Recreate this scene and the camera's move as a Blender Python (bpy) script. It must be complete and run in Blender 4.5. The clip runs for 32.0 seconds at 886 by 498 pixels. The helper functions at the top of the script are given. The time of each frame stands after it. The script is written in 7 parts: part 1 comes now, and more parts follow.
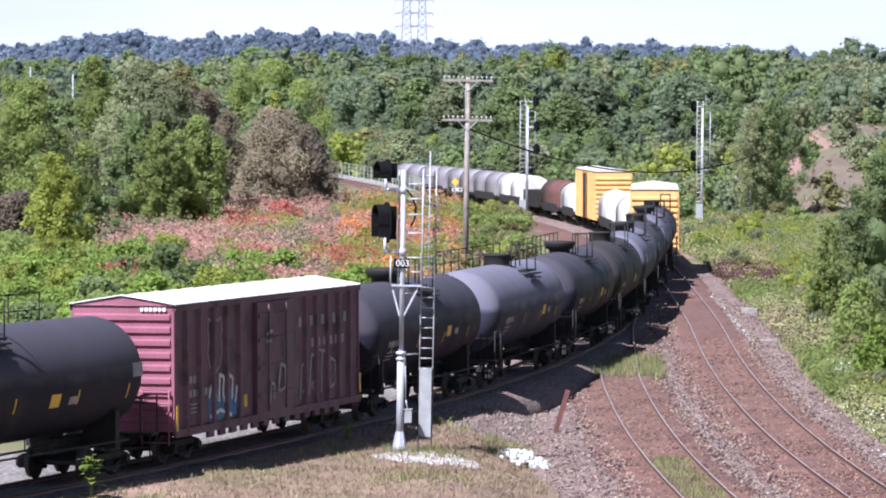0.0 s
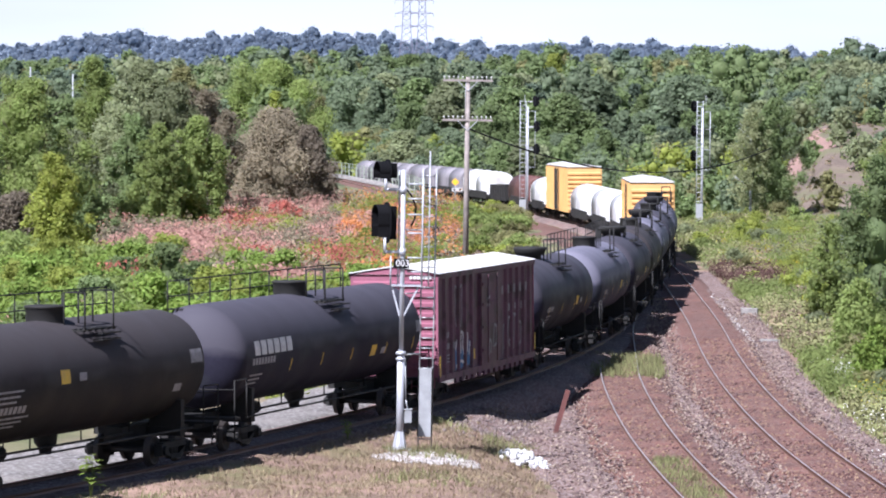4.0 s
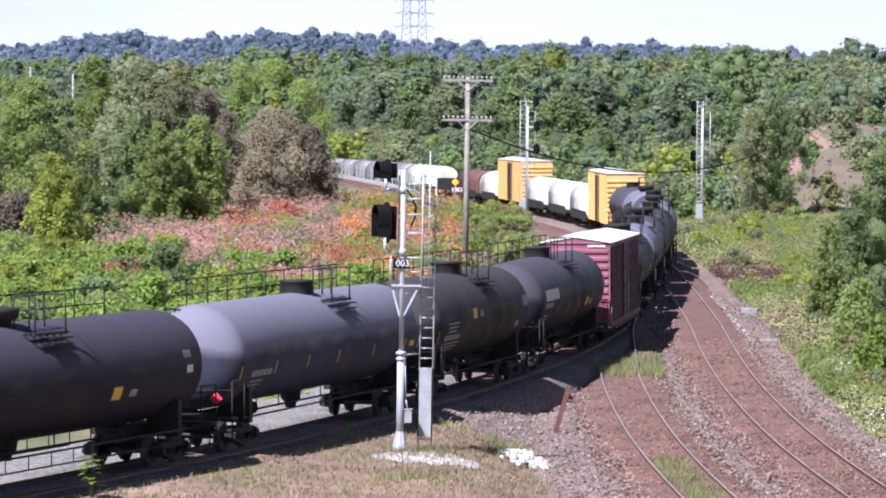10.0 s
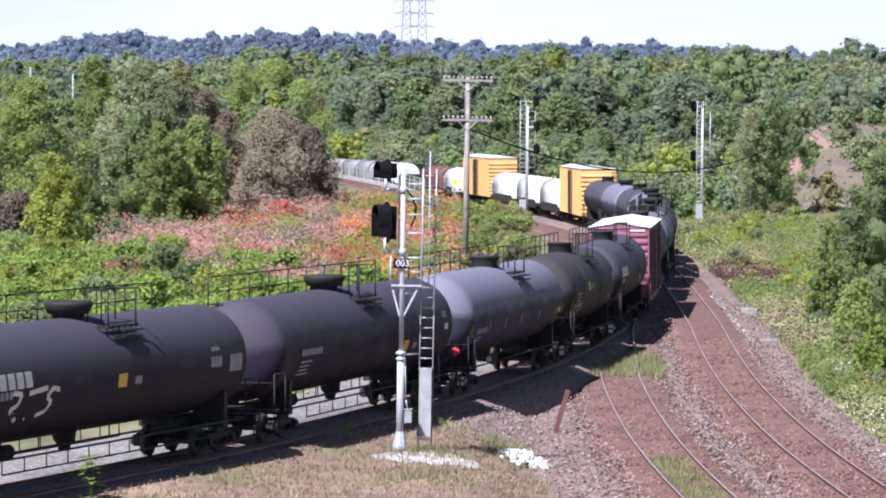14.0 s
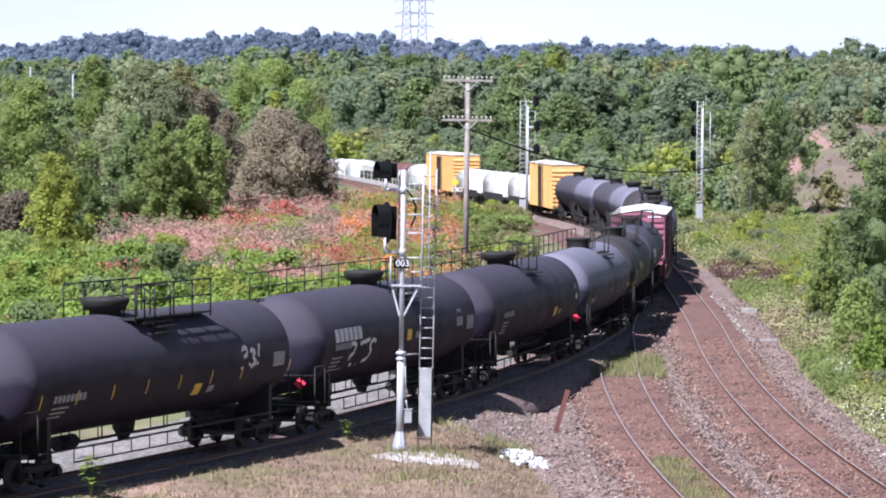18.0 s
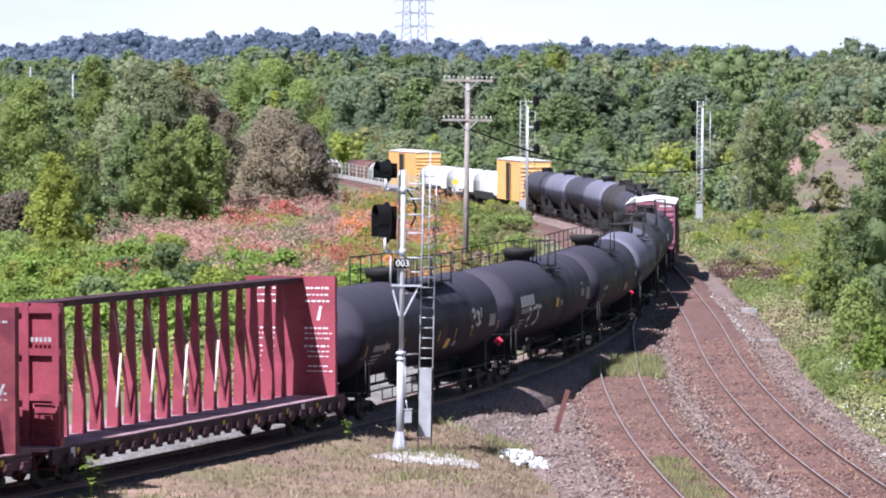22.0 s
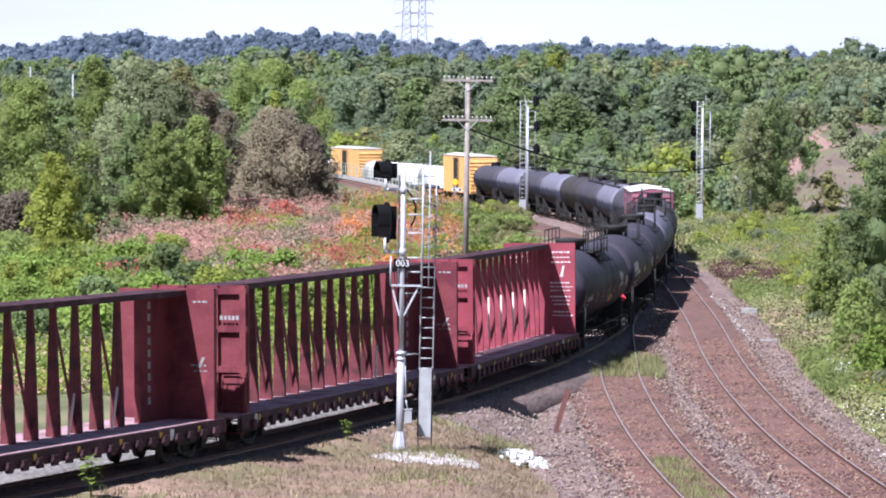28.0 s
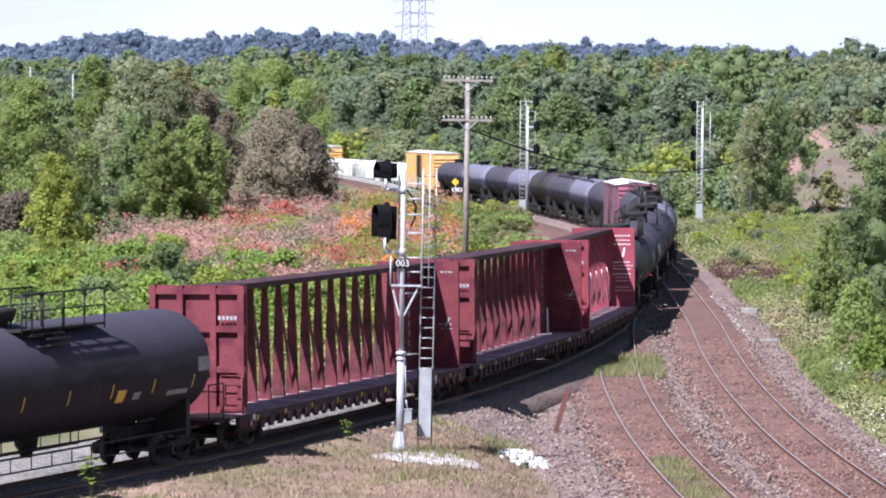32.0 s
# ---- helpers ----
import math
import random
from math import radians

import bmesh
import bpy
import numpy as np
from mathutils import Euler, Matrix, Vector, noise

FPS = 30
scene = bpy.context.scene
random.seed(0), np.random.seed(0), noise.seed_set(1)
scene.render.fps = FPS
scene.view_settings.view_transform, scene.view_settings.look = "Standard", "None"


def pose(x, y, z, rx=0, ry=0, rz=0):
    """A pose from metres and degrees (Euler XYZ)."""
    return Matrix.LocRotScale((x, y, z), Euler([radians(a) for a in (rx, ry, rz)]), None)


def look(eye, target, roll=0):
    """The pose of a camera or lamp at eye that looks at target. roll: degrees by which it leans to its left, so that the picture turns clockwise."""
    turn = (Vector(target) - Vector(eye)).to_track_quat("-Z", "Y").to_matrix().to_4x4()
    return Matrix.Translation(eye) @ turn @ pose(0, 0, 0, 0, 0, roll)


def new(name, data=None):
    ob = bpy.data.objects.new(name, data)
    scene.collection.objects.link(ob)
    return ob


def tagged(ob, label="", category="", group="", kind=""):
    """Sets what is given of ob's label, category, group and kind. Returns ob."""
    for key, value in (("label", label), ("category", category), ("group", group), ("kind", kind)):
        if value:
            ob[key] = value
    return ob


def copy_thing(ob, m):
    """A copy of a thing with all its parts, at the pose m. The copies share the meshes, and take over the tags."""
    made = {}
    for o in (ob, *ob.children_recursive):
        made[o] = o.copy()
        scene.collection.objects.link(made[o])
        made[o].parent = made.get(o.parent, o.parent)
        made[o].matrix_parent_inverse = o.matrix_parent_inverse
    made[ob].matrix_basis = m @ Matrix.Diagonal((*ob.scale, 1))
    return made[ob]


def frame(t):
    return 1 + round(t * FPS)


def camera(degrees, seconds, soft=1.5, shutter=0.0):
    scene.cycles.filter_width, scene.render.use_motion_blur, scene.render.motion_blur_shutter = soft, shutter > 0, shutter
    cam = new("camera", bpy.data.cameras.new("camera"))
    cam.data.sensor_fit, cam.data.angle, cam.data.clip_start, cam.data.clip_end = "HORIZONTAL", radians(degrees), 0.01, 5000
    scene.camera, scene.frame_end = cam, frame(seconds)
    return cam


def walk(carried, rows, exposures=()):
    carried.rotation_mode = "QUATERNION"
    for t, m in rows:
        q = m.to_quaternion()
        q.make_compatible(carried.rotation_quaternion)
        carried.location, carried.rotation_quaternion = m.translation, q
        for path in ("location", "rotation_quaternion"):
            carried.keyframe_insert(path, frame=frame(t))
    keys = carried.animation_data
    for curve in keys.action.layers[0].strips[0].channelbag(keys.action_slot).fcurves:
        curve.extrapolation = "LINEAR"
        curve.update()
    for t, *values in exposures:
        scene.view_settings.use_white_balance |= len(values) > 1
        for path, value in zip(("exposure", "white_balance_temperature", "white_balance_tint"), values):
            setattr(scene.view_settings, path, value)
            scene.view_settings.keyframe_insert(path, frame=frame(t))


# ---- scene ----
# ---------------------------------------------------------------- camera
EYE = Vector((0.0, 0.0, 10.748))
TILT = 0.04455
cam = camera(12.932, 32.0, soft=2.0)
CAM_POSE = look(EYE, EYE + Vector((0, math.cos(TILT), -math.sin(TILT))), 0.4545)
walk(cam, [(0.0, CAM_POSE), (32.0, CAM_POSE)], exposures=[(0.0, 1.17, 5800, 18), (32.0, 1.17, 5800, 18)])

# ---------------------------------------------------------------- daylight
SUN_HEADING = 0.59      # the way the light travels, from +Y towards +X
SUN_HEIGHT = radians(50)
sun_way = Vector((math.sin(SUN_HEADING) * math.cos(SUN_HEIGHT), math.cos(SUN_HEADING) * math.cos(SUN_HEIGHT), -math.sin(SUN_HEIGHT)))
sun = new("sun", bpy.data.lights.new("sun", "SUN"))
sun.data.energy, sun.data.angle, sun.data.color = 5.0, radians(0.55), (1.0, 0.975, 0.95)
sun.matrix_world = Matrix.Translation((0, 0, 60)) @ (sun_way.to_track_quat("-Z", "Y").to_matrix().to_4x4())
world = bpy.data.worlds.new("sky")
scene.world = world
world.use_nodes = True
wn, wl = world.node_tree.nodes, world.node_tree.links
sky = wn.new("ShaderNodeTexSky")
sky.sky_type, sky.sun_disc = "NISHITA", False
sky.sun_elevation, sky.sun_rotation = SUN_HEIGHT, math.pi + SUN_HEADING
sky.air_density, sky.dust_density, sky.ozone_density = 1.0, 0.6, 2.0
# thin bright haze and cloud low in the sky, thinning out overhead
tc = wn.new("ShaderNodeTexCoord")
sep = wn.new("ShaderNodeSeparateXYZ")
wl.new(tc.outputs["Generated"], sep.inputs[0])
veil = wn.new("ShaderNodeMapRange")
for i, v in zip((1, 2, 3, 4), (0.0, 0.09, 0.95, 0.02)):
    veil.inputs[i].default_value = v
wl.new(sep.outputs["Z"], veil.inputs[0])
stretch = wn.new("ShaderNodeMapping")
stretch.inputs["Scale"].default_value = (1.5, 1.5, 9.0)
wl.new(tc.outputs["Generated"], stretch.inputs[0])
puff = wn.new("ShaderNodeTexNoise")
puff.inputs["Scale"].default_value, puff.inputs["Detail"].default_value = 3.2, 6.0
wl.new(stretch.outputs[0], puff.inputs["Vector"])
soft = wn.new("ShaderNodeMapRange")
for i, v in zip((1, 2, 3, 4), (0.35, 0.65, 0.80, 1.10)):
    soft.inputs[i].default_value = v
wl.new(puff.outputs[0], soft.inputs[0])
cover = wn.new("ShaderNodeMath")
cover.operation, cover.use_clamp = "MULTIPLY", True
wl.new(veil.outputs[0], cover.inputs[0]), wl.new(soft.outputs[0], cover.inputs[1])
clear = wn.new("ShaderNodeVectorMath")
clear.operation = "SCALE"
clear.inputs["Scale"].default_value = 0.034
wl.new(sky.outputs[0], clear.inputs[0])
both = wn.new("ShaderNodeMix")
both.data_type = "RGBA"
wl.new(cover.outputs[0], both.inputs[0]), wl.new(clear.outputs[0], both.inputs[6])
both.inputs[7].default_value = (0.485, 0.520, 0.580, 1)
wl.new(both.outputs[2], wn["Background"].inputs[0])
wn["Background"].inputs[1].default_value = 1.0


# ---------------------------------------------------------------- materials
def mat(name, colour, rough=0.7, metal=0.0, var=0.15, scale=3.0, bump=0.0, island=0.0, obj=0.0, fine=40.0, spots=None, spot_scale=1.0, spot_amount=0.5, coords="Object", translucent=0.0, spec=0.5, lit_top=None):
    """A procedural surface: a base colour that varies at two scales, with stains of a second colour, relief and gloss."""
    m = bpy.data.materials.new(name)
    m.use_nodes = True
    n, l = m.node_tree.nodes, m.node_tree.links
    b = n["Principled BSDF"]
    b.inputs["Roughness"].default_value, b.inputs["Metallic"].default_value = rough, metal
    b.inputs["Specular IOR Level"].default_value = spec
    tc = n.new("ShaderNodeTexCoord")

    def noise_at(s, detail=4.0):
        t = n.new("ShaderNodeTexNoise")
        t.inputs["Scale"].default_value, t.inputs["Detail"].default_value = s, detail
        l.new(tc.outputs[coords], t.inputs["Vector"])
        return t.outputs[0]

    def ramp(v, lo, hi, a, c):
        r = n.new("ShaderNodeMapRange")
        for i, x in zip((1, 2, 3, 4), (lo, hi, a, c)):
            r.inputs[i].default_value = x
        l.new(v, r.inputs[0])
        return r.outputs[0]

    def times(a, c):
        t = n.new("ShaderNodeMath")
        t.operation = "MULTIPLY"
        l.new(a, t.inputs[0]), l.new(c, t.inputs[1])
        return t.outputs[0]

    big, small = noise_at(scale), noise_at(fine, 2.0)
    value = times(ramp(big, 0.3, 0.7, 1 - var, 1 + var), ramp(small, 0.3, 0.7, 1 - var * 0.6, 1 + var * 0.6))
    hue = None
    if island:
        g = n.new("ShaderNodeNewGeometry")
        value = times(value, ramp(g.outputs["Random Per Island"], 0, 1, 1 - island, 1 + island))
        hue = ramp(g.outputs["Random Per Island"], 0, 1, 0.5 - island * 0.06, 0.5 + island * 0.06)
    if obj:
        o = n.new("ShaderNodeObjectInfo")
        value = times(value, ramp(o.outputs["Random"], 0, 1, 1 - obj, 1 + obj))
    hsv = n.new("ShaderNodeHueSaturation")
    hsv.inputs["Color"].default_value = (*colour, 1)
    l.new(value, hsv.inputs["Value"])
    if hue:
        l.new(hue, hsv.inputs["Hue"])
    out = hsv.outputs[0]
    if spots:
        mix = n.new("ShaderNodeMix")
        mix.data_type = "RGBA"
        l.new(ramp(noise_at(spot_scale, 6.0), 0.62 - spot_amount * 0.3, 0.70 - spot_amount * 0.2, 0, 1), mix.inputs[0])
        l.new(out, mix.inputs[6])
        mix.inputs[7].default_value = (*spots, 1)
        out = mix.outputs[2]
    if lit_top:
        # a tank's sunlit upper half put into its colour, with a ragged lower edge
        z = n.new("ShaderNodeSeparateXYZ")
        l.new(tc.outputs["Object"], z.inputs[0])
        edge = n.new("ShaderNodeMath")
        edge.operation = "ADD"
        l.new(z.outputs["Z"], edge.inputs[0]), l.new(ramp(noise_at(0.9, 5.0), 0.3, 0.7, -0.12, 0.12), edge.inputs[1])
        lit_mix = n.new("ShaderNodeMix")
        lit_mix.data_type = "RGBA"
        l.new(ramp(edge.outputs[0], 2.66, 2.94, 0, 1), lit_mix.inputs[0])
        l.new(out, lit_mix.inputs[6])
        lit_mix.inputs[7].default_value = (*lit_top, 1)
        out = lit_mix.outputs[2]
    l.new(out, b.inputs["Base Color"])
    l.new(ramp(big, 0.3, 0.7, max(0.05, rough - 0.12), min(1, rough + 0.12)), b.inputs["Roughness"])
    if bump:
        bp = n.new("ShaderNodeBump")
        bp.inputs["Strength"].default_value, bp.inputs["Distance"].default_value = 0.7, bump
        l.new(small, bp.inputs["Height"]), l.new(bp.outputs[0], b.inputs["Normal"])
    if translucent:
        tr = n.new("ShaderNodeBsdfTranslucent")
        mx = n.new("ShaderNodeMixShader")
        mx.inputs[0].default_value = translucent
        l.new(out, tr.inputs[0]), l.new(b.outputs[0], mx.inputs[1]), l.new(tr.outputs[0], mx.inputs[2])
        l.new(mx.outputs[0], n["Material Output"].inputs[0])
    return m


def leafy(name, colour, island=0.45, translucent=0.3):
    return mat(name, colour, 0.6, var=0.20, scale=0.22, fine=1.1, island=island * 0.45, obj=0.22, translucent=min(0.6, translucent + 0.16), spec=0.12)


M = dict(
    rail=mat("rail_steel", (0.20, 0.115, 0.085), 0.55, 0.6, scale=2, fine=30),
    rail_top=mat("worn_rail_head", (0.38, 0.35, 0.345), 0.5, 0.3, var=0.1),
    tie=mat("weathered_tie", (0.105, 0.060, 0.050), 0.9, var=0.3, scale=4, fine=25, bump=0.01, obj=0.2),
    ballast=mat("rusty_ballast", (0.118, 0.054, 0.04), 0.95, var=0.40, scale=0.6, fine=9, bump=0.09, spots=(0.17, 0.115, 0.10), spot_scale=8.0, spot_amount=0.35),
    ballast_grey=mat("pinkish_grey_ballast", (0.118, 0.072, 0.059), 0.95, var=0.45, scale=0.5, fine=12, bump=0.06, spots=(0.29, 0.235, 0.22), spot_scale=10.0, spot_amount=0.40),
    # tank paints, each with a lighter second colour that imitates sun on top
    black=mat("black_tank_paint", (0.024, 0.0205, 0.033), 0.60, var=0.15, scale=0.5, fine=10, spots=(0.021, 0.02, 0.024), spot_scale=0.7, spot_amount=0.3, spec=0.07, lit_top=(0.056, 0.050, 0.066)),
    blackbrown=mat("dusty_black_tank_paint", (0.021, 0.02, 0.022), 0.60, var=0.2, scale=0.6, fine=10, spots=(0.028, 0.025, 0.025), spot_scale=0.8, spot_amount=0.5, spec=0.07, lit_top=(0.052, 0.046, 0.048)),
    navy=mat("blue_black_tank_paint", (0.021, 0.02, 0.032), 0.60, var=0.15, scale=0.5, fine=10, spots=(0.03, 0.031, 0.04), spot_scale=0.7, spot_amount=0.3, spec=0.07, lit_top=(0.064, 0.060, 0.074)),
    blackgrey=mat("greyed_tank_paint", (0.043, 0.044, 0.070), 0.60, var=0.12, scale=0.5, fine=10, spots=(0.04, 0.042, 0.052), spot_scale=0.8, spot_amount=0.35, spec=0.07, lit_top=(0.155, 0.150, 0.190)),
    lane=mat("pale_lane_gravel", (0.142, 0.127, 0.114), 0.95, var=0.42, scale=0.5, fine=7, bump=0.08, spots=(0.27, 0.255, 0.245), spot_scale=7.0, spot_amount=0.42),
    under=mat("grimy_underframe", (0.012, 0.011, 0.010), 0.8, var=0.3, scale=2),
    steel=mat("dull_wheel_steel", (0.06, 0.05, 0.045), 0.6, 0.5, var=0.3),
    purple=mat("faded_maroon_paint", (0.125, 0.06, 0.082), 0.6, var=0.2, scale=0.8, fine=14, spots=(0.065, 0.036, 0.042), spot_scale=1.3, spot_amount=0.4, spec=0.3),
    # lighter copy of the maroon for the ends, their sunlight put into the colour
    purple_lit=mat("faded_maroon_lit", (0.235, 0.085, 0.120), 0.62, var=0.12, scale=1, fine=12, spec=0.3),
    roof_white=mat("galvanised_roof", (0.55, 0.54, 0.52), 0.5, 0.0, var=0.08, scale=0.8),
    red=mat("red_car_paint", (0.146, 0.036, 0.043), 0.58, var=0.18, scale=0.8, fine=10, spots=(0.105, 0.024, 0.034), spot_scale=1.4, spot_amount=0.4, spec=0.15),
    red_bright=mat("bright_red_car_paint", (0.235, 0.048, 0.066), 0.55, var=0.15, scale=0.8, fine=10, spots=(0.175, 0.036, 0.050), spot_scale=1.4, spot_amount=0.35, spec=0.2),
    red_post=mat("weathered_red_post_paint", (0.112, 0.030, 0.035), 0.6, var=0.25, scale=0.9, fine=9, spots=(0.060, 0.022, 0.024), spot_scale=1.5, spot_amount=0.45, spec=0.15),
    sill=mat("grimy_maroon_sill", (0.045, 0.021, 0.027), 0.7, var=0.3, scale=1.5, fine=9, spots=(0.085, 0.040, 0.050), spot_scale=1.6, spot_amount=0.35, spec=0.2),
    deck_dust=mat("dusty_pink_deck", (0.34, 0.215, 0.235), 0.8, var=0.2, scale=0.7, fine=9, spots=(0.18, 0.09, 0.10), spot_scale=0.8, spot_amount=0.3),
    strap=mat("pale_strap_tube", (0.62, 0.50, 0.46), 0.6, var=0.15, scale=3),
    bed_stone=mat("rusty_bed_stones", (0.155, 0.085, 0.066), 0.92, var=0.15, scale=3, island=0.75),
    shoulder=mat("grey_shoulder_stones", (0.205, 0.162, 0.146), 0.9, var=0.15, scale=3, island=0.45),
    yellow=mat("yellow_car_paint", (0.62, 0.355, 0.13), 0.55, var=0.12, scale=1),
    white=mat("white_hood_paint", (0.70, 0.70, 0.69), 0.5, var=0.1, scale=0.6, spots=(0.5, 0.47, 0.43), spot_scale=0.7, spot_amount=0.3),
    silver=mat("silver_hood", (0.27, 0.25, 0.265), 0.5, 0.3, var=0.2, scale=0.5),
    brown=mat("brown_hood_paint", (0.115, 0.050, 0.042), 0.6, var=0.25, scale=0.6),
    galv=mat("galvanised_steel", (0.36, 0.37, 0.38), 0.5, 0.3, var=0.12, scale=4),
    aluminium=mat("painted_aluminium_mast", (0.43, 0.44, 0.47), 0.45, 0.2, var=0.1, scale=2),
    signal_black=mat("signal_black", (0.006, 0.006, 0.007), 0.7, var=0.2, spec=0.12),
    wood=mat("grey_pole_wood", (0.255, 0.22, 0.2), 0.9, var=0.25, scale=3, fine=30, bump=0.01),
    earth=mat("dry_grass_ground", (0.215, 0.140, 0.102), 0.95, var=0.3, scale=0.3, fine=7, bump=0.06, spots=(0.140, 0.120, 0.055), spot_scale=0.25, spot_amount=0.42),
    bark=mat("tree_bark", (0.10, 0.08, 0.065), 0.9, var=0.3, scale=3, fine=20, bump=0.01),
    leaf=leafy("summer_leaves", (0.262, 0.322, 0.108), 0.25, 0.42),
    wood_leaf=leafy("woodland_leaves", (0.218, 0.28, 0.122), 0.25, 0.42),
    leaf_dark=leafy("deep_green_leaves", (0.2, 0.258, 0.112), 0.25, 0.4),
    leaf_light=leafy("yellowish_leaves", (0.312, 0.355, 0.082), 0.3, 0.4),
    leaf_grey=leafy("dusty_grey_leaves", (0.27, 0.3, 0.165), 0.25, 0.4),
    leaf_dry=leafy("dry_greyish_brown_leaves", (0.31, 0.268, 0.186), 0.25, 0.35),
    leaf_bright=leafy("bright_yellow_green_leaves", (0.43, 0.48, 0.11), 0.3, 0.4),
    leaf_olive=leafy("olive_brown_leaves", (0.28, 0.275, 0.125), 0.25, 0.4),
    leaf_deep=leafy("bluish_dark_leaves", (0.14, 0.185, 0.128), 0.25, 0.35),
    leaf_plum=leafy("plum_brown_leaves", (0.205, 0.172, 0.128), 0.3, 0.3),
    goldenrod=leafy("goldenrod_flowers", (0.46, 0.38, 0.035), 0.4, 0.3),
    lace=mat("white_wild_carrot_flowers", (0.66, 0.65, 0.60), 0.9, var=0.15, scale=3, island=0.2),
    dock=leafy("rust_brown_seed_heads", (0.125, 0.072, 0.062), 0.3, 0.2),
    leaf_silver=leafy("silvery_poplar_leaves", (0.43, 0.46, 0.24), 0.35, 0.4),
    sumac_red=leafy("red_sumac_leaves", (0.52, 0.175, 0.135), 0.3),
    sumac_pink=leafy("faded_pink_sumac_leaves", (0.58, 0.335, 0.275), 0.3),
    sumac_orange=leafy("orange_sumac_leaves", (0.66, 0.300, 0.120), 0.35),
    fern=leafy("bright_green_sumac_leaves", (0.215, 0.295, 0.066)),
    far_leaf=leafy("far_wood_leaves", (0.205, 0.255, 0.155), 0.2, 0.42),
    # aerial haze over the far hill is put into this leaf colour
    haze_blue=mat("hazed_hill_leaves", (0.300, 0.358, 0.430), 0.7, var=0.12, scale=0.02, fine=0.2, island=0.03, translucent=0.82, spec=0.05),
    straw=mat("dry_straw_grass", (0.2, 0.15, 0.095), 0.9, var=0.3, scale=1, island=0.4),
    chip=mat("pale_chippings", (0.37, 0.345, 0.325), 0.9, var=0.2, scale=2, fine=9, island=0.35),
    white_rock=mat("broken_white_concrete", (0.56, 0.55, 0.54), 0.9, var=0.15, scale=3, fine=14, bump=0.03, obj=0.12),
    stone_mix=mat("ballast_stones", (0.19, 0.134, 0.116), 0.9, var=0.15, scale=3, island=0.75),
    rust=mat("rusty_steel", (0.11, 0.042, 0.036), 0.85, var=0.3, scale=3, fine=20, bump=0.01),
    pylon_steel=mat("weathered_pylon_steel", (0.17, 0.165, 0.21), 0.6, 0.2, var=0.1),
    fence_paint=mat("pale_green_fence_paint", (0.30, 0.34, 0.27), 0.6, var=0.12),
    board_yellow=mat("yellow_board", (0.80, 0.42, 0.02), 0.5, var=0.05),
    grass=mat("olive_grass", (0.165, 0.165, 0.065), 0.9, var=0.3, scale=1, island=0.4),
    meadow=mat("weedy_meadow", (0.125, 0.13, 0.055), 0.95, var=0.35, scale=0.15, fine=3, bump=0.08, spots=(0.190, 0.150, 0.095), spot_scale=0.12, spot_amount=0.45),
    floor=mat("woodland_floor", (0.055, 0.075, 0.028), 0.95, var=0.3, scale=0.05, fine=1.0),
    slope=mat("bare_pinkish_earth", (0.270, 0.165, 0.135), 0.95, var=0.25, scale=0.08, fine=2.0, bump=0.08, spots=(0.24, 0.155, 0.13), spot_scale=0.05, spot_amount=0.30),
    dry_slope=mat("dry_grass_slope", (0.14, 0.105, 0.08), 0.95, var=0.3, scale=0.12, fine=1.6, bump=0.08, spots=(0.125, 0.120, 0.062), spot_scale=0.10, spot_amount=0.4),
    # ridge ground, the same distance haze put into its bluish colour
    ridge=mat("hazed_ridge_floor", (0.110, 0.135, 0.175), 0.95, var=0.2, scale=0.02, fine=0.2),
    rock=mat("weathered_concrete", (0.235, 0.222, 0.208), 0.9, var=0.25, scale=2, fine=14, bump=0.03),
)


# ---------------------------------------------------------------- mesh helpers
def box(bm, x0, x1, y0, y1, z0, z1):
    v = [bm.verts.new(p) for p in ((x0, y0, z0), (x1, y0, z0), (x1, y1, z0), (x0, y1, z0), (x0, y0, z1), (x1, y0, z1), (x1, y1, z1), (x0, y1, z1))]
    for q in ((3, 2, 1, 0), (4, 5, 6, 7), (0, 1, 5, 4), (1, 2, 6, 5), (2, 3, 7, 6), (3, 0, 4, 7)):
        bm.faces.new([v[i] for i in q])
    return v


def rod(bm, a, b, r, seg=8, r2=None, smooth=True):
    """A capped rod from a to b, tapering to r2."""
    a, b = Vector(a), Vector(b)
    r2 = r if r2 is None else r2
    q = (b - a).to_track_quat("Z", "Y")
    rings = []
    for c, rr in ((a, r), (b, r2)):
        rings.append([bm.verts.new(c + q @ Vector((rr * math.cos(2 * math.pi * i / seg), rr * math.sin(2 * math.pi * i / seg), 0))) for i in range(seg)])
    for i in range(seg):
        f = bm.faces.new((rings[0][i], rings[0][(i + 1) % seg], rings[1][(i + 1) % seg], rings[1][i]))
        f.smooth = smooth
    bm.faces.new(rings[0][::-1]), bm.faces.new(rings[1])


def bar(bm, a, b, w, h=None):
    """A square bar from a to b."""
    a, b = Vector(a), Vector(b)
    h = w if h is None else h
    q = (b - a).to_track_quat("Y", "Z")
    v = [bm.verts.new(c + q @ Vector((sx * w / 2, 0, sz * h / 2))) for c in (a, b) for sx, sz in ((-1, -1), (1, -1), (1, 1), (-1, 1))]
    for f in ((0, 1, 2, 3), (7, 6, 5, 4), (0, 4, 5, 1), (1, 5, 6, 2), (2, 6, 7, 3), (3, 7, 4, 0)):
        bm.faces.new([v[i] for i in f])


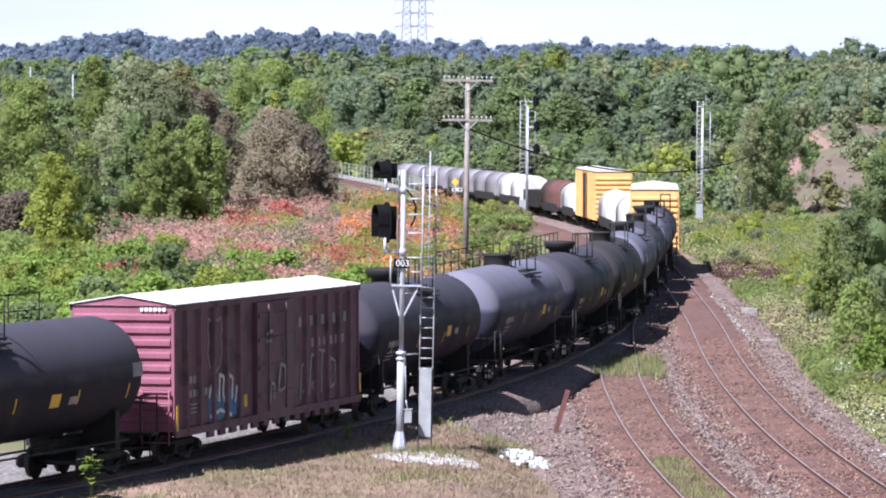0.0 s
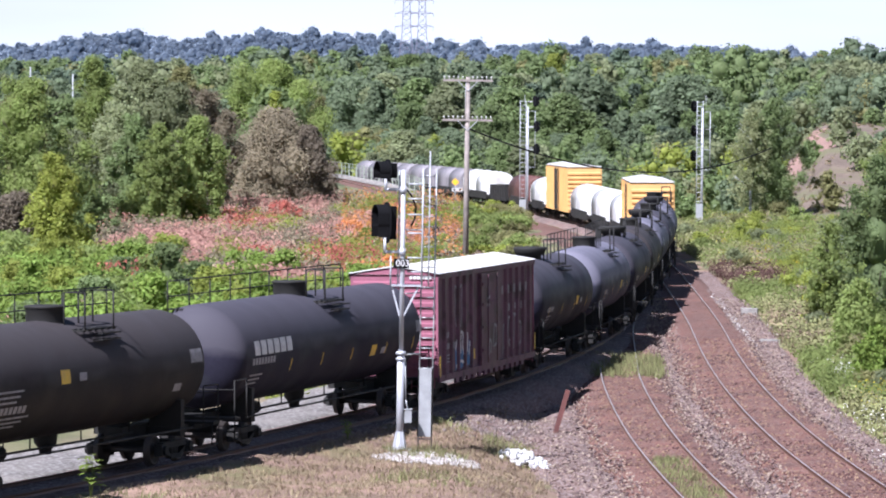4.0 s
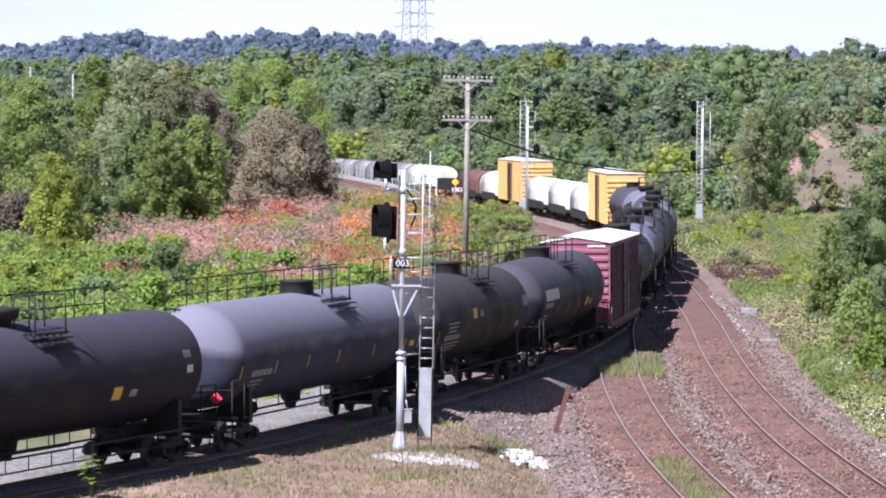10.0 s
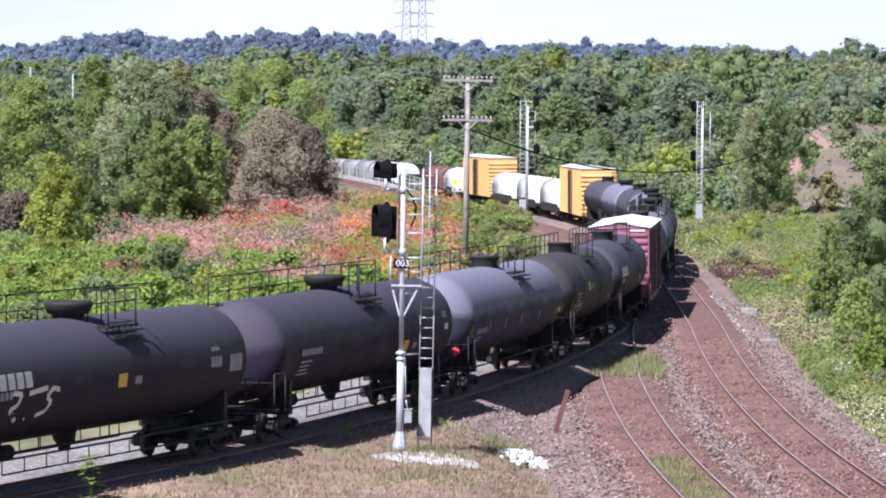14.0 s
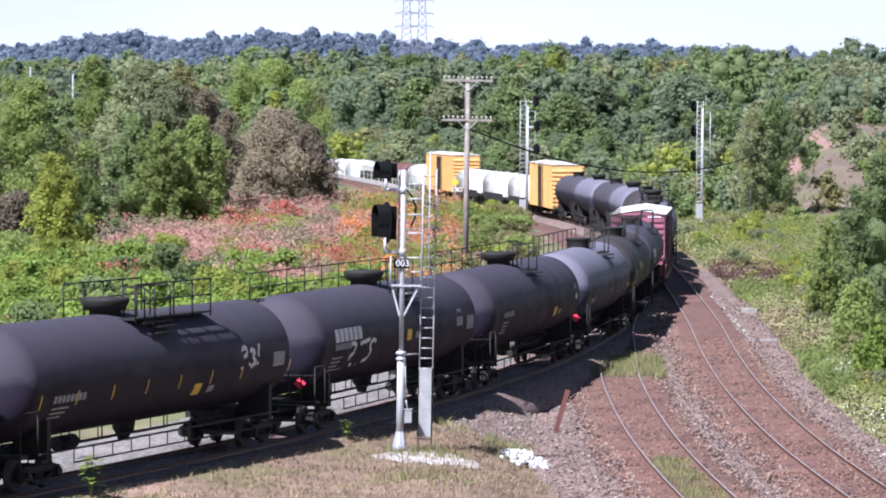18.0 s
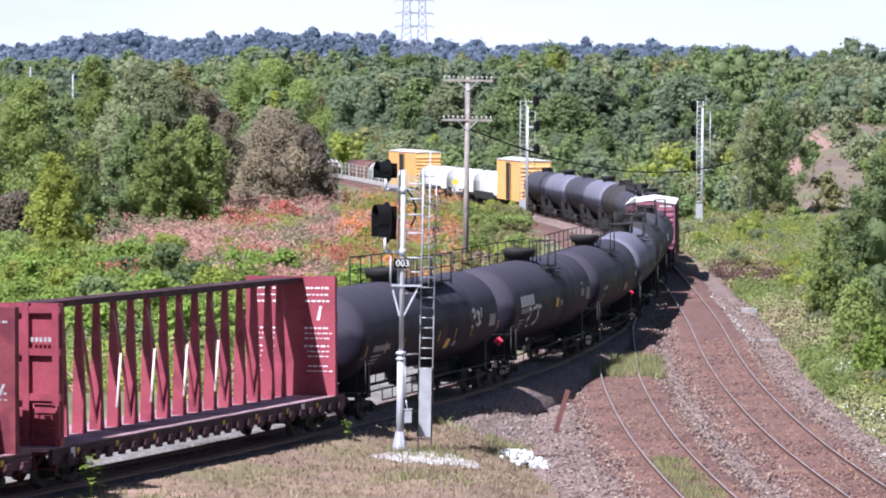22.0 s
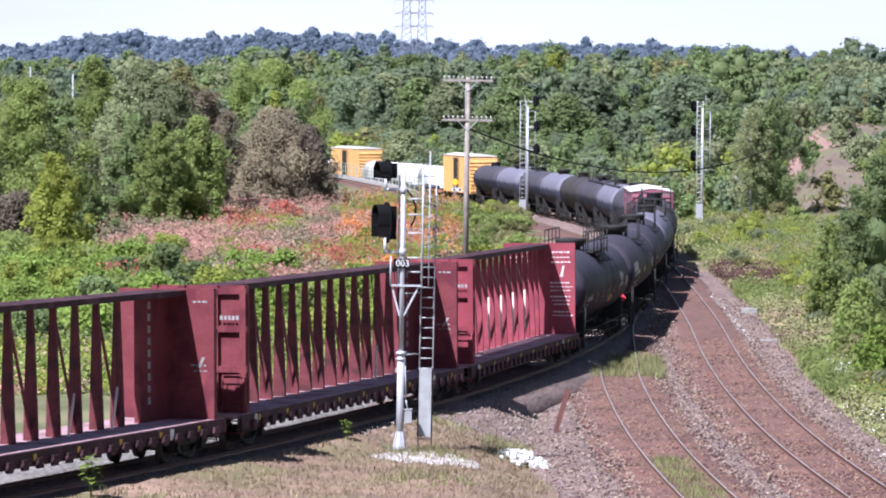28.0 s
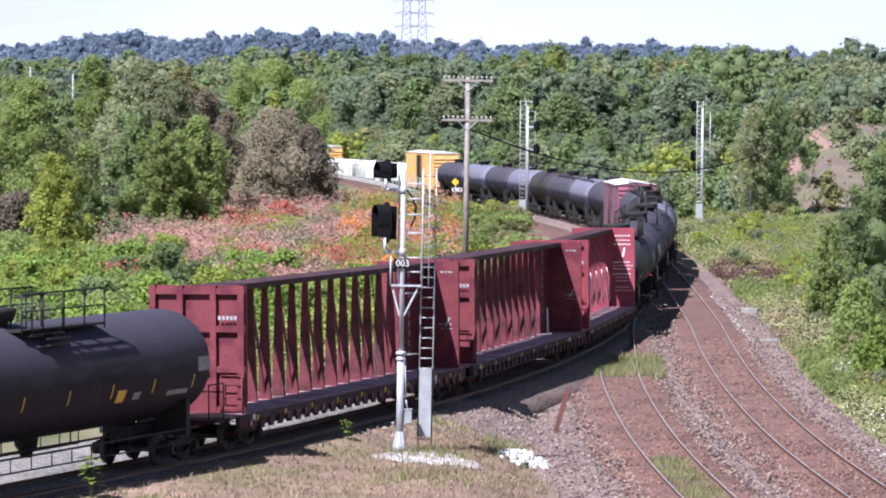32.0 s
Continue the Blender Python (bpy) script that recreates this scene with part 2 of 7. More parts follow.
def lathe(bm, profile, axis="y", seg=32, smooth=True, centre=(0, 0, 0), arc=(0, 2 * math.pi)):
    """Turns (station, radius) pairs about an axis through centre."""
    cx, cy, cz = centre
    full = abs(arc[1] - arc[0] - 2 * math.pi) < 1e-6
    n = seg if full else seg + 1
    rings = []
    for s, r in profile:
        ring = []
        for i in range(n):
            a = arc[0] + (arc[1] - arc[0]) * i / seg
            u, w = r * math.sin(a), r * math.cos(a)
            ring.append(bm.verts.new({"y": (cx + u, cy + s, cz + w), "z": (cx + u, cy - w, cz + s), "x": (cx + s, cy + u, cz + w)}[axis]))
        rings.append(ring)
    for r0, r1 in zip(rings, rings[1:]):
        for i in range(n if full else n - 1):
            f = bm.faces.new((r0[i], r0[(i + 1) % n], r1[(i + 1) % n], r1[i]))
            f.smooth = smooth
    return rings


def part(name, bm, material, parent=None, label="", at=None, fix=True):
    if fix:
        bmesh.ops.recalc_face_normals(bm, faces=bm.faces[:])
    me = bpy.data.meshes.new(name)
    bm.to_mesh(me)
    bm.free()
    me.materials.append(material)
    ob = new(name, me)
    if parent:
        ob.parent = parent
    if at is not None:
        ob.matrix_basis = at
    return tagged(ob, label)


def twin(ob, parent, at):
    """Another part on the same mesh, with its sub-parts."""
    c = copy_thing(ob, at)
    c.parent = parent
    return c


def raw_mesh(name, verts, faces, materials, index=None, smooth=False):
    """A mesh from arrays of corners and of quads or triangles."""
    me = bpy.data.meshes.new(name)
    verts, faces = np.asarray(verts, np.float32), np.asarray(faces, np.int32)
    k = faces.shape[1]
    me.vertices.add(len(verts))
    me.vertices.foreach_set("co", verts.ravel())
    me.loops.add(faces.size)
    me.loops.foreach_set("vertex_index", faces.ravel())
    me.polygons.add(len(faces))
    me.polygons.foreach_set("loop_start", np.arange(0, faces.size, k, dtype=np.int32))
    if index is not None:
        me.polygons.foreach_set("material_index", np.asarray(index, np.int32))
    if smooth:
        me.polygons.foreach_set("use_smooth", np.ones(len(faces), bool))
    for m in materials:
        me.materials.append(m)
    me.update(calc_edges=True)
    return me


# ---------------------------------------------------------------- the railway's lines
KNOTS = (-60, -20, 20, 60, 100, 140, 180, 220, 270, 330, 400, 480)
HEADS = (0.50413, 0.38321, 0.26434, 0.15188, 0.08619, 0.07599, 0.01994, -0.04159, -0.09029, -0.15412, -0.2182, -0.29278)
SPEED = 6.2857


def spline(xs, ys, at):
    """A natural cubic spline through (xs, ys), straight beyond its ends."""
    xs, ys, at = np.asarray(xs, float), np.asarray(ys, float), np.asarray(at, float)
    n, h = len(xs), np.diff(xs)
    a, b = np.eye(n), np.zeros(n)
    for i in range(1, n - 1):
        a[i, i - 1:i + 2] = h[i - 1], 2 * (h[i - 1] + h[i]), h[i]
        b[i] = 6 * ((ys[i + 1] - ys[i]) / h[i] - (ys[i] - ys[i - 1]) / h[i - 1])
    m = np.linalg.solve(a, b)
    i = np.clip(np.searchsorted(xs, at, side="right") - 1, 0, n - 2)
    u = (xs[i + 1] - at) / h[i]
    v = 1 - u
    inside = u * ys[i] + v * ys[i + 1] + ((u ** 3 - u) * m[i] + (v ** 3 - v) * m[i + 1]) * h[i] ** 2 / 6
    lo = ys[0] + (at - xs[0]) * ((ys[1] - ys[0]) / h[0] - h[0] * m[1] / 6)
    hi = ys[-1] + (at - xs[-1]) * ((ys[-1] - ys[-2]) / h[-1] + h[-1] * m[-2] / 6)
    return np.where(at < xs[0], lo, np.where(at > xs[-1], hi, inside))


ST = np.arange(-320, 701, 1.0)
HD = spline(KNOTS, HEADS, np.clip(ST, -200, 560))
LX = np.concatenate([[0], np.cumsum((np.sin(HD[1:]) + np.sin(HD[:-1])) / 2)])
LY = np.concatenate([[0], np.cumsum((np.cos(HD[1:]) + np.cos(HD[:-1])) / 2)])
LX += -8.739 - LX[320]
LY += 106.011 - LY[320]
LZ = -1.3466 * np.minimum(ST, 80) / 100 - 0.9072 * np.maximum(ST - 80, 0) / 100
LEAN = np.interp(ST, (0, 60, 140), (0.0160, 0.0160, 0.0088))


def on_line(s):
    return Vector((np.interp(s, ST, LX), np.interp(s, ST, LY), np.interp(s, ST, LZ)))


def side_of(s, right, up=0.0):
    h = float(np.interp(s, ST, HD))
    return on_line(s) + Vector((math.cos(h) * right, -math.sin(h) * right, up))


def car_pose(s, half):
    """The pose of a car whose middle has come to s, its bogies half a base ahead and behind."""
    a, b = on_line(s - half), on_line(s + half)
    d = b - a
    turn = Matrix.Rotation(-math.atan2(d.x, d.y), 4, "Z") @ Matrix.Rotation(math.atan2(d.z, d.to_2d().length), 4, "X") @ Matrix.Rotation(-float(np.interp(s, ST, LEAN)), 4, "Y")
    return Matrix.Translation((a + b) / 2) @ turn


# ---------------------------------------------------------------- lines of the other tracks, and the lie of the land
TRACK_Z = -1.08
T1Y = np.arange(20, 204, 1.0)
T1X = spline((60, 85, 109.5, 115.9, 123.8, 132.8, 144.2, 156.8, 164.7, 180, 192, 203), (11.2, 9.0, 7.57, 7.30, 7.05, 6.91, 6.91, 7.13, 7.44, 8.05, 8.75, 9.65), T1Y)
T2Y = np.arange(20, 290, 1.0)
T2X = spline((60, 85, 110.7, 123.0, 134.1, 147.9, 165.2, 184.5, 208.5, 227, 260, 289), (15.6, 13.6, 12.26, 11.75, 11.53, 11.53, 11.86, 12.50, 13.25, 13.75, 14.55, 15.05), T2Y)
T3Y = np.arange(188, 640, 1.0)
T3X = spline((188, 225, 260, 300, 345, 397, 425, 457, 480, 640), (8.2, 6.3, 4.4, 2.6, 0.3, -2.9, -5.3, -8.9, -12.6, -45), T3Y)


def thin(xs, ys, zs, step=1.0):
    return np.stack([xs, ys, zs], 1)


MAIN = thin(LX, LY, LZ)
T1 = thin(T1X, T1Y, np.interp(T1Y, (20, 180, 203), (TRACK_Z, TRACK_Z, -1.25)))
T2 = thin(T2X, T2Y, np.interp(T2Y, (20, 185, 289), (TRACK_Z, TRACK_Z, -2.02)))
T3 = thin(T3X, T3Y, np.interp(T3Y, (188, 225, 300, 640), (-1.12, -1.6, -2.1, -2.3)))


def land(x, y):
    """The height of the open ground, clear of the ballast."""
    x, y = np.asarray(x, float), np.asarray(y, float)
    lx = np.interp(y, LY, LX)
    lz = np.interp(y, LY, LZ)
    off = x - lx
    # level with the rails beside the near line, then falling to the main tracks
    t1 = np.interp(y, T1Y, T1X)
    shelf = np.interp(y, (60, 90, 100, 108, 115, 122, 135, 150, 190, 260, 420), (0.20, -0.05, -0.16, -0.38, -0.58, -0.85, -1.05, -1.25, -1.95, -2.6, -4.0))
    berm = np.clip((3.0 - off) / 1.3, 0, 1) * np.clip((165 - y) / 25, 0, 1)
    shelf = np.maximum(shelf, shelf * (1 - berm) + (lz - 0.10) * berm)
    low = np.minimum(lz - 0.6, TRACK_Z - 0.62)
    fall = np.clip((x - (t1 - 7.5)) / 4.5, 0, 1)
    fall = fall * fall * (3 - 2 * fall)
    z = np.where(off < 0, lz - 0.45, shelf * (1 - fall) + low * fall)
    # a broad gravel shoulder beside the train
    apron = np.clip((7.6 - off) / 6.2, 0, 1) * np.clip(off, 0, 1) * np.clip((y - 119) / 15, 0, 1) * np.clip((200 - y) / 40, 0, 1) * (1 - np.clip((x - (t1 - 5.6)) / 3.4, 0, 1))
    apron = apron * apron * (3 - 2 * apron)
    z = np.maximum(z, z * (1 - apron) + (lz - 0.30) * apron)
    core = np.clip((1.40 - np.abs(off)) / 0.18, 0, 1)
    z = z * (1 - core) + np.minimum(z, lz - 0.6) * core
    t3 = np.interp(y, T3Y, T3X)
    up = np.clip((y - 330) / 60, 0, 1) * np.clip(1 - (x - t3 - 2.5) / 5.0, 0, 1)
    z = z * (1 - up) + (-2.45) * up
    z = np.maximum(z, -5.2)
    z = z + 0.10 * np.sin(x * 0.9 + 1.3) * np.sin(y * 0.37) * np.clip((np.abs(off) - 3.0) / 4, 0, 1)
    # the bank beyond the tracks
    bank = np.clip((x - (16.5 + np.clip(y - 200, 0, 80) * 0.07)) / 7, 0, 1)
    z = z + bank * 0.9
    hill = np.clip((x / np.maximum(y, 1) - 0.080) / 0.018, 0, 1) * np.clip((y - 350) / 100, 0, 1)
    hill = hill * hill * (3 - 2 * hill) * (0.12 + 0.88 * np.clip((640 - y) / 160, 0, 1))
    z = z + hill * 8.6
    z = z + np.clip((y - 520) / 1050, 0, 1) ** 1.15 * np.interp(x / np.maximum(y, 1), (-0.11, -0.065, -0.045, 0.0, 0.05), (4.6, 5.0, 7.6, 10.6, 11.6))
    ridge = np.exp(-((y - 3250) / 520.0) ** 2)
    crest = np.interp(x, (-900, -385, -325, -303, -290, -255, -235, -185, -170, -85, 0, 30, 60, 150, 245, 330, 700), (10, 18, 18, 23, 28, 27, 24, 24, 26, 26, 19, 16, 17, 17, 13, 8, 6))
    z = z + ridge * crest
    return z


def land_z(x, y):
    return float(land(x, y))


# the ground, one sheet to the horizon
gx = np.unique(np.concatenate([np.arange(-60, 60.1, 1.5), np.arange(-14, 6, 0.35), np.arange(-400, 401, 20), np.linspace(-3500, 3500, 41)]))
gy = np.unique(np.concatenate([np.arange(40, 420, 2.0), np.arange(-200, 1000, 20), np.linspace(-2500, 4900, 75)]))
XX, YY = np.meshgrid(gx, gy)
ZZ = land(XX, YY)
nx, ny = len(gx), len(gy)
ids = np.arange(nx * ny).reshape(ny, nx)
quads = np.stack([ids[:-1, :-1], ids[:-1, 1:], ids[1:, 1:], ids[1:, :-1]], -1).reshape(-1, 4)
mid = np.stack([XX[:-1, :-1], YY[:-1, :-1]], -1).reshape(-1, 2)
mx_, my_ = mid[:, 0], mid[:, 1]
zone = np.zeros(len(mid), int)
zone[(mx_ > np.interp(my_, T2Y, T2X) + 3.0) | (mx_ < np.interp(my_, LY, LX) - 5.5)] = 1
zone[(mx_ < np.interp(my_, LY, LX) - 2) & (my_ > 160)] = 1
zone[(my_ > 440) | (my_ < 40)] = 2
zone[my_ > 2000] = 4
rel_ = mx_ - np.interp(my_, LY, LX)
zone[(rel_ > 1.2) & (rel_ < 7.0) & (my_ > 127) & (my_ < 200)] = 5
zone[(mx_ > 0.0875 * my_) & (my_ > 350) & (my_ < 470) & (mx_ < 75)] = 6
wob_ = 3.0 * np.sin(mx_ * 0.9) + 2.0 * np.sin(mx_ * 2.1 + 1.0)
zone[(mx_ > 0.0885 * my_) & (my_ > 418 + wob_) & (my_ < 446 + wob_) & (mx_ < 0.0975 * my_)] = 3
ground = new("ground", raw_mesh("ground", np.stack([XX, YY, ZZ], -1).reshape(-1, 3), quads, [M["earth"], M["meadow"], M["floor"], M["slope"], M["ridge"], M["ballast_grey"], M["dry_slope"]], zone, smooth=True))
tagged(ground, "dry yellowed grass ground with bare earth patches", "ground", kind="structure")


def normals(line):
    d = np.gradient(line[:, :2], axis=0)
    d /= np.linalg.norm(d, axis=1)[:, None]
    return np.stack([d[:, 1], -d[:, 0]], 1)


def sweep(line, section, closed=True):
    """Corners and quads of a section, (right, up) pairs, carried along a line."""
    nr = normals(line)
    n, k = len(line), len(section)
    v = np.zeros((n, k, 3))
    for j, (r, u) in enumerate(section):
        v[:, j, :2] = line[:, :2] + nr * r
        v[:, j, 2] = line[:, 2] + u
    idx = np.arange(n * k).reshape(n, k)
    f = []
    for j in range(k if closed else k - 1):
        a, b = j, (j + 1) % k
        f.append(np.stack([idx[:-1, a], idx[:-1, b], idx[1:, b], idx[1:, a]], 1))
    return v.reshape(-1, 3), np.concatenate(f)


def track(name, line, near, tie_label, bed_half=2.5, bed_mat="ballast", head_mat="rail_top"):
    """Rails with worn heads, ties and a ballast prism along a line."""
    bed_v, bed_f = sweep(line, [(-bed_half, -0.95), (-bed_half + 0.10, -0.60), (-1.5, -0.17), (-0.9, -0.12), (0.0, -0.14), (0.9, -0.12), (1.5, -0.17), (bed_half - 0.10, -0.60), (bed_half, -0.95)], False)
    rng = np.random.default_rng(len(line))
    bed_v[:, 2] += rng.uniform(-0.025, 0.025, len(bed_v))
    bed = new("ballast_bed", raw_mesh("ballast_bed", bed_v, bed_f, [M[bed_mat]]))
    tagged(bed, "rust-stained crushed stone ballast under the rails", "ballast", kind="structure")
    root = new(name)
    tagged(root, tie_label, "railway track", kind="structure")
    for side in (-0.7525, 0.7525):
        v, f = sweep(line, [(side - 0.07, -0.17), (side + 0.07, -0.17), (side + 0.065, -0.15), (side + 0.012, -0.13), (side + 0.012, -0.04), (side + 0.034, -0.03), (side + 0.034, -0.004), (side - 0.034, -0.004), (side - 0.034, -0.03), (side - 0.012, -0.04), (side - 0.012, -0.13), (side - 0.065, -0.15)])
        r = new("rail", raw_mesh("rail", v, f, [M["rail"]]))
        r.parent = root
        v, f = sweep(line, [(side - 0.022, -0.004), (side + 0.022, -0.004), (side + 0.017, 0.0), (side - 0.017, 0.0)])
        h = new("rail_head", raw_mesh("rail_head", v, f, [M[head_mat]]))
        h.parent = r
        tagged(h, "bright worn rail head")
    spots = [i for i in range(len(line) - 1) if near[0] <= line[i, 1] <= near[1]]
    run = line[spots]
    arc = np.concatenate([[0], np.cumsum(np.linalg.norm(np.diff(run, axis=0), axis=1))])
    for a in np.arange(0, arc[-1], 0.62):
        p = [float(np.interp(a, arc, run[:, i])) for i in range(3)]
        q = [float(np.interp(a + 0.5, arc, run[:, i])) for i in range(3)]
        tie = new("tie", TIE)
        tie.parent = root
        tie.matrix_basis = pose(p[0], p[1], p[2], 0, 0, -math.degrees(math.atan2(q[0] - p[0], q[1] - p[1])) + TIE_RNG.uniform(-1.2, 1.2))
    return root


TIE_RNG = random.Random(3)
bm_tie = bmesh.new()
box(bm_tie, -1.30, 1.30, -0.115, 0.115, -0.33, -0.150)
tie0 = part("tie", bm_tie, M["tie"])
TIE = tie0.data
bpy.data.objects.remove(tie0)
track("track_1", T1, (106, 200), "rusty main track curving away over ballast")
track("track_2", T2, (106, 225), "rusty main track with worn bright rail heads")
track("track_3", T3, (400, 400), "distant track on a raised bed beside the fence")
track("track_4", MAIN[140:], (96, 150), "track under the freight train, joining the main line", 2.5, "ballast_grey", "tie")

# gravel between and beside the two main tracks
gl = np.arange(60, 262, 1.0)
g_left = np.interp(gl, (60, 110, 146, 165, 190, 262), (3.4, 2.5, 2.3, 4.2, 6.6, 12.0))
g_right = np.interp(gl, T2Y, T2X) + 3.4
cols = 40
gv = np.zeros((len(gl), cols, 3))
rng = np.random.default_rng(5)
for c in range(cols):
    u = c / (cols - 1)
    gv[:, c, 0] = g_left * (1 - u) + g_right * u
    gv[:, c, 1] = gl
    lo = np.maximum(np.interp(gl, LY, LZ) - 1.2, TRACK_Z - 0.42)
    gv[:, c, 2] = (TRACK_Z - 0.40 + rng.uniform(-0.05, 0.05, len(gl))) - np.clip((gl - 190) / 80, 0, 1) * 0.9 - (0.45 if c in (0, cols - 1) else 0)
gi = np.arange(len(gl) * cols).reshape(len(gl), cols)
gq = np.stack([gi[:-1, :-1], gi[:-1, 1:], gi[1:, 1:], gi[1:, :-1]], -1).reshape(-1, 4)
gravel = new("gravel", raw_mesh("gravel", gv.reshape(-1, 3), gq, [M["ballast_grey"]], smooth=True))
tagged(gravel, "pinkish grey crushed stone between the tracks", "gravel", kind="structure")

# pale gravel lane behind the near line
ln = np.arange(150, 380, 1)
lane_v, lane_f = sweep(MAIN[ln] + np.array((0, 0, -0.30)), [(-6.4, -0.25), (-6.0, -0.02), (-5, 0.02), (-4, 0.0), (-3, 0.03), (-2.2, 0.0), (-1.9, -0.3)], False)
lane_v[:, 2] += np.random.default_rng(8).uniform(-0.03, 0.03, len(lane_v))
lane = new("gravel_lane", raw_mesh("gravel_lane", lane_v, lane_f, [M["lane"]], smooth=True))
tagged(lane, "pale grey gravel service lane beside the track", "gravel lane", kind="structure")
wide = np.arange(500, 640, 1)
lane_v, lane_f = sweep(MAIN[wide] + np.array((0, 0, -0.42)), [(-7.5, -0.6), (-7.0, -0.08), (-5.5, -0.02), (-4, 0.0), (-2.4, 0.02), (-2.0, -0.4)], False)
lane2 = new("gravel_lane", raw_mesh("gravel_lane", lane_v, lane_f, [M["ballast"]], smooth=True))
tagged(lane2, "rusty brown gravel beside the far curve", "gravel lane", kind="structure")


# ---------------------------------------------------------------- the freight train
CARS = []      # thing, middle at the start, half bogie base, bogies


def bogie_mesh():
    bm = bmesh.new()
    for sx in (-1, 1):
        x = sx * 1.0
        for y in (-0.89, 0.89):
            box(bm, x - 0.11, x + 0.11, y - 0.17, y + 0.17, 0.30, 0.62)
            rod(bm, (x + sx * 0.10, y, 0.45), (x + sx * 0.20, y, 0.45), 0.13, 10)
        bar(bm, (x, -0.89, 0.58), (x, 0.89, 0.58), 0.18, 0.16)
        bar(bm, (x, -0.80, 0.46), (x, -0.30, 0.26), 0.15, 0.10)
        bar(bm, (x, 0.80, 0.46), (x, 0.30, 0.26), 0.15, 0.10)
        bar(bm, (x, -0.34, 0.25), (x, 0.34, 0.25), 0.18, 0.12)
        for y in (-0.18, 0.0, 0.18):
            rod(bm, (x, y, 0.28), (x, y, 0.54), 0.075, 8)
    box(bm, -1.0, 1.0, -0.2, 0.2, 0.42, 0.70)
    return bm


def wheelset_mesh():
    bm = bmesh.new()
    rod(bm, (-1.0, 0, 0), (1.0, 0, 0), 0.08, 10)
    for sx in (-1, 1):
        x = sx * 0.745
        lathe(bm, [(x - sx * 0.09, 0.10), (x - sx * 0.09, 0.45), (x - sx * 0.055, 0.455), (x - sx * 0.05, 0.425), (x + sx * 0.07, 0.415), (x + sx * 0.07, 0.34), (x + sx * 0.02, 0.30), (x + sx * 0.02, 0.15), (x + sx * 0.08, 0.12), (x + sx * 0.08, 0.02)], "x", 20)
    return bm


bm0 = bogie_mesh()
BOGIE = part("bogie", bm0, M["under"])
WHEELSET = part("wheelset", wheelset_mesh(), M["steel"])
BOGIE_DATA, WHEEL_DATA = BOGIE.data, WHEELSET.data
bpy.data.objects.remove(BOGIE), bpy.data.objects.remove(WHEELSET)


def rolling_stock(name, s0, s1, base, label, category, group=""):
    """An empty car with two bogies, its middle between s0 and s1."""
    root = new(name)
    tagged(root, label, category, group)
    half = base / 2
    bogies = []
    for y in (-half, half):
        b = new("bogie", BOGIE_DATA)
        b.parent = root
        b.matrix_basis = pose(0, y, 0)
        for w in (-0.89, 0.89):
            x = new("wheelset", WHEEL_DATA)
            x.parent = b
            x.matrix_basis = pose(0, w, 0.455)
        bogies.append((b, y))
    CARS.append((root, (s0 + s1) / 2, half, bogies))
    return root


def coupler(root, y, sign):
    bm = bmesh.new()
    box(bm, -0.10, 0.10, min(y, y + sign * 0.62), max(y, y + sign * 0.62), 0.72, 0.92)
    box(bm, -0.16, 0.16, min(y + sign * 0.42, y + sign * 0.66), max(y + sign * 0.42, y + sign * 0.66), 0.66, 0.98)
    part("coupler", bm, M["under"], root)


def marks(root, x, spots, colour, name="lettering", label=""):
    """Plain bars of paint on a side at x: (y0, y1, z0, z1) each."""
    for y0, y1, z0, z1 in spots:
        bm = bmesh.new()
        box(bm, x - 0.004, x + 0.004, y0, y1, z0, z1)
        part(name, bm, colour, root, label)


GRAFFITI_BLUE = mat("blue_spray_paint", (0.055, 0.16, 0.30), 0.6, var=0.3, scale=3)
PAINT_WHITE = mat("white_lettering_paint", (0.62, 0.61, 0.60), 0.6, var=0.2, scale=5)
PAINT_DIM = mat("faded_lettering_paint", (0.26, 0.25, 0.26), 0.7, var=0.3, scale=5)
PAINT_RED = mat("red_placard", (0.72, 0.045, 0.085), 0.45, var=0.1, scale=6)
PAINT_YELLOW = mat("yellow_reflective_strip", (0.62, 0.40, 0.03), 0.5, var=0.15, scale=5)


def stroke(bm, x, a, b, w, t=0.008):
    """A flat painted stroke from a to b, (y, z) each, on a side at x."""
    d = Vector((b[0] - a[0], b[1] - a[1])).normalized() * (w / 2)
    c = [(a[0] - d.y, a[1] + d.x), (b[0] - d.y, b[1] + d.x), (b[0] + d.y, b[1] - d.x), (a[0] + d.y, a[1] - d.x)]
    v = [bm.verts.new((x + q, y, z)) for q in (0, t) for y, z in c]
    for f in ((3, 2, 1, 0), (4, 5, 6, 7), (0, 1, 5, 4), (1, 2, 6, 5), (2, 3, 7, 6), (3, 0, 4, 7)):
        bm.faces.new([v[i] for i in f])


def ribbon(bm, sec, y0, y1, t):
    """A strip bent along (x, z) pairs, t thick on the outside."""
    n = len(sec)
    cx, cz = sum(p[0] for p in sec) / n, sum(p[1] for p in sec) / n
    rows = []
    for x, z in sec:
        d = Vector((x - cx, 0, z - cz)).normalized() * t
        rows.append([bm.verts.new(p) for p in ((x, y0, z), (x + d.x, y0, z + d.z), (x + d.x, y1, z + d.z), (x, y1, z))])
    for a, b in zip(rows, rows[1:]):
        for i in range(4):
            bm.faces.new((a[i], a[(i + 1) % 4], b[(i + 1) % 4], b[i]))
    bm.faces.new(rows[0]), bm.faces.new(rows[-1][::-1])


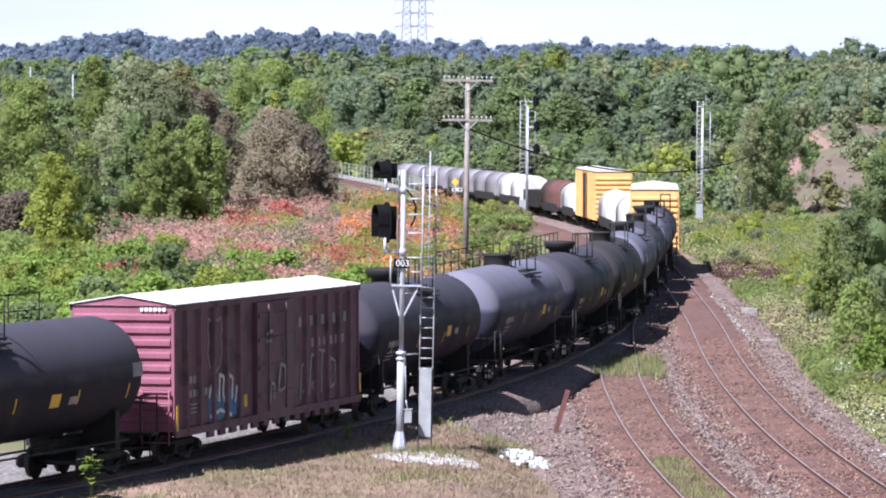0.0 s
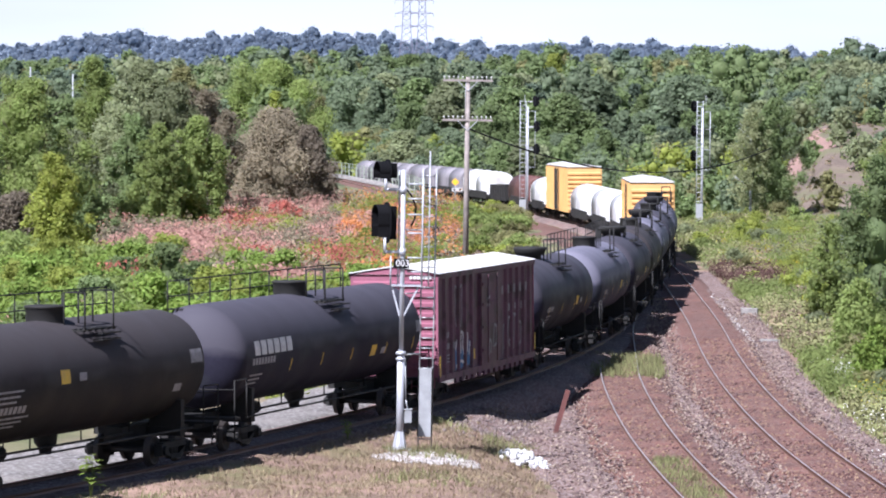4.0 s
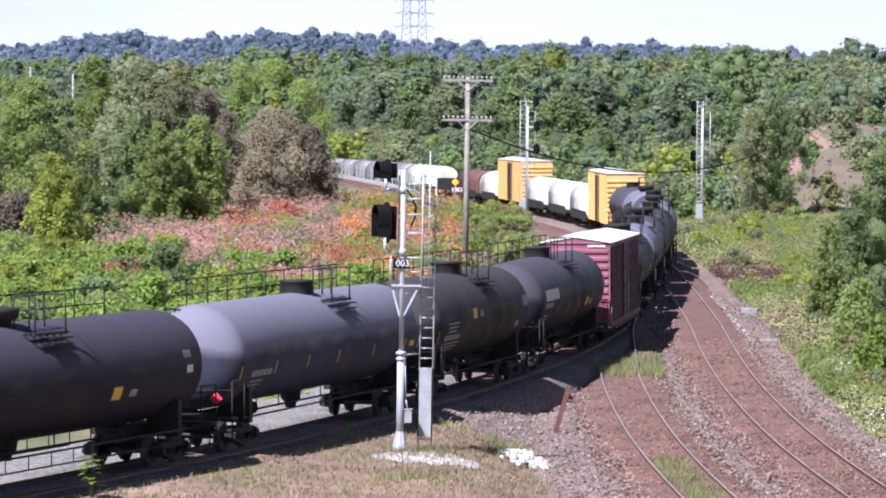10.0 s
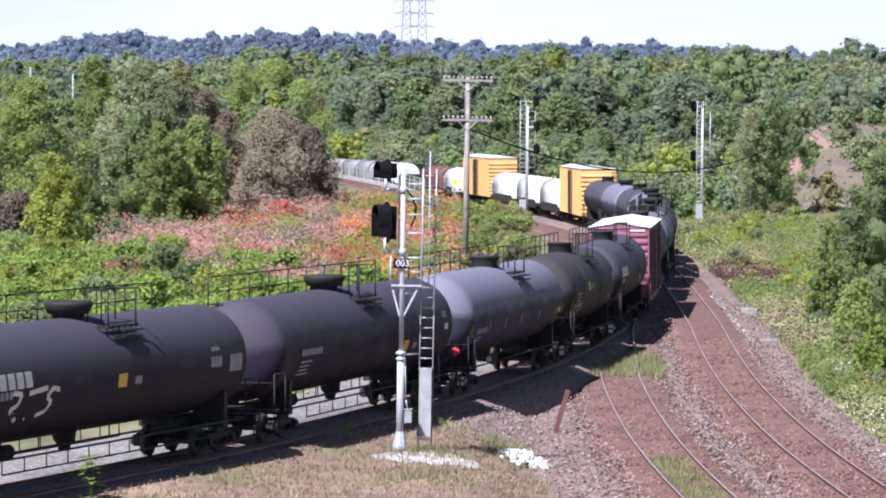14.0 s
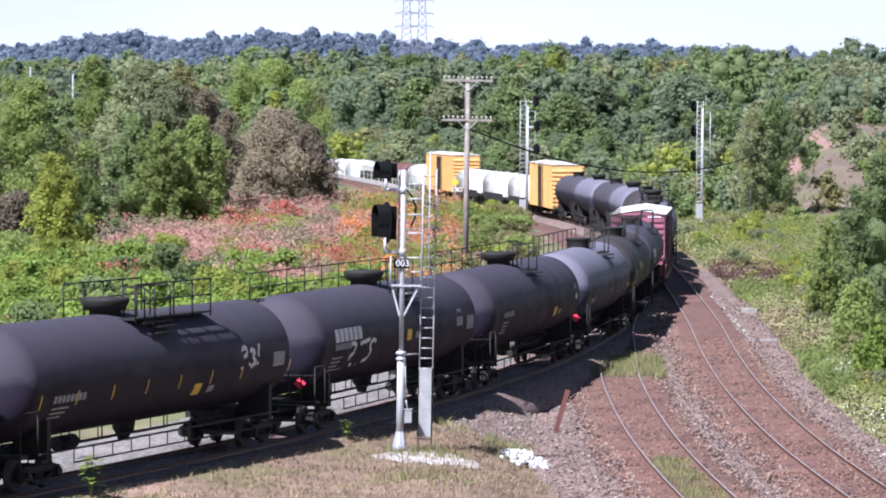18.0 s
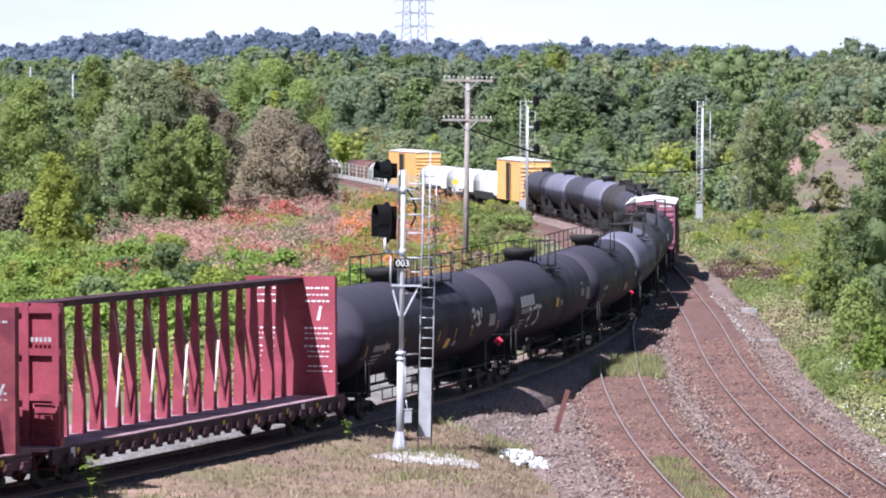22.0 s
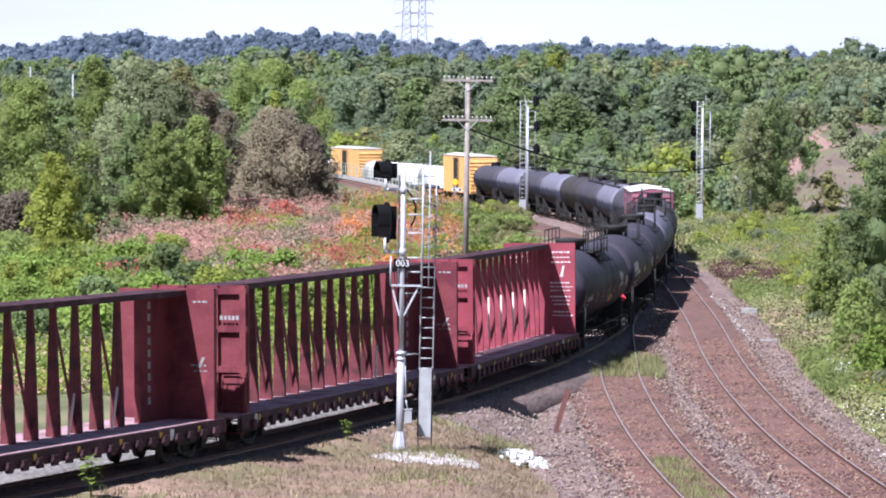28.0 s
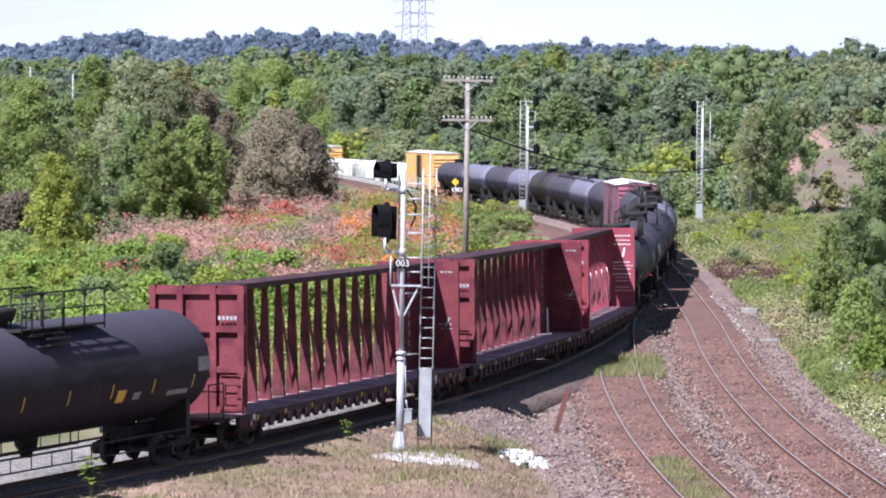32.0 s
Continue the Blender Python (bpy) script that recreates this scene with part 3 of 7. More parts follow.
def tank_skin(bm, x, y0, y1, a0, a1, radius, zc, lift=0.006):
    """A patch that follows the tank's round side, from angle a0 to a1 above the middle."""
    n = 4
    rows = []
    for i in range(n + 1):
        a = a0 + (a1 - a0) * i / n
        rows.append([bm.verts.new((x * (radius + lift) * math.cos(a), y, zc + (radius + lift) * math.sin(a))) for y in (y0, y1)])
    for a, b in zip(rows, rows[1:]):
        bm.faces.new((a[0], a[1], b[1], b[0]))


def tank_car(s0, s1, skin, label, long_rail=True, stripes=(), patches=(), walk_side=1, radius=1.50, zc=2.72, dome=0.0, big_dome=True, deck=0.0, placard=False, tag=()):
    """A tank car: shell with dished ends, stub sills, end platforms, top platform with dome and rails, bogies."""
    length = s1 - s0
    root = rolling_stock("tank_car", s0, s1, length - 5.4, label, "tank car", "freight train")
    h = length / 2 - 0.85
    r = radius
    bm = bmesh.new()
    prof = [(-h + 0.86 * (1 - math.cos(a)), r * math.sin(a)) for a in np.linspace(0.02, math.pi / 2, 9)]
    mid = [(y, r) for y in np.linspace(-h + 0.86, h - 0.86, 7)][1:-1]
    prof = prof + mid + [(-y, q) for y, q in prof[::-1]]
    lathe(bm, prof, "y", 40, centre=(0, 0, zc))
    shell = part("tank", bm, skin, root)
    ends = length / 2 - 0.55
    for s in (-1, 1):
        bm = bmesh.new()
        y0, y1 = sorted((s * (h - 3.6), s * ends))
        box(bm, -0.28, 0.28, y0, y1, 0.72, 1.12)
        part("stub_sill", bm, M["under"], root)
        bm = bmesh.new()
        yb = s * (length / 2 - 2.7)
        box(bm, -1.30, 1.30, yb - 0.16, yb + 0.16, 0.80, 1.05)
        for sx in (-1, 1):
            v = box(bm, min(sx * 0.35, sx * 1.30), max(sx * 0.35, sx * 1.30), yb - 0.12, yb + 0.12, 1.05, zc - r * 0.62)
        part("saddle", bm, M["under"], root)
        bm = bmesh.new()
        y0, y1 = sorted((s * (ends - 0.45), s * ends))
        box(bm, -1.50, 1.50, y0, y1, 1.00, 1.07)
        part("end_platform", bm, M["under"], root)
        bm = bmesh.new()
        ye = s * (ends - 0.04)
        for sx in (-1, 1):
            for a, b in (((sx * 1.47, ye, 0.45), (sx * 1.47, ye, 2.10)), ((sx * 1.47, ye, 2.10), (sx * 1.47, ye - s * 1.05, 2.10)), ((sx * 1.47, ye - s * 1.05, 2.10), (sx * 1.47, ye - s * 1.05, 0.95)),
                         ((sx * 1.47, ye, 0.45), (sx * 1.47, ye - s * 0.45, 0.45)), ((sx * 1.47, ye - s * 0.45, 0.45), (sx * 1.47, ye - s * 0.45, 1.0)), ((sx * 1.47, ye, 0.75), (sx * 1.47, ye - s * 0.45, 0.75))):
                rod(bm, a, b, 0.022, 6)
        rod(bm, (-1.47, ye, 1.85), (1.47, ye, 1.85), 0.022, 6)
        part("end_handrail", bm, M["under"], root)
        coupler(root, s * (ends - 0.1), s)
    # side sill rods and brake gear under the shell
    bm = bmesh.new()
    for sx in (-1, 1):
        rod(bm, (sx * 1.32, -h + 1.2, 0.98), (sx * 1.32, h - 1.2, 0.98), 0.03, 6)
    rod(bm, (0.3, -h + 3, 0.95), (0.3, h - 3, 0.95), 0.035, 6)
    for y in np.linspace(-h + 3.2, h - 3.2, 7):
        bar(bm, (0.3, y, 0.95), (0.3, y, zc - r + 0.05), 0.03)
    part("brake_pipe", bm, M["under"], root)
    for sx in (-1, 1) if skin is M["black"] else ():
        bm = bmesh.new()
        rod(bm, (sx * 1.30, -h + 3.4, 0.62), (sx * 1.30, h - 3.4, 0.62), 0.024, 6)
        low_rail = part("side_guard", bm, M["under"], root)
        for y in np.linspace(-h + 3.4, h - 3.4, 11):
            bm = bmesh.new()
            rod(bm, (sx * 1.30, y, 0.62), (sx * 1.30, y, 0.98), 0.018, 6)
            part("guard_post", bm, M["under"], low_rail)
    if placard:
        bm = bmesh.new()
        yp = -ends - 0.04
        v = [bm.verts.new((1.02 + px, yp + py, 1.62 + pz)) for py in (0.0, 0.02) for px, pz in ((-0.19, 0), (0, -0.19), (0.19, 0), (0, 0.19))]
        for f in ((0, 1, 2, 3), (7, 6, 5, 4), (0, 4, 5, 1), (1, 5, 6, 2), (2, 6, 7, 3), (3, 7, 4, 0)):
            bm.faces.new([v[q] for q in f])
        part("placard", bm, PAINT_RED, root, "red diamond hazard placard")
    for line in tag:
        for (ya, aa), (yc, ac) in zip(line, line[1:]):
            bm = bmesh.new()
            d = Vector((yc - ya, (ac - aa) * r)).normalized() * 0.065
            q = []
            for y, a, way in ((ya, aa, 1), (yc, ac, 1), (yc, ac, -1), (ya, aa, -1)):
                b = a + way * d.x / r
                q.append(bm.verts.new(((r + 0.008) * math.cos(b), y - way * d.y, zc + (r + 0.008) * math.sin(b))))
            bm.faces.new(q)
            part("graffiti_stroke", bm, PAINT_WHITE, root, fix=False)
    bm = bmesh.new()
    rod(bm, (-0.5, -h * 0.35, 0.85), (-0.5, -h * 0.35 + 1.1, 0.85), 0.20, 12)
    part("air_reservoir", bm, M["under"], root)
    bm = bmesh.new()
    lathe(bm, [(0.72, 0.03), (0.72, 0.16), (0.86, 0.18), (1.02, 0.30), (zc - r + 0.06, 0.34)], "z", 14)
    part("outlet_valve", bm, M["under"], root)
    # top: platform, housing, rails, ladder
    yd = dome
    top = zc + r
    bm = bmesh.new()
    if big_dome:
        prof = [(top - 0.12, 0.44), (top + 0.10, 0.44), (top + 0.11, 0.56), (top + 0.34, 0.66), (top + 0.42, 0.66), (top + 0.44, 0.60), (top + 0.47, 0.05)]
    else:
        prof = [(top - 0.12, 0.50), (top + 0.30, 0.50), (top + 0.33, 0.54), (top + 0.37, 0.54), (top + 0.39, 0.48), (top + 0.41, 0.05)]
    lathe(bm, prof, "z", 20, centre=(0, yd, 0))
    part("dome", bm, M["under"], root)
    if deck:
        # long platform beside the dome with a rail on both sides
        for x0, x1 in ((0.50, 1.05), (-1.05, -0.50)):
            bm = bmesh.new()
            box(bm, x0, x1, yd - 0.4, yd + deck, top - 0.16, top - 0.10)
            part("running_board", bm, M["under"], root)
            xr = x1 if x0 > 0 else x0
            bm = bmesh.new()
            rod(bm, (xr, yd - 0.4, top + 0.80), (xr, yd + deck, top + 0.80), 0.026, 6)
            rail_ob = part("guard_rail", bm, M["under"], root)
            bm = bmesh.new()
            rod(bm, (xr, yd - 0.4, top + 0.36), (xr, yd + deck, top + 0.36), 0.022, 6)
            part("mid_rail", bm, M["under"], rail_ob)
            for y in np.linspace(yd - 0.4, yd + deck, 5):
                bm = bmesh.new()
                rod(bm, (xr, y, top - 0.25), (xr, y, top + 0.80), 0.026, 6)
                part("rail_post", bm, M["under"], rail_ob)
    bm = bmesh.new()
    px0, px1 = (0.55, 1.15) if walk_side > 0 else (-1.15, -0.55)
    for x in np.linspace(px0, px1, 5):
        box(bm, x - 0.04, x + 0.04, yd - 0.1, yd + 1.9, top - 0.26, top - 0.22)
    for y in np.linspace(yd - 0.1, yd + 1.9, 6):
        box(bm, px0, px1, y - 0.03, y + 0.03, top - 0.30, top - 0.26)
    part("platform", bm, M["under"], root)
    bm = bmesh.new()
    rod(bm, (px0, yd, top + 0.72), (px0, yd + 1.8, top + 0.72), 0.022, 6)
    guard = part("guard_rail", bm, M["under"], root)
    for x, y in ((px0, yd), (px0, yd + 1.8), (px1, yd), (px1, yd + 1.8), (px0, yd + 0.9)):
        bm = bmesh.new()
        rod(bm, (x, y, top - 0.3), (x, y, top + 0.72), 0.026, 6)
        part("rail_post", bm, M["under"], guard)
    for y in (yd, yd + 1.8):
        bm = bmesh.new()
        rod(bm, (px0, y, top + 0.72), (px1, y, top + 0.72), 0.022, 6)
        part("end_rail", bm, M["under"], guard)
    bm = bmesh.new()
    for dz in (0.34, 0.50):
        for i in range(4):
            box(bm, px1 + 0.02 + 0.07 * i, px1 + 0.06 + 0.07 * i, yd + 0.5, yd + 1.7, top - dz - 0.04, top - dz)
    part("step_grating", bm, M["under"], root)
    if long_rail:
        bm = bmesh.new()
        x = -0.80
        ylo, yhi = -h + 0.5, h - 2.2
        zf = zc + math.sqrt(r * r - x * x)
        rod(bm, (x, ylo, top + 0.66), (x, yhi, top + 0.66), 0.022, 6)
        side_rail = part("side_rail", bm, M["under"], root)
        bm = bmesh.new()
        rod(bm, (x, ylo, top + 0.22), (x, yhi, top + 0.22), 0.020, 6)
        part("mid_rail", bm, M["under"], side_rail)
        for y in np.linspace(ylo, yhi, 10):
            bm = bmesh.new()
            rod(bm, (x, y, zf - 0.05), (x, y, top + 0.66), 0.022, 6)
            part("rail_post", bm, M["under"], side_rail)
        bm = bmesh.new()
        for dx in (0.0, 0.16, 0.32):
            box(bm, x + 0.02 + dx, x + 0.12 + dx, ylo, yhi, top - 0.16, top - 0.12)
        part("running_board", bm, M["under"], root)
    for y in stripes:
        bm = bmesh.new()
        tank_skin(bm, 1, y - 0.035, y + 0.035, -0.42, -0.16, r, zc)
        part("reflector_strip", bm, PAINT_YELLOW, root, fix=False)
    for y0, y1, a0, a1, colour, word in patches:
        bm = bmesh.new()
        tank_skin(bm, 1, y0, y1, a0, a1, r, zc)
        part(word, bm, colour, root, fix=False)
    return root


def boxcar(s0, s1):
    L = s1 - s0
    root = rolling_stock("boxcar", s0, s1, L - 4.9, "faded maroon exterior-post boxcar with white roof and graffiti", "boxcar", "freight train")
    h = L / 2 - 0.62
    w = 1.46
    z0, z1 = 0.98, 4.42
    bm = bmesh.new()
    box(bm, -w, w, -h + 0.05, h - 0.05, z0, z1)
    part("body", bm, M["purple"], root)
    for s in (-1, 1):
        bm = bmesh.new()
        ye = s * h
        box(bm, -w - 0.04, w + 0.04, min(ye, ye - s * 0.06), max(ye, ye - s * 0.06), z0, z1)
        part("end_panel", bm, M["purple_lit"], root)
        for i in range(9):
            z = 1.32 + i * 0.345
            bm = bmesh.new()
            prof = [(-0.115, 0.0), (-0.06, 0.075), (0.06, 0.075), (0.115, 0.0)]
            vs = [[bm.verts.new((x, ye + s * d, z + dz)) for dz, d in prof] for x in (-w + 0.06, w - 0.06)]
            for a in range(3):
                bm.faces.new((vs[0][a], vs[0][a + 1], vs[1][a + 1], vs[1][a]))
            bm.faces.new(vs[0]), bm.faces.new(vs[1][::-1])
            part("end_rib", bm, M["purple_lit"], root)
        bm = bmesh.new()
        for x in (0.62, 1.40):
            rod(bm, (x, ye + s * 0.16, 0.62), (x, ye + s * 0.16, 2.15), 0.022, 6)
        for z in (0.70, 1.05, 1.40, 1.75, 2.12):
            rod(bm, (0.62, ye + s * 0.16, z), (1.40, ye + s * 0.16, z), 0.020, 6)
        part("ladder", bm, M["purple_lit"], root)
        coupler(root, ye, s)
    for sx in (-1, 1):
        x = sx * w
        for y in (-7.0, -5.95, -4.9, -3.85, -2.8, 2.9, 3.85, 4.9, 5.95, 7.0):
            if abs(y) > h - 0.2:
                y = math.copysign(h - 0.14, y)
            bm = bmesh.new()
            vs = []
            for z in (z0 - 0.05, z1 - 0.02):
                vs.append([bm.verts.new((x + sx * d, y + dy, z)) for dy, d in ((-0.13, 0), (-0.07, 0.10), (0.07, 0.10), (0.13, 0))])
            for a in range(3):
                bm.faces.new((vs[0][a], vs[0][a + 1], vs[1][a + 1], vs[1][a]))
            bm.faces.new(vs[1]), bm.faces.new(vs[0][::-1])
            part("side_post", bm, M["purple"], root)
        bm = bmesh.new()
        xa, xb = sorted((x, x + sx * 0.09))
        box(bm, xa, xb, -h, h, z1 - 0.16, z1 + 0.02)
        part("side_plate", bm, M["purple"], root)
        bm = bmesh.new()
        box(bm, xa, xb, -h, h, z0 - 0.16, z0 + 0.05)
        for y in np.arange(-h + 2.5, h - 2.4, 0.9):
            box(bm, xa, xb, y, y + 0.45, z0 - 0.32, z0 - 0.16)
        part("side_sill", bm, M["purple"], root)
        # sliding door
        bm = bmesh.new()
        xd, xe = sorted((x + sx * 0.01, x + sx * 0.13))
        box(bm, xd, xe, -1.55, 1.55, z0 + 0.05, z1 - 0.18)
        door = part("door", bm, M["purple"], root)
        for z in (1.55, 2.35, 3.15, 3.85):
            bm = bmesh.new()
            a, b = sorted((x + sx * 0.13, x + sx * 0.175))
            box(bm, a, b, -1.45, 1.45, z - 0.06, z + 0.06)
            part("door_rib", bm, M["purple"], door)
        bm = bmesh.new()
        for y in (-0.75, 0.75):
            rod(bm, (x + sx * 0.19, y, z0 + 0.1), (x + sx * 0.19, y, z1 - 0.25), 0.025, 6)
        part("lock_bar", bm, M["purple"], door)
    xs = w + 0.008
    for i in range(9):
        marks(root, xs, [(2.35 + i * 0.52, 2.35 + i * 0.52 + 0.26, 3.36, 3.66)], PAINT_DIM)
    for i in range(7):
        marks(root, xs, [(2.95 + i * 0.55, 2.95 + i * 0.55 + 0.26, 2.72, 2.98)], PAINT_DIM)
    marks(root, xs, [(-6.7 + i * 0.30, -6.7 + i * 0.30 + 0.2, 2.22, 2.42) for i in range(2)] + [(-6.7 + i * 0.30, -6.7 + i * 0.30 + 0.2, 1.84, 2.04) for i in range(6)], PAINT_DIM)
    marks(root, xs, [(-6.6, -6.1, 1.62 - 0.11 * i, 1.66 - 0.11 * i) for i in range(3)], PAINT_DIM, "stencil_line")
    shield = [(-5.2, 3.95), (-4.95, 3.85), (-4.7, 3.98), (-4.45, 3.85), (-4.2, 3.95), (-4.15, 3.6), (-4.25, 3.4), (-4.12, 3.0), (-4.3, 2.6), (-4.7, 2.38), (-5.1, 2.6), (-5.28, 3.0), (-5.15, 3.4), (-5.25, 3.6)]
    for (ya, za), (yc, zd) in zip(shield, shield[1:] + shield[:1]):
        bm = bmesh.new()
        bar(bm, (xs, ya, za), (xs, yc, zd), 0.012, 0.05)
        part("emblem_line", bm, PAINT_DIM, root)
    rg = random.Random(4)
    # a sprayed piece: blue letters with white edges, and loose tags beyond the door
    for i in range(9):
        y, z = -5.05 + 0.24 * i, 1.05 + rg.uniform(0.0, 0.10)
        bm = bmesh.new()
        stroke(bm, xs - 0.004, (y, z), (y + rg.uniform(-0.10, 0.20), z + rg.uniform(0.55, 1.05)), rg.uniform(0.22, 0.34))
        part("graffiti_stroke", bm, GRAFFITI_BLUE, root, "blue sprayed stroke")
    for line in (((-5.2, 1.75), (-4.9, 2.2), (-4.6, 1.7), (-4.85, 1.55)), ((-4.4, 1.6), (-4.35, 2.35), (-4.0, 2.25), (-4.1, 1.85), (-3.9, 1.5)), ((-3.7, 1.5), (-3.6, 2.3), (-3.3, 2.2), (-3.35, 1.6)), ((-3.1, 1.5), (-2.95, 1.95), (-2.75, 1.5)), ((-5.1, 1.2), (-4.3, 1.35), (-3.4, 1.15))):
        for p, q in zip(line, line[1:]):
            bm = bmesh.new()
            stroke(bm, xs + 0.006, p, q, 0.10)
            part("graffiti_stroke", bm, PAINT_WHITE, root, "white sprayed stroke")
    for line in (((2.5, 1.2), (2.6, 2.2), (3.0, 2.3), (3.1, 1.6), (2.7, 1.4)), ((3.3, 1.3), (3.5, 2.5), (4.0, 2.4), (3.9, 1.7), (3.5, 1.6), (4.1, 1.2)), ((4.4, 1.3), (4.5, 2.6)), ((4.2, 2.6), (5.0, 2.5)), ((5.2, 1.4), (5.2, 2.3), (5.7, 2.2), (5.7, 1.5), (5.2, 1.4))):
        for p, q in zip(line, line[1:]):
            bm = bmesh.new()
            stroke(bm, xs, p, q, 0.09)
            part("graffiti_stroke", bm, PAINT_DIM, root)
    for line in (((-0.6, 1.3), (-0.5, 1.9), (-0.2, 1.8), (-0.3, 1.4)), ((0.1, 1.6), (0.3, 2.4), (0.7, 2.3), (0.7, 1.7), (0.2, 1.6)), ((-0.9, 3.3), (-0.4, 3.4)), ((-0.9, 3.1), (-0.5, 3.1))):
        for p, q in zip(line, line[1:]):
            bm = bmesh.new()
            stroke(bm, xs + 0.17, p, q, 0.09)
            part("graffiti_stroke", bm, PAINT_DIM, root)
    marks(root, w + 0.095, [(-h + 0.02, -h + 0.16, 1.0, 1.7), (h - 0.16, h - 0.02, 1.1, 1.7)], PAINT_YELLOW, "reflector_strip")
    marks(root, xs, [(-2.35, -2.1, 1.3, 1.65)], PAINT_YELLOW, "reflector_strip")
    for i in range(6):
        bm = bmesh.new()
        box(bm, 0.55 + i * 0.13, 0.55 + i * 0.13 + 0.09, -h - 0.085, -h - 0.06, 4.26, 4.36)
        part("lettering", bm, PAINT_WHITE, root)
    bm = bmesh.new()
    zr, ze = z1 + 0.26, z1 + 0.02
    for s, t in ((-1, 0), (1, 0)):
        v = [bm.verts.new(p) for p in ((s * (w + 0.10), -h - 0.06, ze), (s * (w + 0.10), h + 0.06, ze), (0, h + 0.06, zr), (0, -h - 0.06, zr))]
        bm.faces.new(v)
    v = [bm.verts.new(p) for p in ((-w - 0.10, -h - 0.06, ze - 0.03), (w + 0.10, -h - 0.06, ze - 0.03), (w + 0.10, h + 0.06, ze - 0.03), (-w - 0.10, h + 0.06, ze - 0.03))]
    bm.faces.new(v)
    roof = part("roof", bm, M["roof_white"], root, "bright galvanised roof")
    for y in np.linspace(-h, h, 13):
        bm = bmesh.new()
        for s in (-1, 1):
            bar(bm, (s * (w + 0.09), y, ze + 0.015), (0, y, zr + 0.015), 0.07, 0.03)
        part("roof_seam", bm, M["roof_white"], roof)
    for s in (-1, 1):
        bm = bmesh.new()
        v = [bm.verts.new(p) for p in ((-w, s * h, ze - 0.03), (w, s * h, ze - 0.03), (0, s * h, zr - 0.03))]
        bm.faces.new(v)
        v2 = [bm.verts.new(p) for p in ((-w, s * (h - 0.05), ze - 0.03), (w, s * (h - 0.05), ze - 0.03), (0, s * (h - 0.05), zr - 0.03))]
        bm.faces.new(v2[::-1])
        part("gable", bm, M["purple_lit"], root)
    bm = bmesh.new()
    box(bm, -0.25, 0.25, -h, h, 0.62, 0.98)
    part("centre_sill", bm, M["under"], root)
    return root


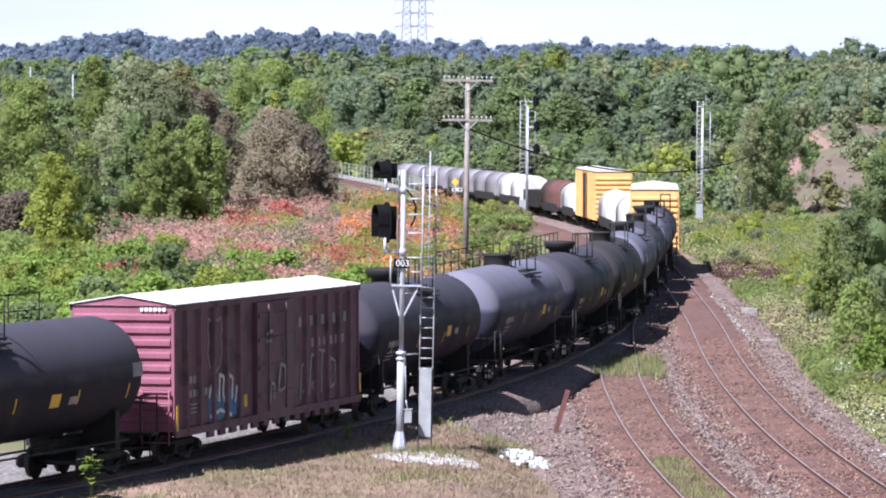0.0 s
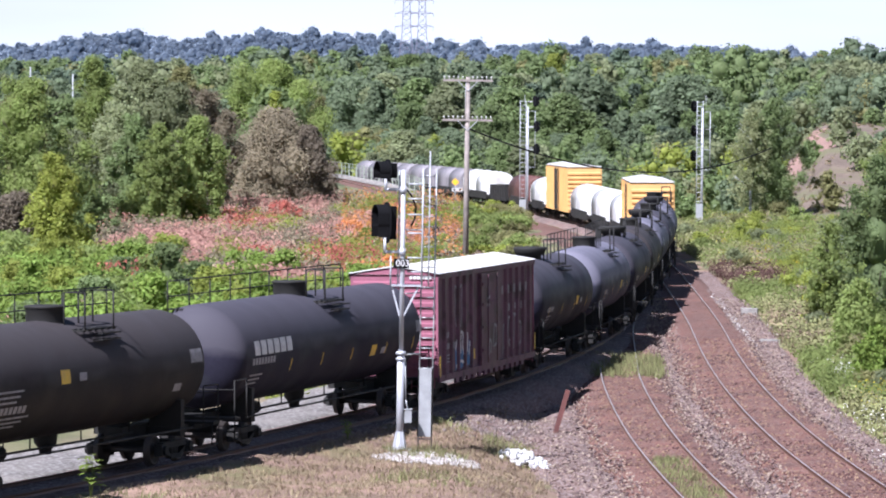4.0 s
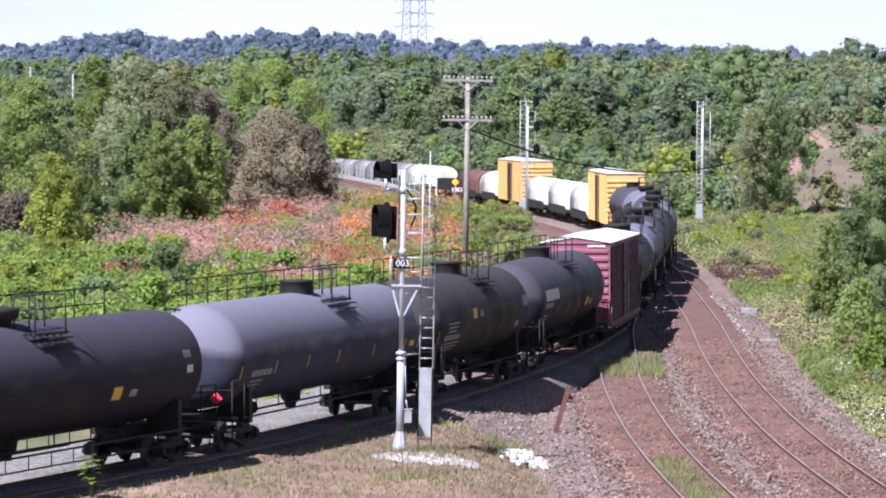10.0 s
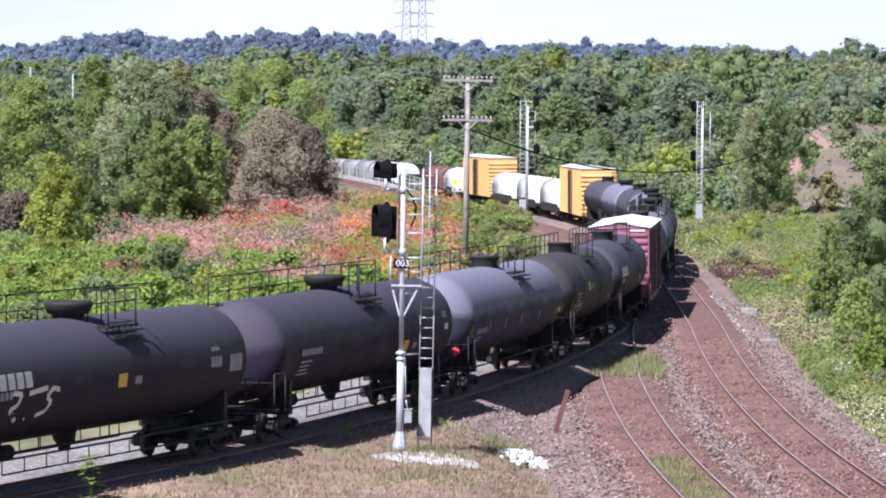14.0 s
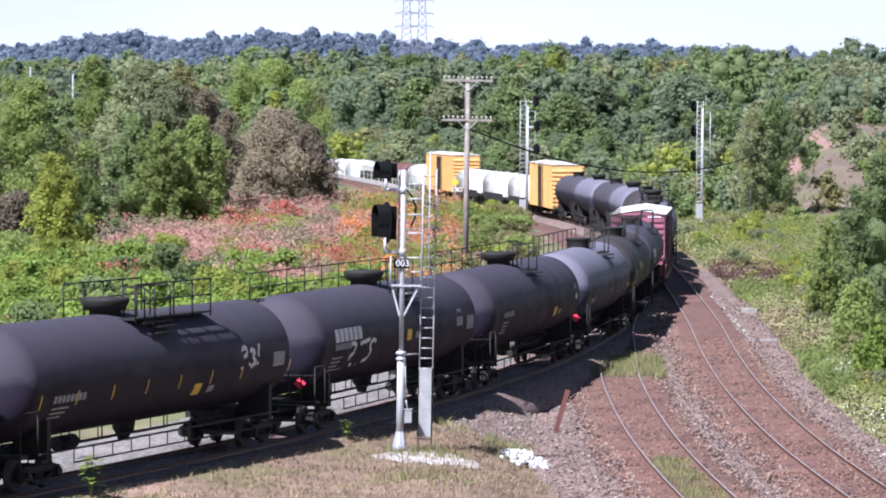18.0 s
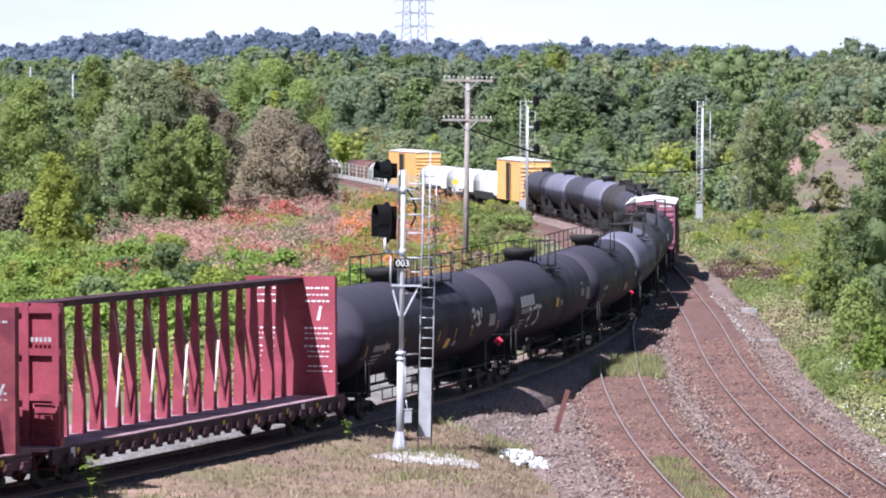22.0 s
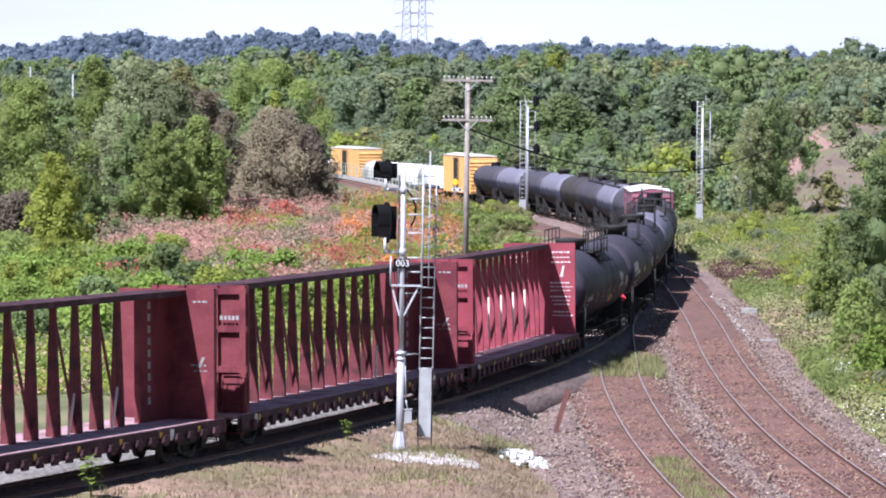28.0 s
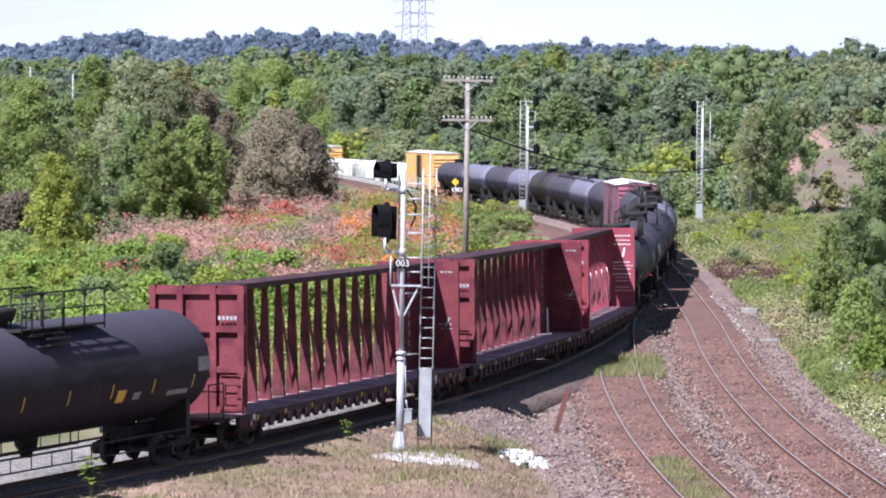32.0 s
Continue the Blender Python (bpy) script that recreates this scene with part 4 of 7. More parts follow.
def centrebeam(s0, s1, lab, bold=False):
    L = s1 - s0
    root = rolling_stock("centrebeam_flatcar", s0, s1, L - 4.8, lab, "flatcar", "freight train")
    h = L / 2 - 0.55
    w = 1.45
    R = M["red_bright"] if bold else M["red"]
    wc = 0.42 if bold else 0.60
    zd, zt = 1.12, 4.72
    bm = bmesh.new()
    box(bm, -w, w, -h, h, zd - 0.10, zd)
    deck = part("deck", bm, M["deck_dust"], root, "dusty pinkish deck")
    for sx in (-1, 1):
        bm = bmesh.new()
        a, b = sorted((sx * (w - 0.10), sx * (w + 0.03)))
        box(bm, a, b, -h, h, zd - 0.40, zd - 0.02)
        part("side_sill", bm, M["sill"], root)
        for y in np.arange(-h + 0.8, h - 0.6, 0.86):
            bm = bmesh.new()
            a, b = sorted((sx * (w + 0.034), sx * (w + 0.13)))
            box(bm, a, b, y, y + 0.30, zd - 0.47, zd - 0.20)
            rod(bm, (sx * (w + 0.08), y - 0.08, zd - 0.34), (sx * (w + 0.08), y + 0.40, zd - 0.34), 0.055, 8)
            part("winch", bm, M["sill"], root)
    marks(root, w + 0.034, [(y, y + 0.16, zd - 0.26, zd - 0.10) for y in np.arange(-h + 1.55, h - 1.2, 2.58)], PAINT_YELLOW, "reflector")
    marks(root, w + 0.034, [(y, y + 0.26, zd - 0.36, zd - 0.06) for y in (-h + 1.15, h - 3.9)], PAINT_WHITE, "number_board")
    bm = bmesh.new()
    v0 = []
    prof = [(-h + 0.2, 0.75), (-h + 4.2, 0.75), (-h + 5.4, 0.48), (h - 5.4, 0.48), (h - 4.2, 0.75), (h - 0.2, 0.75)]
    for sx in (-0.22, 0.22):
        v0.append([bm.verts.new((sx, y, z)) for y, z in prof] + [bm.verts.new((sx, y, zd - 0.1)) for y, z in prof[::-1]])
    n = len(v0[0])
    for i in range(n):
        bm.faces.new((v0[0][i], v0[0][(i + 1) % n], v0[1][(i + 1) % n], v0[1][i]))
    bm.faces.new(v0[0]), bm.faces.new(v0[1][::-1])
    part("centre_sill", bm, R, root)
    bm = bmesh.new()
    box(bm, -wc, wc, -h + 0.72, h - 0.72, zt - 0.10, zt)
    box(bm, -wc, -wc + 0.05, -h + 0.72, h - 0.72, zt - 0.16, zt - 0.10)
    box(bm, wc - 0.05, wc, -h + 0.72, h - 0.72, zt - 0.16, zt - 0.10)
    part("top_chord", bm, M["sill"], root, "grimy dark maroon top chord")
    yb = h - 2.75
    n_post = 15
    ys = np.linspace(-yb, yb, n_post)
    for y in list(ys[1:-1]) + ([yb, yb + 1.0] if bold else []):
        bm = bmesh.new()
        vs = []
        for z, d in ((zd, 0.20), (zd + 1.7, 0.145), (zt - 0.12, 0.075)):
            vs.append([bm.verts.new(p) for p in ((-d, y - 0.06, z), (d, y - 0.06, z), (d, y + 0.06, z), (-d, y + 0.06, z))])
        for a, b in zip(vs, vs[1:]):
            for i in range(4):
                bm.faces.new((a[i], a[(i + 1) % 4], b[(i + 1) % 4], b[i]))
        bm.faces.new(vs[-1]), bm.faces.new(vs[0][::-1])
        part("post", bm, R if bold else M["red_post"], root)
    for i in range(0, n_post - 1, 2):
        bm = bmesh.new()
        bar(bm, (0, ys[i + 1], zd + 0.1), (0, ys[i], zt - 0.2), 0.06, 0.07)
        part("brace", bm, R, root)
    for i in (2, 4, 6, 8) if bold else (9, 11):
        bm = bmesh.new()
        rod(bm, (1.12, ys[i] - 0.1, zd + (0.7 if bold else 0.15)), (0.98, ys[i] + 0.55, zd + (2.1 if bold else 1.2)), 0.034, 8)
        part("strap_pole", bm, M["strap"], root)
        bm = bmesh.new()
        rod(bm, (0.98, ys[i] + 0.55, zd + (2.1 if bold else 1.2)), (wc - 0.02, ys[i] + 1.3, zt - 0.13), 0.014, 6)
        part("strap", bm, M["under"], root)
    for s in (-1, 1):
        # solid end section of the beam
        bm = bmesh.new()
        y0, y1 = sorted((s * yb, s * (h - 0.74)))
        if not (bold and s > 0):
            box(bm, -0.10, 0.10, y0, y1, zd, zt - 0.1)
            part("beam_panel", bm, R, root)
        bm = bmesh.new()
        ye = s * (h - 0.70)
        y0, y1 = sorted((ye, ye - s * 0.10))
        box(bm, -w, w, y0, y1, zd, zt + 0.04)
        bulk = part("bulkhead", bm, R, root)
        for x in (-w + 0.12, -0.5, 0.5, w - 0.12):
            bm = bmesh.new()
            y0, y1 = sorted((ye, ye + s * 0.16))
            box(bm, x - 0.09, x + 0.09, y0, y1, zd - 0.1, zt + 0.04)
            part("stiffener", bm, R, bulk)
        for z in (zd + 0.1, zd + 1.25, zd + 2.4, zt - 0.12):
            bm = bmesh.new()
            y0, y1 = sorted((ye, ye + s * 0.14))
            box(bm, -w, w, y0, y1, z - 0.09, z + 0.09)
            part("crossbar", bm, R, bulk)
        inner = ye - s * 0.108
        rg = random.Random(9 if s > 0 else 5)
        rows_ = [(zt - 0.35, 0.09), (zt - 0.55, 0.07), (zt - 0.75, 0.09), (3.15, 0.08), (3.0, 0.05), (2.85, 0.05), (2.6, 0.08), (2.45, 0.05), (2.3, 0.05), (2.0, 0.06), (1.85, 0.05)]
        white = bold and s > 0
        for z, t in rows_ if white else rows_[:1] + rows_[6:8]:
            for left, right in ((0.45, 1.36), (-1.30, -0.30)) if white else ((0.75, 1.25),):
                x0 = left + rg.uniform(0, 0.15)
                while x0 < right - 0.10:
                    x1 = x0 + rg.uniform(0.06, 0.18)
                    bm = bmesh.new()
                    a, b = sorted((inner, inner - s * 0.006))
                    box(bm, x0, min(x1, right), a, b, z, z + t * 0.62)
                    part("stencil_line", bm, PAINT_WHITE if white else PAINT_DIM, bulk)
                    x0 = x1 + 0.05
        bm = bmesh.new()
        a, b = sorted((inner, inner - s * 0.006))
        v = [bm.verts.new((px, py, pz)) for py in (a, b) for px, pz in (((0.86, 3.42), (0.95, 3.42), (1.03, 3.85), (0.95, 3.85)) if white else ((0.95, 2.55), (1.03, 2.55), (1.18, 2.85), (1.10, 2.85)))]
        for f in ((3, 2, 1, 0), (4, 5, 6, 7), (0, 1, 5, 4), (1, 2, 6, 5), (2, 3, 7, 6), (3, 0, 4, 7)):
            bm.faces.new([v[q] for q in f])
        part("emblem", bm, PAINT_WHITE if white else PAINT_DIM, bulk)
        for z in np.arange(1.6, 4.3, 0.33) if not (bold and s > 0) else ():
            bm = bmesh.new()
            yp = s * (yb + 0.55)
            box(bm, 0.10, 0.106, yp - 0.09, yp + 0.09, z, z + 0.2)
            part("stencil_line", bm, PAINT_DIM, root)
        for i in range(5):
            bm = bmesh.new()
            a, b = sorted((ye + s * 0.164, ye + s * 0.17))
            box(bm, 0.66 + i * 0.12, 0.74 + i * 0.12, a, b, 3.78, 3.90)
            part("lettering", bm, PAINT_DIM, bulk)
        bm = bmesh.new()
        for x in (0.75, 1.38):
            rod(bm, (x, ye + s * 0.22, 0.5), (x, ye + s * 0.22, 2.2), 0.022, 6)
        for z in (0.55, 0.9, 1.25, 1.6, 1.95, 2.2):
            rod(bm, (0.75, ye + s * 0.22, z), (1.38, ye + s * 0.22, z), 0.02, 6)
        part("ladder", bm, R, root)
        coupler(root, s * h, s)
    return root


def yellow_boxcar(s0, s1):
    L = s1 - s0
    root = rolling_stock("boxcar", s0, s1, L - 5.4, "orange-yellow high boxcar with ribbed ends and pale roof", "boxcar", "freight train")
    h = L / 2 - 0.62
    w, z0, z1 = 1.52, 1.0, 5.10
    bm = bmesh.new()
    box(bm, -w, w, -h + 0.05, h - 0.05, z0, z1)
    part("body", bm, M["yellow"], root)
    for s in (-1, 1):
        ye = s * h
        for i in range(9):
            bm = bmesh.new()
            z = 1.3 + i * 0.40
            vs = [[bm.verts.new((x, ye + s * d, z + dz)) for dz, d in ((-0.14, -0.05), (-0.07, 0.06), (0.07, 0.06), (0.14, -0.05))] for x in (-w + 0.05, w - 0.05)]
            for a in range(3):
                bm.faces.new((vs[0][a], vs[0][a + 1], vs[1][a + 1], vs[1][a]))
            bm.faces.new(vs[0]), bm.faces.new(vs[1][::-1])
            part("end_rib", bm, M["yellow"], root)
        coupler(root, ye, s)
    for sx in (-1, 1):
        x = sx * w
        a, b = sorted((x, x + sx * 0.08))
        for y in np.concatenate([np.arange(-h + 0.15, -2.6, 1.15), np.arange(2.8, h, 1.15)]):
            bm = bmesh.new()
            box(bm, a, b, y - 0.08, y + 0.08, z0, z1 - 0.1)
            part("side_post", bm, M["yellow"], root)
        bm = bmesh.new()
        box(bm, a, b, -1.5, 1.5, z0 + 0.1, z1 - 0.25)
        door = part("door", bm, M["under"], root, "dark grimy plug door")
        for y in (-1.58, 1.58):
            bm = bmesh.new()
            c, d = sorted((x + sx * 0.082, x + sx * 0.10))
            box(bm, c, d, y - 0.09, y + 0.09, z0 + 0.1, z1 - 0.2)
            part("door_post", bm, M["yellow"], door)
        rg = random.Random(12)
        for i in range(12 if sx > 0 else 0):
            y, z = -h + 0.4 + 0.16 * i, z0 + 0.35 + rg.uniform(0, 0.5)
            bm = bmesh.new()
            stroke(bm, x + 0.085, (y, z), (y + rg.uniform(-0.2, 0.35), z + rg.uniform(0.4, 1.3)), rg.uniform(0.12, 0.28))
            part("graffiti_stroke", bm, (PAINT_WHITE, GRAFFITI_BLUE, PAINT_DIM)[i % 3], root)
    bm = bmesh.new()
    v = [bm.verts.new(p) for p in ((-w - 0.06, -h - 0.04, z1), (w + 0.06, -h - 0.04, z1), (w + 0.06, h + 0.04, z1), (-w - 0.06, h + 0.04, z1), (-w - 0.06, -h - 0.04, z1 + 0.06), (w + 0.06, -h - 0.04, z1 + 0.06), (w + 0.06, h + 0.04, z1 + 0.06), (-w - 0.06, h + 0.04, z1 + 0.06), (0, -h - 0.04, z1 + 0.28), (0, h + 0.04, z1 + 0.28))]
    for f in ((3, 2, 1, 0), (0, 1, 5, 4), (4, 5, 8), (2, 3, 7, 6), (6, 7, 9), (1, 2, 6, 5), (3, 0, 4, 7), (5, 6, 9, 8), (7, 4, 8, 9)):
        bm.faces.new([v[i] for i in f])
    part("roof", bm, M["roof_white"], root, "pale cream roof")
    bm = bmesh.new()
    box(bm, -0.25, 0.25, -h, h, 0.62, 1.0)
    part("centre_sill", bm, M["under"], root)
    return root


def coil_car(s0, s1, skins, label):
    L = s1 - s0
    root = rolling_stock("coil_car", s0, s1, L - 4.6, label, "coil car", "freight train")
    h = L / 2 - 0.6
    bm = bmesh.new()
    box(bm, -1.42, 1.42, -h, h, 0.95, 1.22)
    box(bm, -0.3, 0.3, -h, h, 0.6, 0.95)
    for sx in (-1, 1):
        a, b = sorted((sx * 1.36, sx * 1.46))
        box(bm, a, b, -h + 1.8, h - 1.8, 0.72, 1.5)
    part("frame", bm, M["under"], root)
    n = len(skins)
    span = (2 * h - 0.5) / n
    for i, skin in enumerate(skins):
        y0 = -h + 0.25 + i * span + 0.06
        y1 = y0 + span - 0.12
        bm = bmesh.new()
        sec = [(-1.40, 1.25), (-1.40, 2.35)] + [(-1.40 * math.cos(a), 2.35 + 1.25 * math.sin(a)) for a in np.linspace(0.2, math.pi - 0.2, 11)] + [(1.40, 2.35), (1.40, 1.25)]
        rings = [[bm.verts.new((x, y, z)) for x, z in sec] for y in (y0, y1)]
        for a in range(len(sec) - 1):
            f = bm.faces.new((rings[0][a], rings[0][a + 1], rings[1][a + 1], rings[1][a]))
            f.smooth = True
        bm.faces.new(rings[0]), bm.faces.new(rings[1][::-1])
        hood = part("hood", bm, skin, root)
        for y in np.linspace(y0 + 0.06, y1 - 0.06, 3 if n > 1 else 4):
            bm = bmesh.new()
            ribbon(bm, sec, y - 0.05, y + 0.05, 0.018)
            part("hood_band", bm, skin, hood)
        for y in np.linspace(y0 + 0.8, y1 - 0.8, 3 if n > 1 else 7):
            bm = bmesh.new()
            box(bm, -0.12, 0.12, y - 0.05, y + 0.05, 3.56, 3.66)
            part("lifting_lug", bm, skin, hood)
    for s in (-1, 1):
        coupler(root, s * h, s)
    return root


def gondola(s0, s1):
    L = s1 - s0
    root = rolling_stock("gondola_car", s0, s1, L - 4.4, "low dark rusty gondola car", "gondola car", "freight train")
    h = L / 2 - 0.6
    bm = bmesh.new()
    box(bm, -1.40, 1.40, -h, h, 0.95, 1.12)
    part("floor", bm, M["under"], root)
    for sx in (-1, 1):
        bm = bmesh.new()
        a, b = sorted((sx * 1.38, sx * 1.46))
        box(bm, a, b, -h, h, 0.8, 2.35)
        wall = part("side_wall", bm, M["under"], root)
        for y in np.linspace(-h + 0.2, h - 0.2, 10):
            bm = bmesh.new()
            a, b = sorted((sx * 1.46, sx * 1.54))
            box(bm, a, b, y - 0.07, y + 0.07, 0.8, 2.35)
            part("side_post", bm, M["under"], wall)
    for s in (-1, 1):
        bm = bmesh.new()
        a, b = sorted((s * h, s * (h - 0.08)))
        box(bm, -1.38, 1.38, a, b, 0.95, 2.35)
        part("end_wall", bm, M["under"], root)
        coupler(root, s * h, s)
    return root


STR = lambda n, a, b: tuple(np.linspace(a, b, n))
LOGO = lambda y, w, a, h: tuple((y + i * w, y + i * w + w * 0.80, a, a + h, PAINT_WHITE, "lettering") for i in range(6))
SMALL = lambda y, a, n: tuple((y + i * 0.26, y + i * 0.26 + 0.19, a, a + 0.13, PAINT_DIM, "lettering") for i in range(n))
LINES = lambda y, a, n, w=1.1: tuple((y, y + w * (1 - 0.12 * (i % 3)), a - i * 0.09, a - i * 0.09 + 0.035, PAINT_DIM, "stencil_line") for i in range(n))
SIGN = lambda y, a: ((y, y + 0.55, a, a + 0.24, PAINT_YELLOW, "yellow_panel"), (y + 1.1, y + 1.55, a + 0.02, a + 0.16, PAINT_DIM, "grey_panel"))
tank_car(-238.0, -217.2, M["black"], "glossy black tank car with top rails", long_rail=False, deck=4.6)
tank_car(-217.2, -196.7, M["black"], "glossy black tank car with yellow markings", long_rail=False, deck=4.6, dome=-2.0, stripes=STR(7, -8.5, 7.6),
         patches=LOGO(-7.2, 0.42, -0.10, 0.42) + SIGN(2.6, -0.52) + ((6.0, 7.4, -0.52, -0.42, PAINT_DIM, "stencil_line"), (7.8, 8.6, -0.12, 0.14, PAINT_DIM, "grey_panel")))
centrebeam(-196.7, -171.4, "empty red centrebeam flatcar with end bulkheads")
centrebeam(-171.4, -146.5, "empty red centrebeam flatcar with end bulkheads")
centrebeam(-146.5, -123.2, "empty red centrebeam flatcar with white stencilled bulkhead", True)
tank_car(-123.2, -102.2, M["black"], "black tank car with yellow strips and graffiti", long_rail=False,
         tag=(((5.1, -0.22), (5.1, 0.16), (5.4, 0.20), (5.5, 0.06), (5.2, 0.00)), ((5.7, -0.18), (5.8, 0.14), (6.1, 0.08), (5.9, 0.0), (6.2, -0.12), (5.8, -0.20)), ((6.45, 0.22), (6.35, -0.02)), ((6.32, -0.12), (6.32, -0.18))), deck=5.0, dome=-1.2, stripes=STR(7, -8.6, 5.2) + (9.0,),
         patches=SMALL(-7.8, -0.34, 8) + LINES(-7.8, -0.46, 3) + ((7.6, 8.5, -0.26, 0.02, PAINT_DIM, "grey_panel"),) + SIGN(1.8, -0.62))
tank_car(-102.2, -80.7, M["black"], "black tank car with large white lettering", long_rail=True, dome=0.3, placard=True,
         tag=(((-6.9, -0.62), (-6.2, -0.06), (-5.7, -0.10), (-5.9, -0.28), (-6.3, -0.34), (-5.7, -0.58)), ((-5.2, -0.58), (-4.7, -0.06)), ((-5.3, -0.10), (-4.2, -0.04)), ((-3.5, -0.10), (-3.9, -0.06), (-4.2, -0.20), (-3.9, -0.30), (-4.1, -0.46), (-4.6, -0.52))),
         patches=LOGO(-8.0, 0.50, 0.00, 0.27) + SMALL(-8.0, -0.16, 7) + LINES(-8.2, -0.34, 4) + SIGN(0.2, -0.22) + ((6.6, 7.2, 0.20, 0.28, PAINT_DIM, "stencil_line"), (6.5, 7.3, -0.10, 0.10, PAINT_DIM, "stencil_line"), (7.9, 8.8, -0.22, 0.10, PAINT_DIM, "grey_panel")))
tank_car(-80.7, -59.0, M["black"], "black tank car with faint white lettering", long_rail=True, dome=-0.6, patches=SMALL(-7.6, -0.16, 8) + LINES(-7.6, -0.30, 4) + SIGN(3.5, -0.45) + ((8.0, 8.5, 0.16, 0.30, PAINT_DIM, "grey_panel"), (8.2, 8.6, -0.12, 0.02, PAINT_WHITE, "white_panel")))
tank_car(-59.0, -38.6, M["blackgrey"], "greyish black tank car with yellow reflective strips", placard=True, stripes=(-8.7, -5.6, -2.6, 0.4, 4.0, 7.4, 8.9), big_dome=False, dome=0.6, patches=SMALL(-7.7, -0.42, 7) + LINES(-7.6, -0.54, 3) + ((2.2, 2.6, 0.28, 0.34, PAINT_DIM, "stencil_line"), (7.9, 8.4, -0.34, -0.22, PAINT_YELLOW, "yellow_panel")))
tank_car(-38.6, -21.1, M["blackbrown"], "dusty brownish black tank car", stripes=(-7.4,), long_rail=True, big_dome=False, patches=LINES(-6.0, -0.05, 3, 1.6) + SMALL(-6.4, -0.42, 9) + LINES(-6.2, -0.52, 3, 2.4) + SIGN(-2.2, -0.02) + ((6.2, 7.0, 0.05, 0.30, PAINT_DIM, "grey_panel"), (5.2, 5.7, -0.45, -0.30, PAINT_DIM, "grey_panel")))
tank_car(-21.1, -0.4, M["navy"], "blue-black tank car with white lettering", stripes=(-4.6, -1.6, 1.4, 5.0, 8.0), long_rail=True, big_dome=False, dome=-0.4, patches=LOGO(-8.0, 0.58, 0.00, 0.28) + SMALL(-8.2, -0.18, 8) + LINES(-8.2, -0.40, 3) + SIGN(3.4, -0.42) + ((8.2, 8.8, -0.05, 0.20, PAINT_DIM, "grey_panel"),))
boxcar(-0.5, 16.6)
U0, U1 = 16.6, 150.2
for k in range(8):
    a = U0 + (U1 - U0) * k / 8
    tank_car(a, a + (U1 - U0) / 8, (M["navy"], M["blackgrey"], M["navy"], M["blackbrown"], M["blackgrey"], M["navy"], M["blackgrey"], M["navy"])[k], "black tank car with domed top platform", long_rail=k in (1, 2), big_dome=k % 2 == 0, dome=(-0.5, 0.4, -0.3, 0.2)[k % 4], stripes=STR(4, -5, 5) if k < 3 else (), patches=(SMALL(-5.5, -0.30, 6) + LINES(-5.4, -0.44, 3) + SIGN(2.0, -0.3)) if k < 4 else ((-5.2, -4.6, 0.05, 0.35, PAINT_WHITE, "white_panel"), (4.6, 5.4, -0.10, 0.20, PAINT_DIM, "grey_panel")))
yellow_boxcar(150.3, 169.6)
for k in range(3):
    coil_car(169.6 + 18.4 * k, 188.0 + 18.4 * k, (M["white"],), "coil car with a long white steel hood")
yellow_boxcar(224.8, 244.0)
coil_car(244.0, 258.2, (M["white"],), "coil car with one white hood")
coil_car(258.2, 275.0, (M["brown"],), "coil car with a rusty brown hood")
gondola(275.0, 288.0)
coil_car(288.0, 308.0, (M["white"], M["white"]), "coil car with white hoods")
for k in range(4):
    coil_car(308.0 + 18.0 * k, 326.0 + 18.0 * k, (M["silver"], M["silver"]), "coil car with grey steel hoods")


# ---------------------------------------------------------------- plants
def ball(n_lat, n_lon):
    v, f = [], []
    for i in range(n_lat + 1):
        a = math.pi * i / n_lat
        for j in range(n_lon):
            b = 2 * math.pi * j / n_lon
            v.append((math.sin(a) * math.cos(b), math.sin(a) * math.sin(b), math.cos(a)))
    for i in range(n_lat):
        for j in range(n_lon):
            k = (j + 1) % n_lon
            f.append((i * n_lon + j, (i + 1) * n_lon + j, (i + 1) * n_lon + k, i * n_lon + k))
    return np.array(v), np.array(f)


BALL_V, BALL_F = ball(4, 6)
CORE_V, CORE_Q = ball(3, 5)
CORE_F = np.concatenate([CORE_Q[:, (0, 1, 2)], CORE_Q[5:, (0, 2, 3)]])


def sprays(rng, centres, outward, leaf, wild=0.75):
    """Small leaf sprays, one pointed blade each, facing mostly outward."""
    n = len(centres)
    nrm = outward + rng.normal(0, wild, (n, 3)) + np.array((0, 0, 0.25))
    nrm /= np.linalg.norm(nrm, axis=1)[:, None] + 1e-9
    ref = rng.normal(0, 1, (n, 3))
    u = np.cross(nrm, ref)
    u /= np.linalg.norm(u, axis=1)[:, None] + 1e-9
    w = np.cross(nrm, u)
    a = (leaf * rng.uniform(0.6, 1.35, n))[:, None]
    b = a * rng.uniform(0.45, 0.8, n)[:, None]
    fold = nrm * a * rng.uniform(-0.25, 0.25, n)[:, None]
    v = np.stack([centres - u * a * 0.62 - w * b * 0.45, centres + u * a * 0.62 - w * b * 0.45 + fold, centres + w * b * 0.95 - fold], 1).reshape(-1, 3)
    f = np.arange(3 * n).reshape(n, 3)
    return v, f


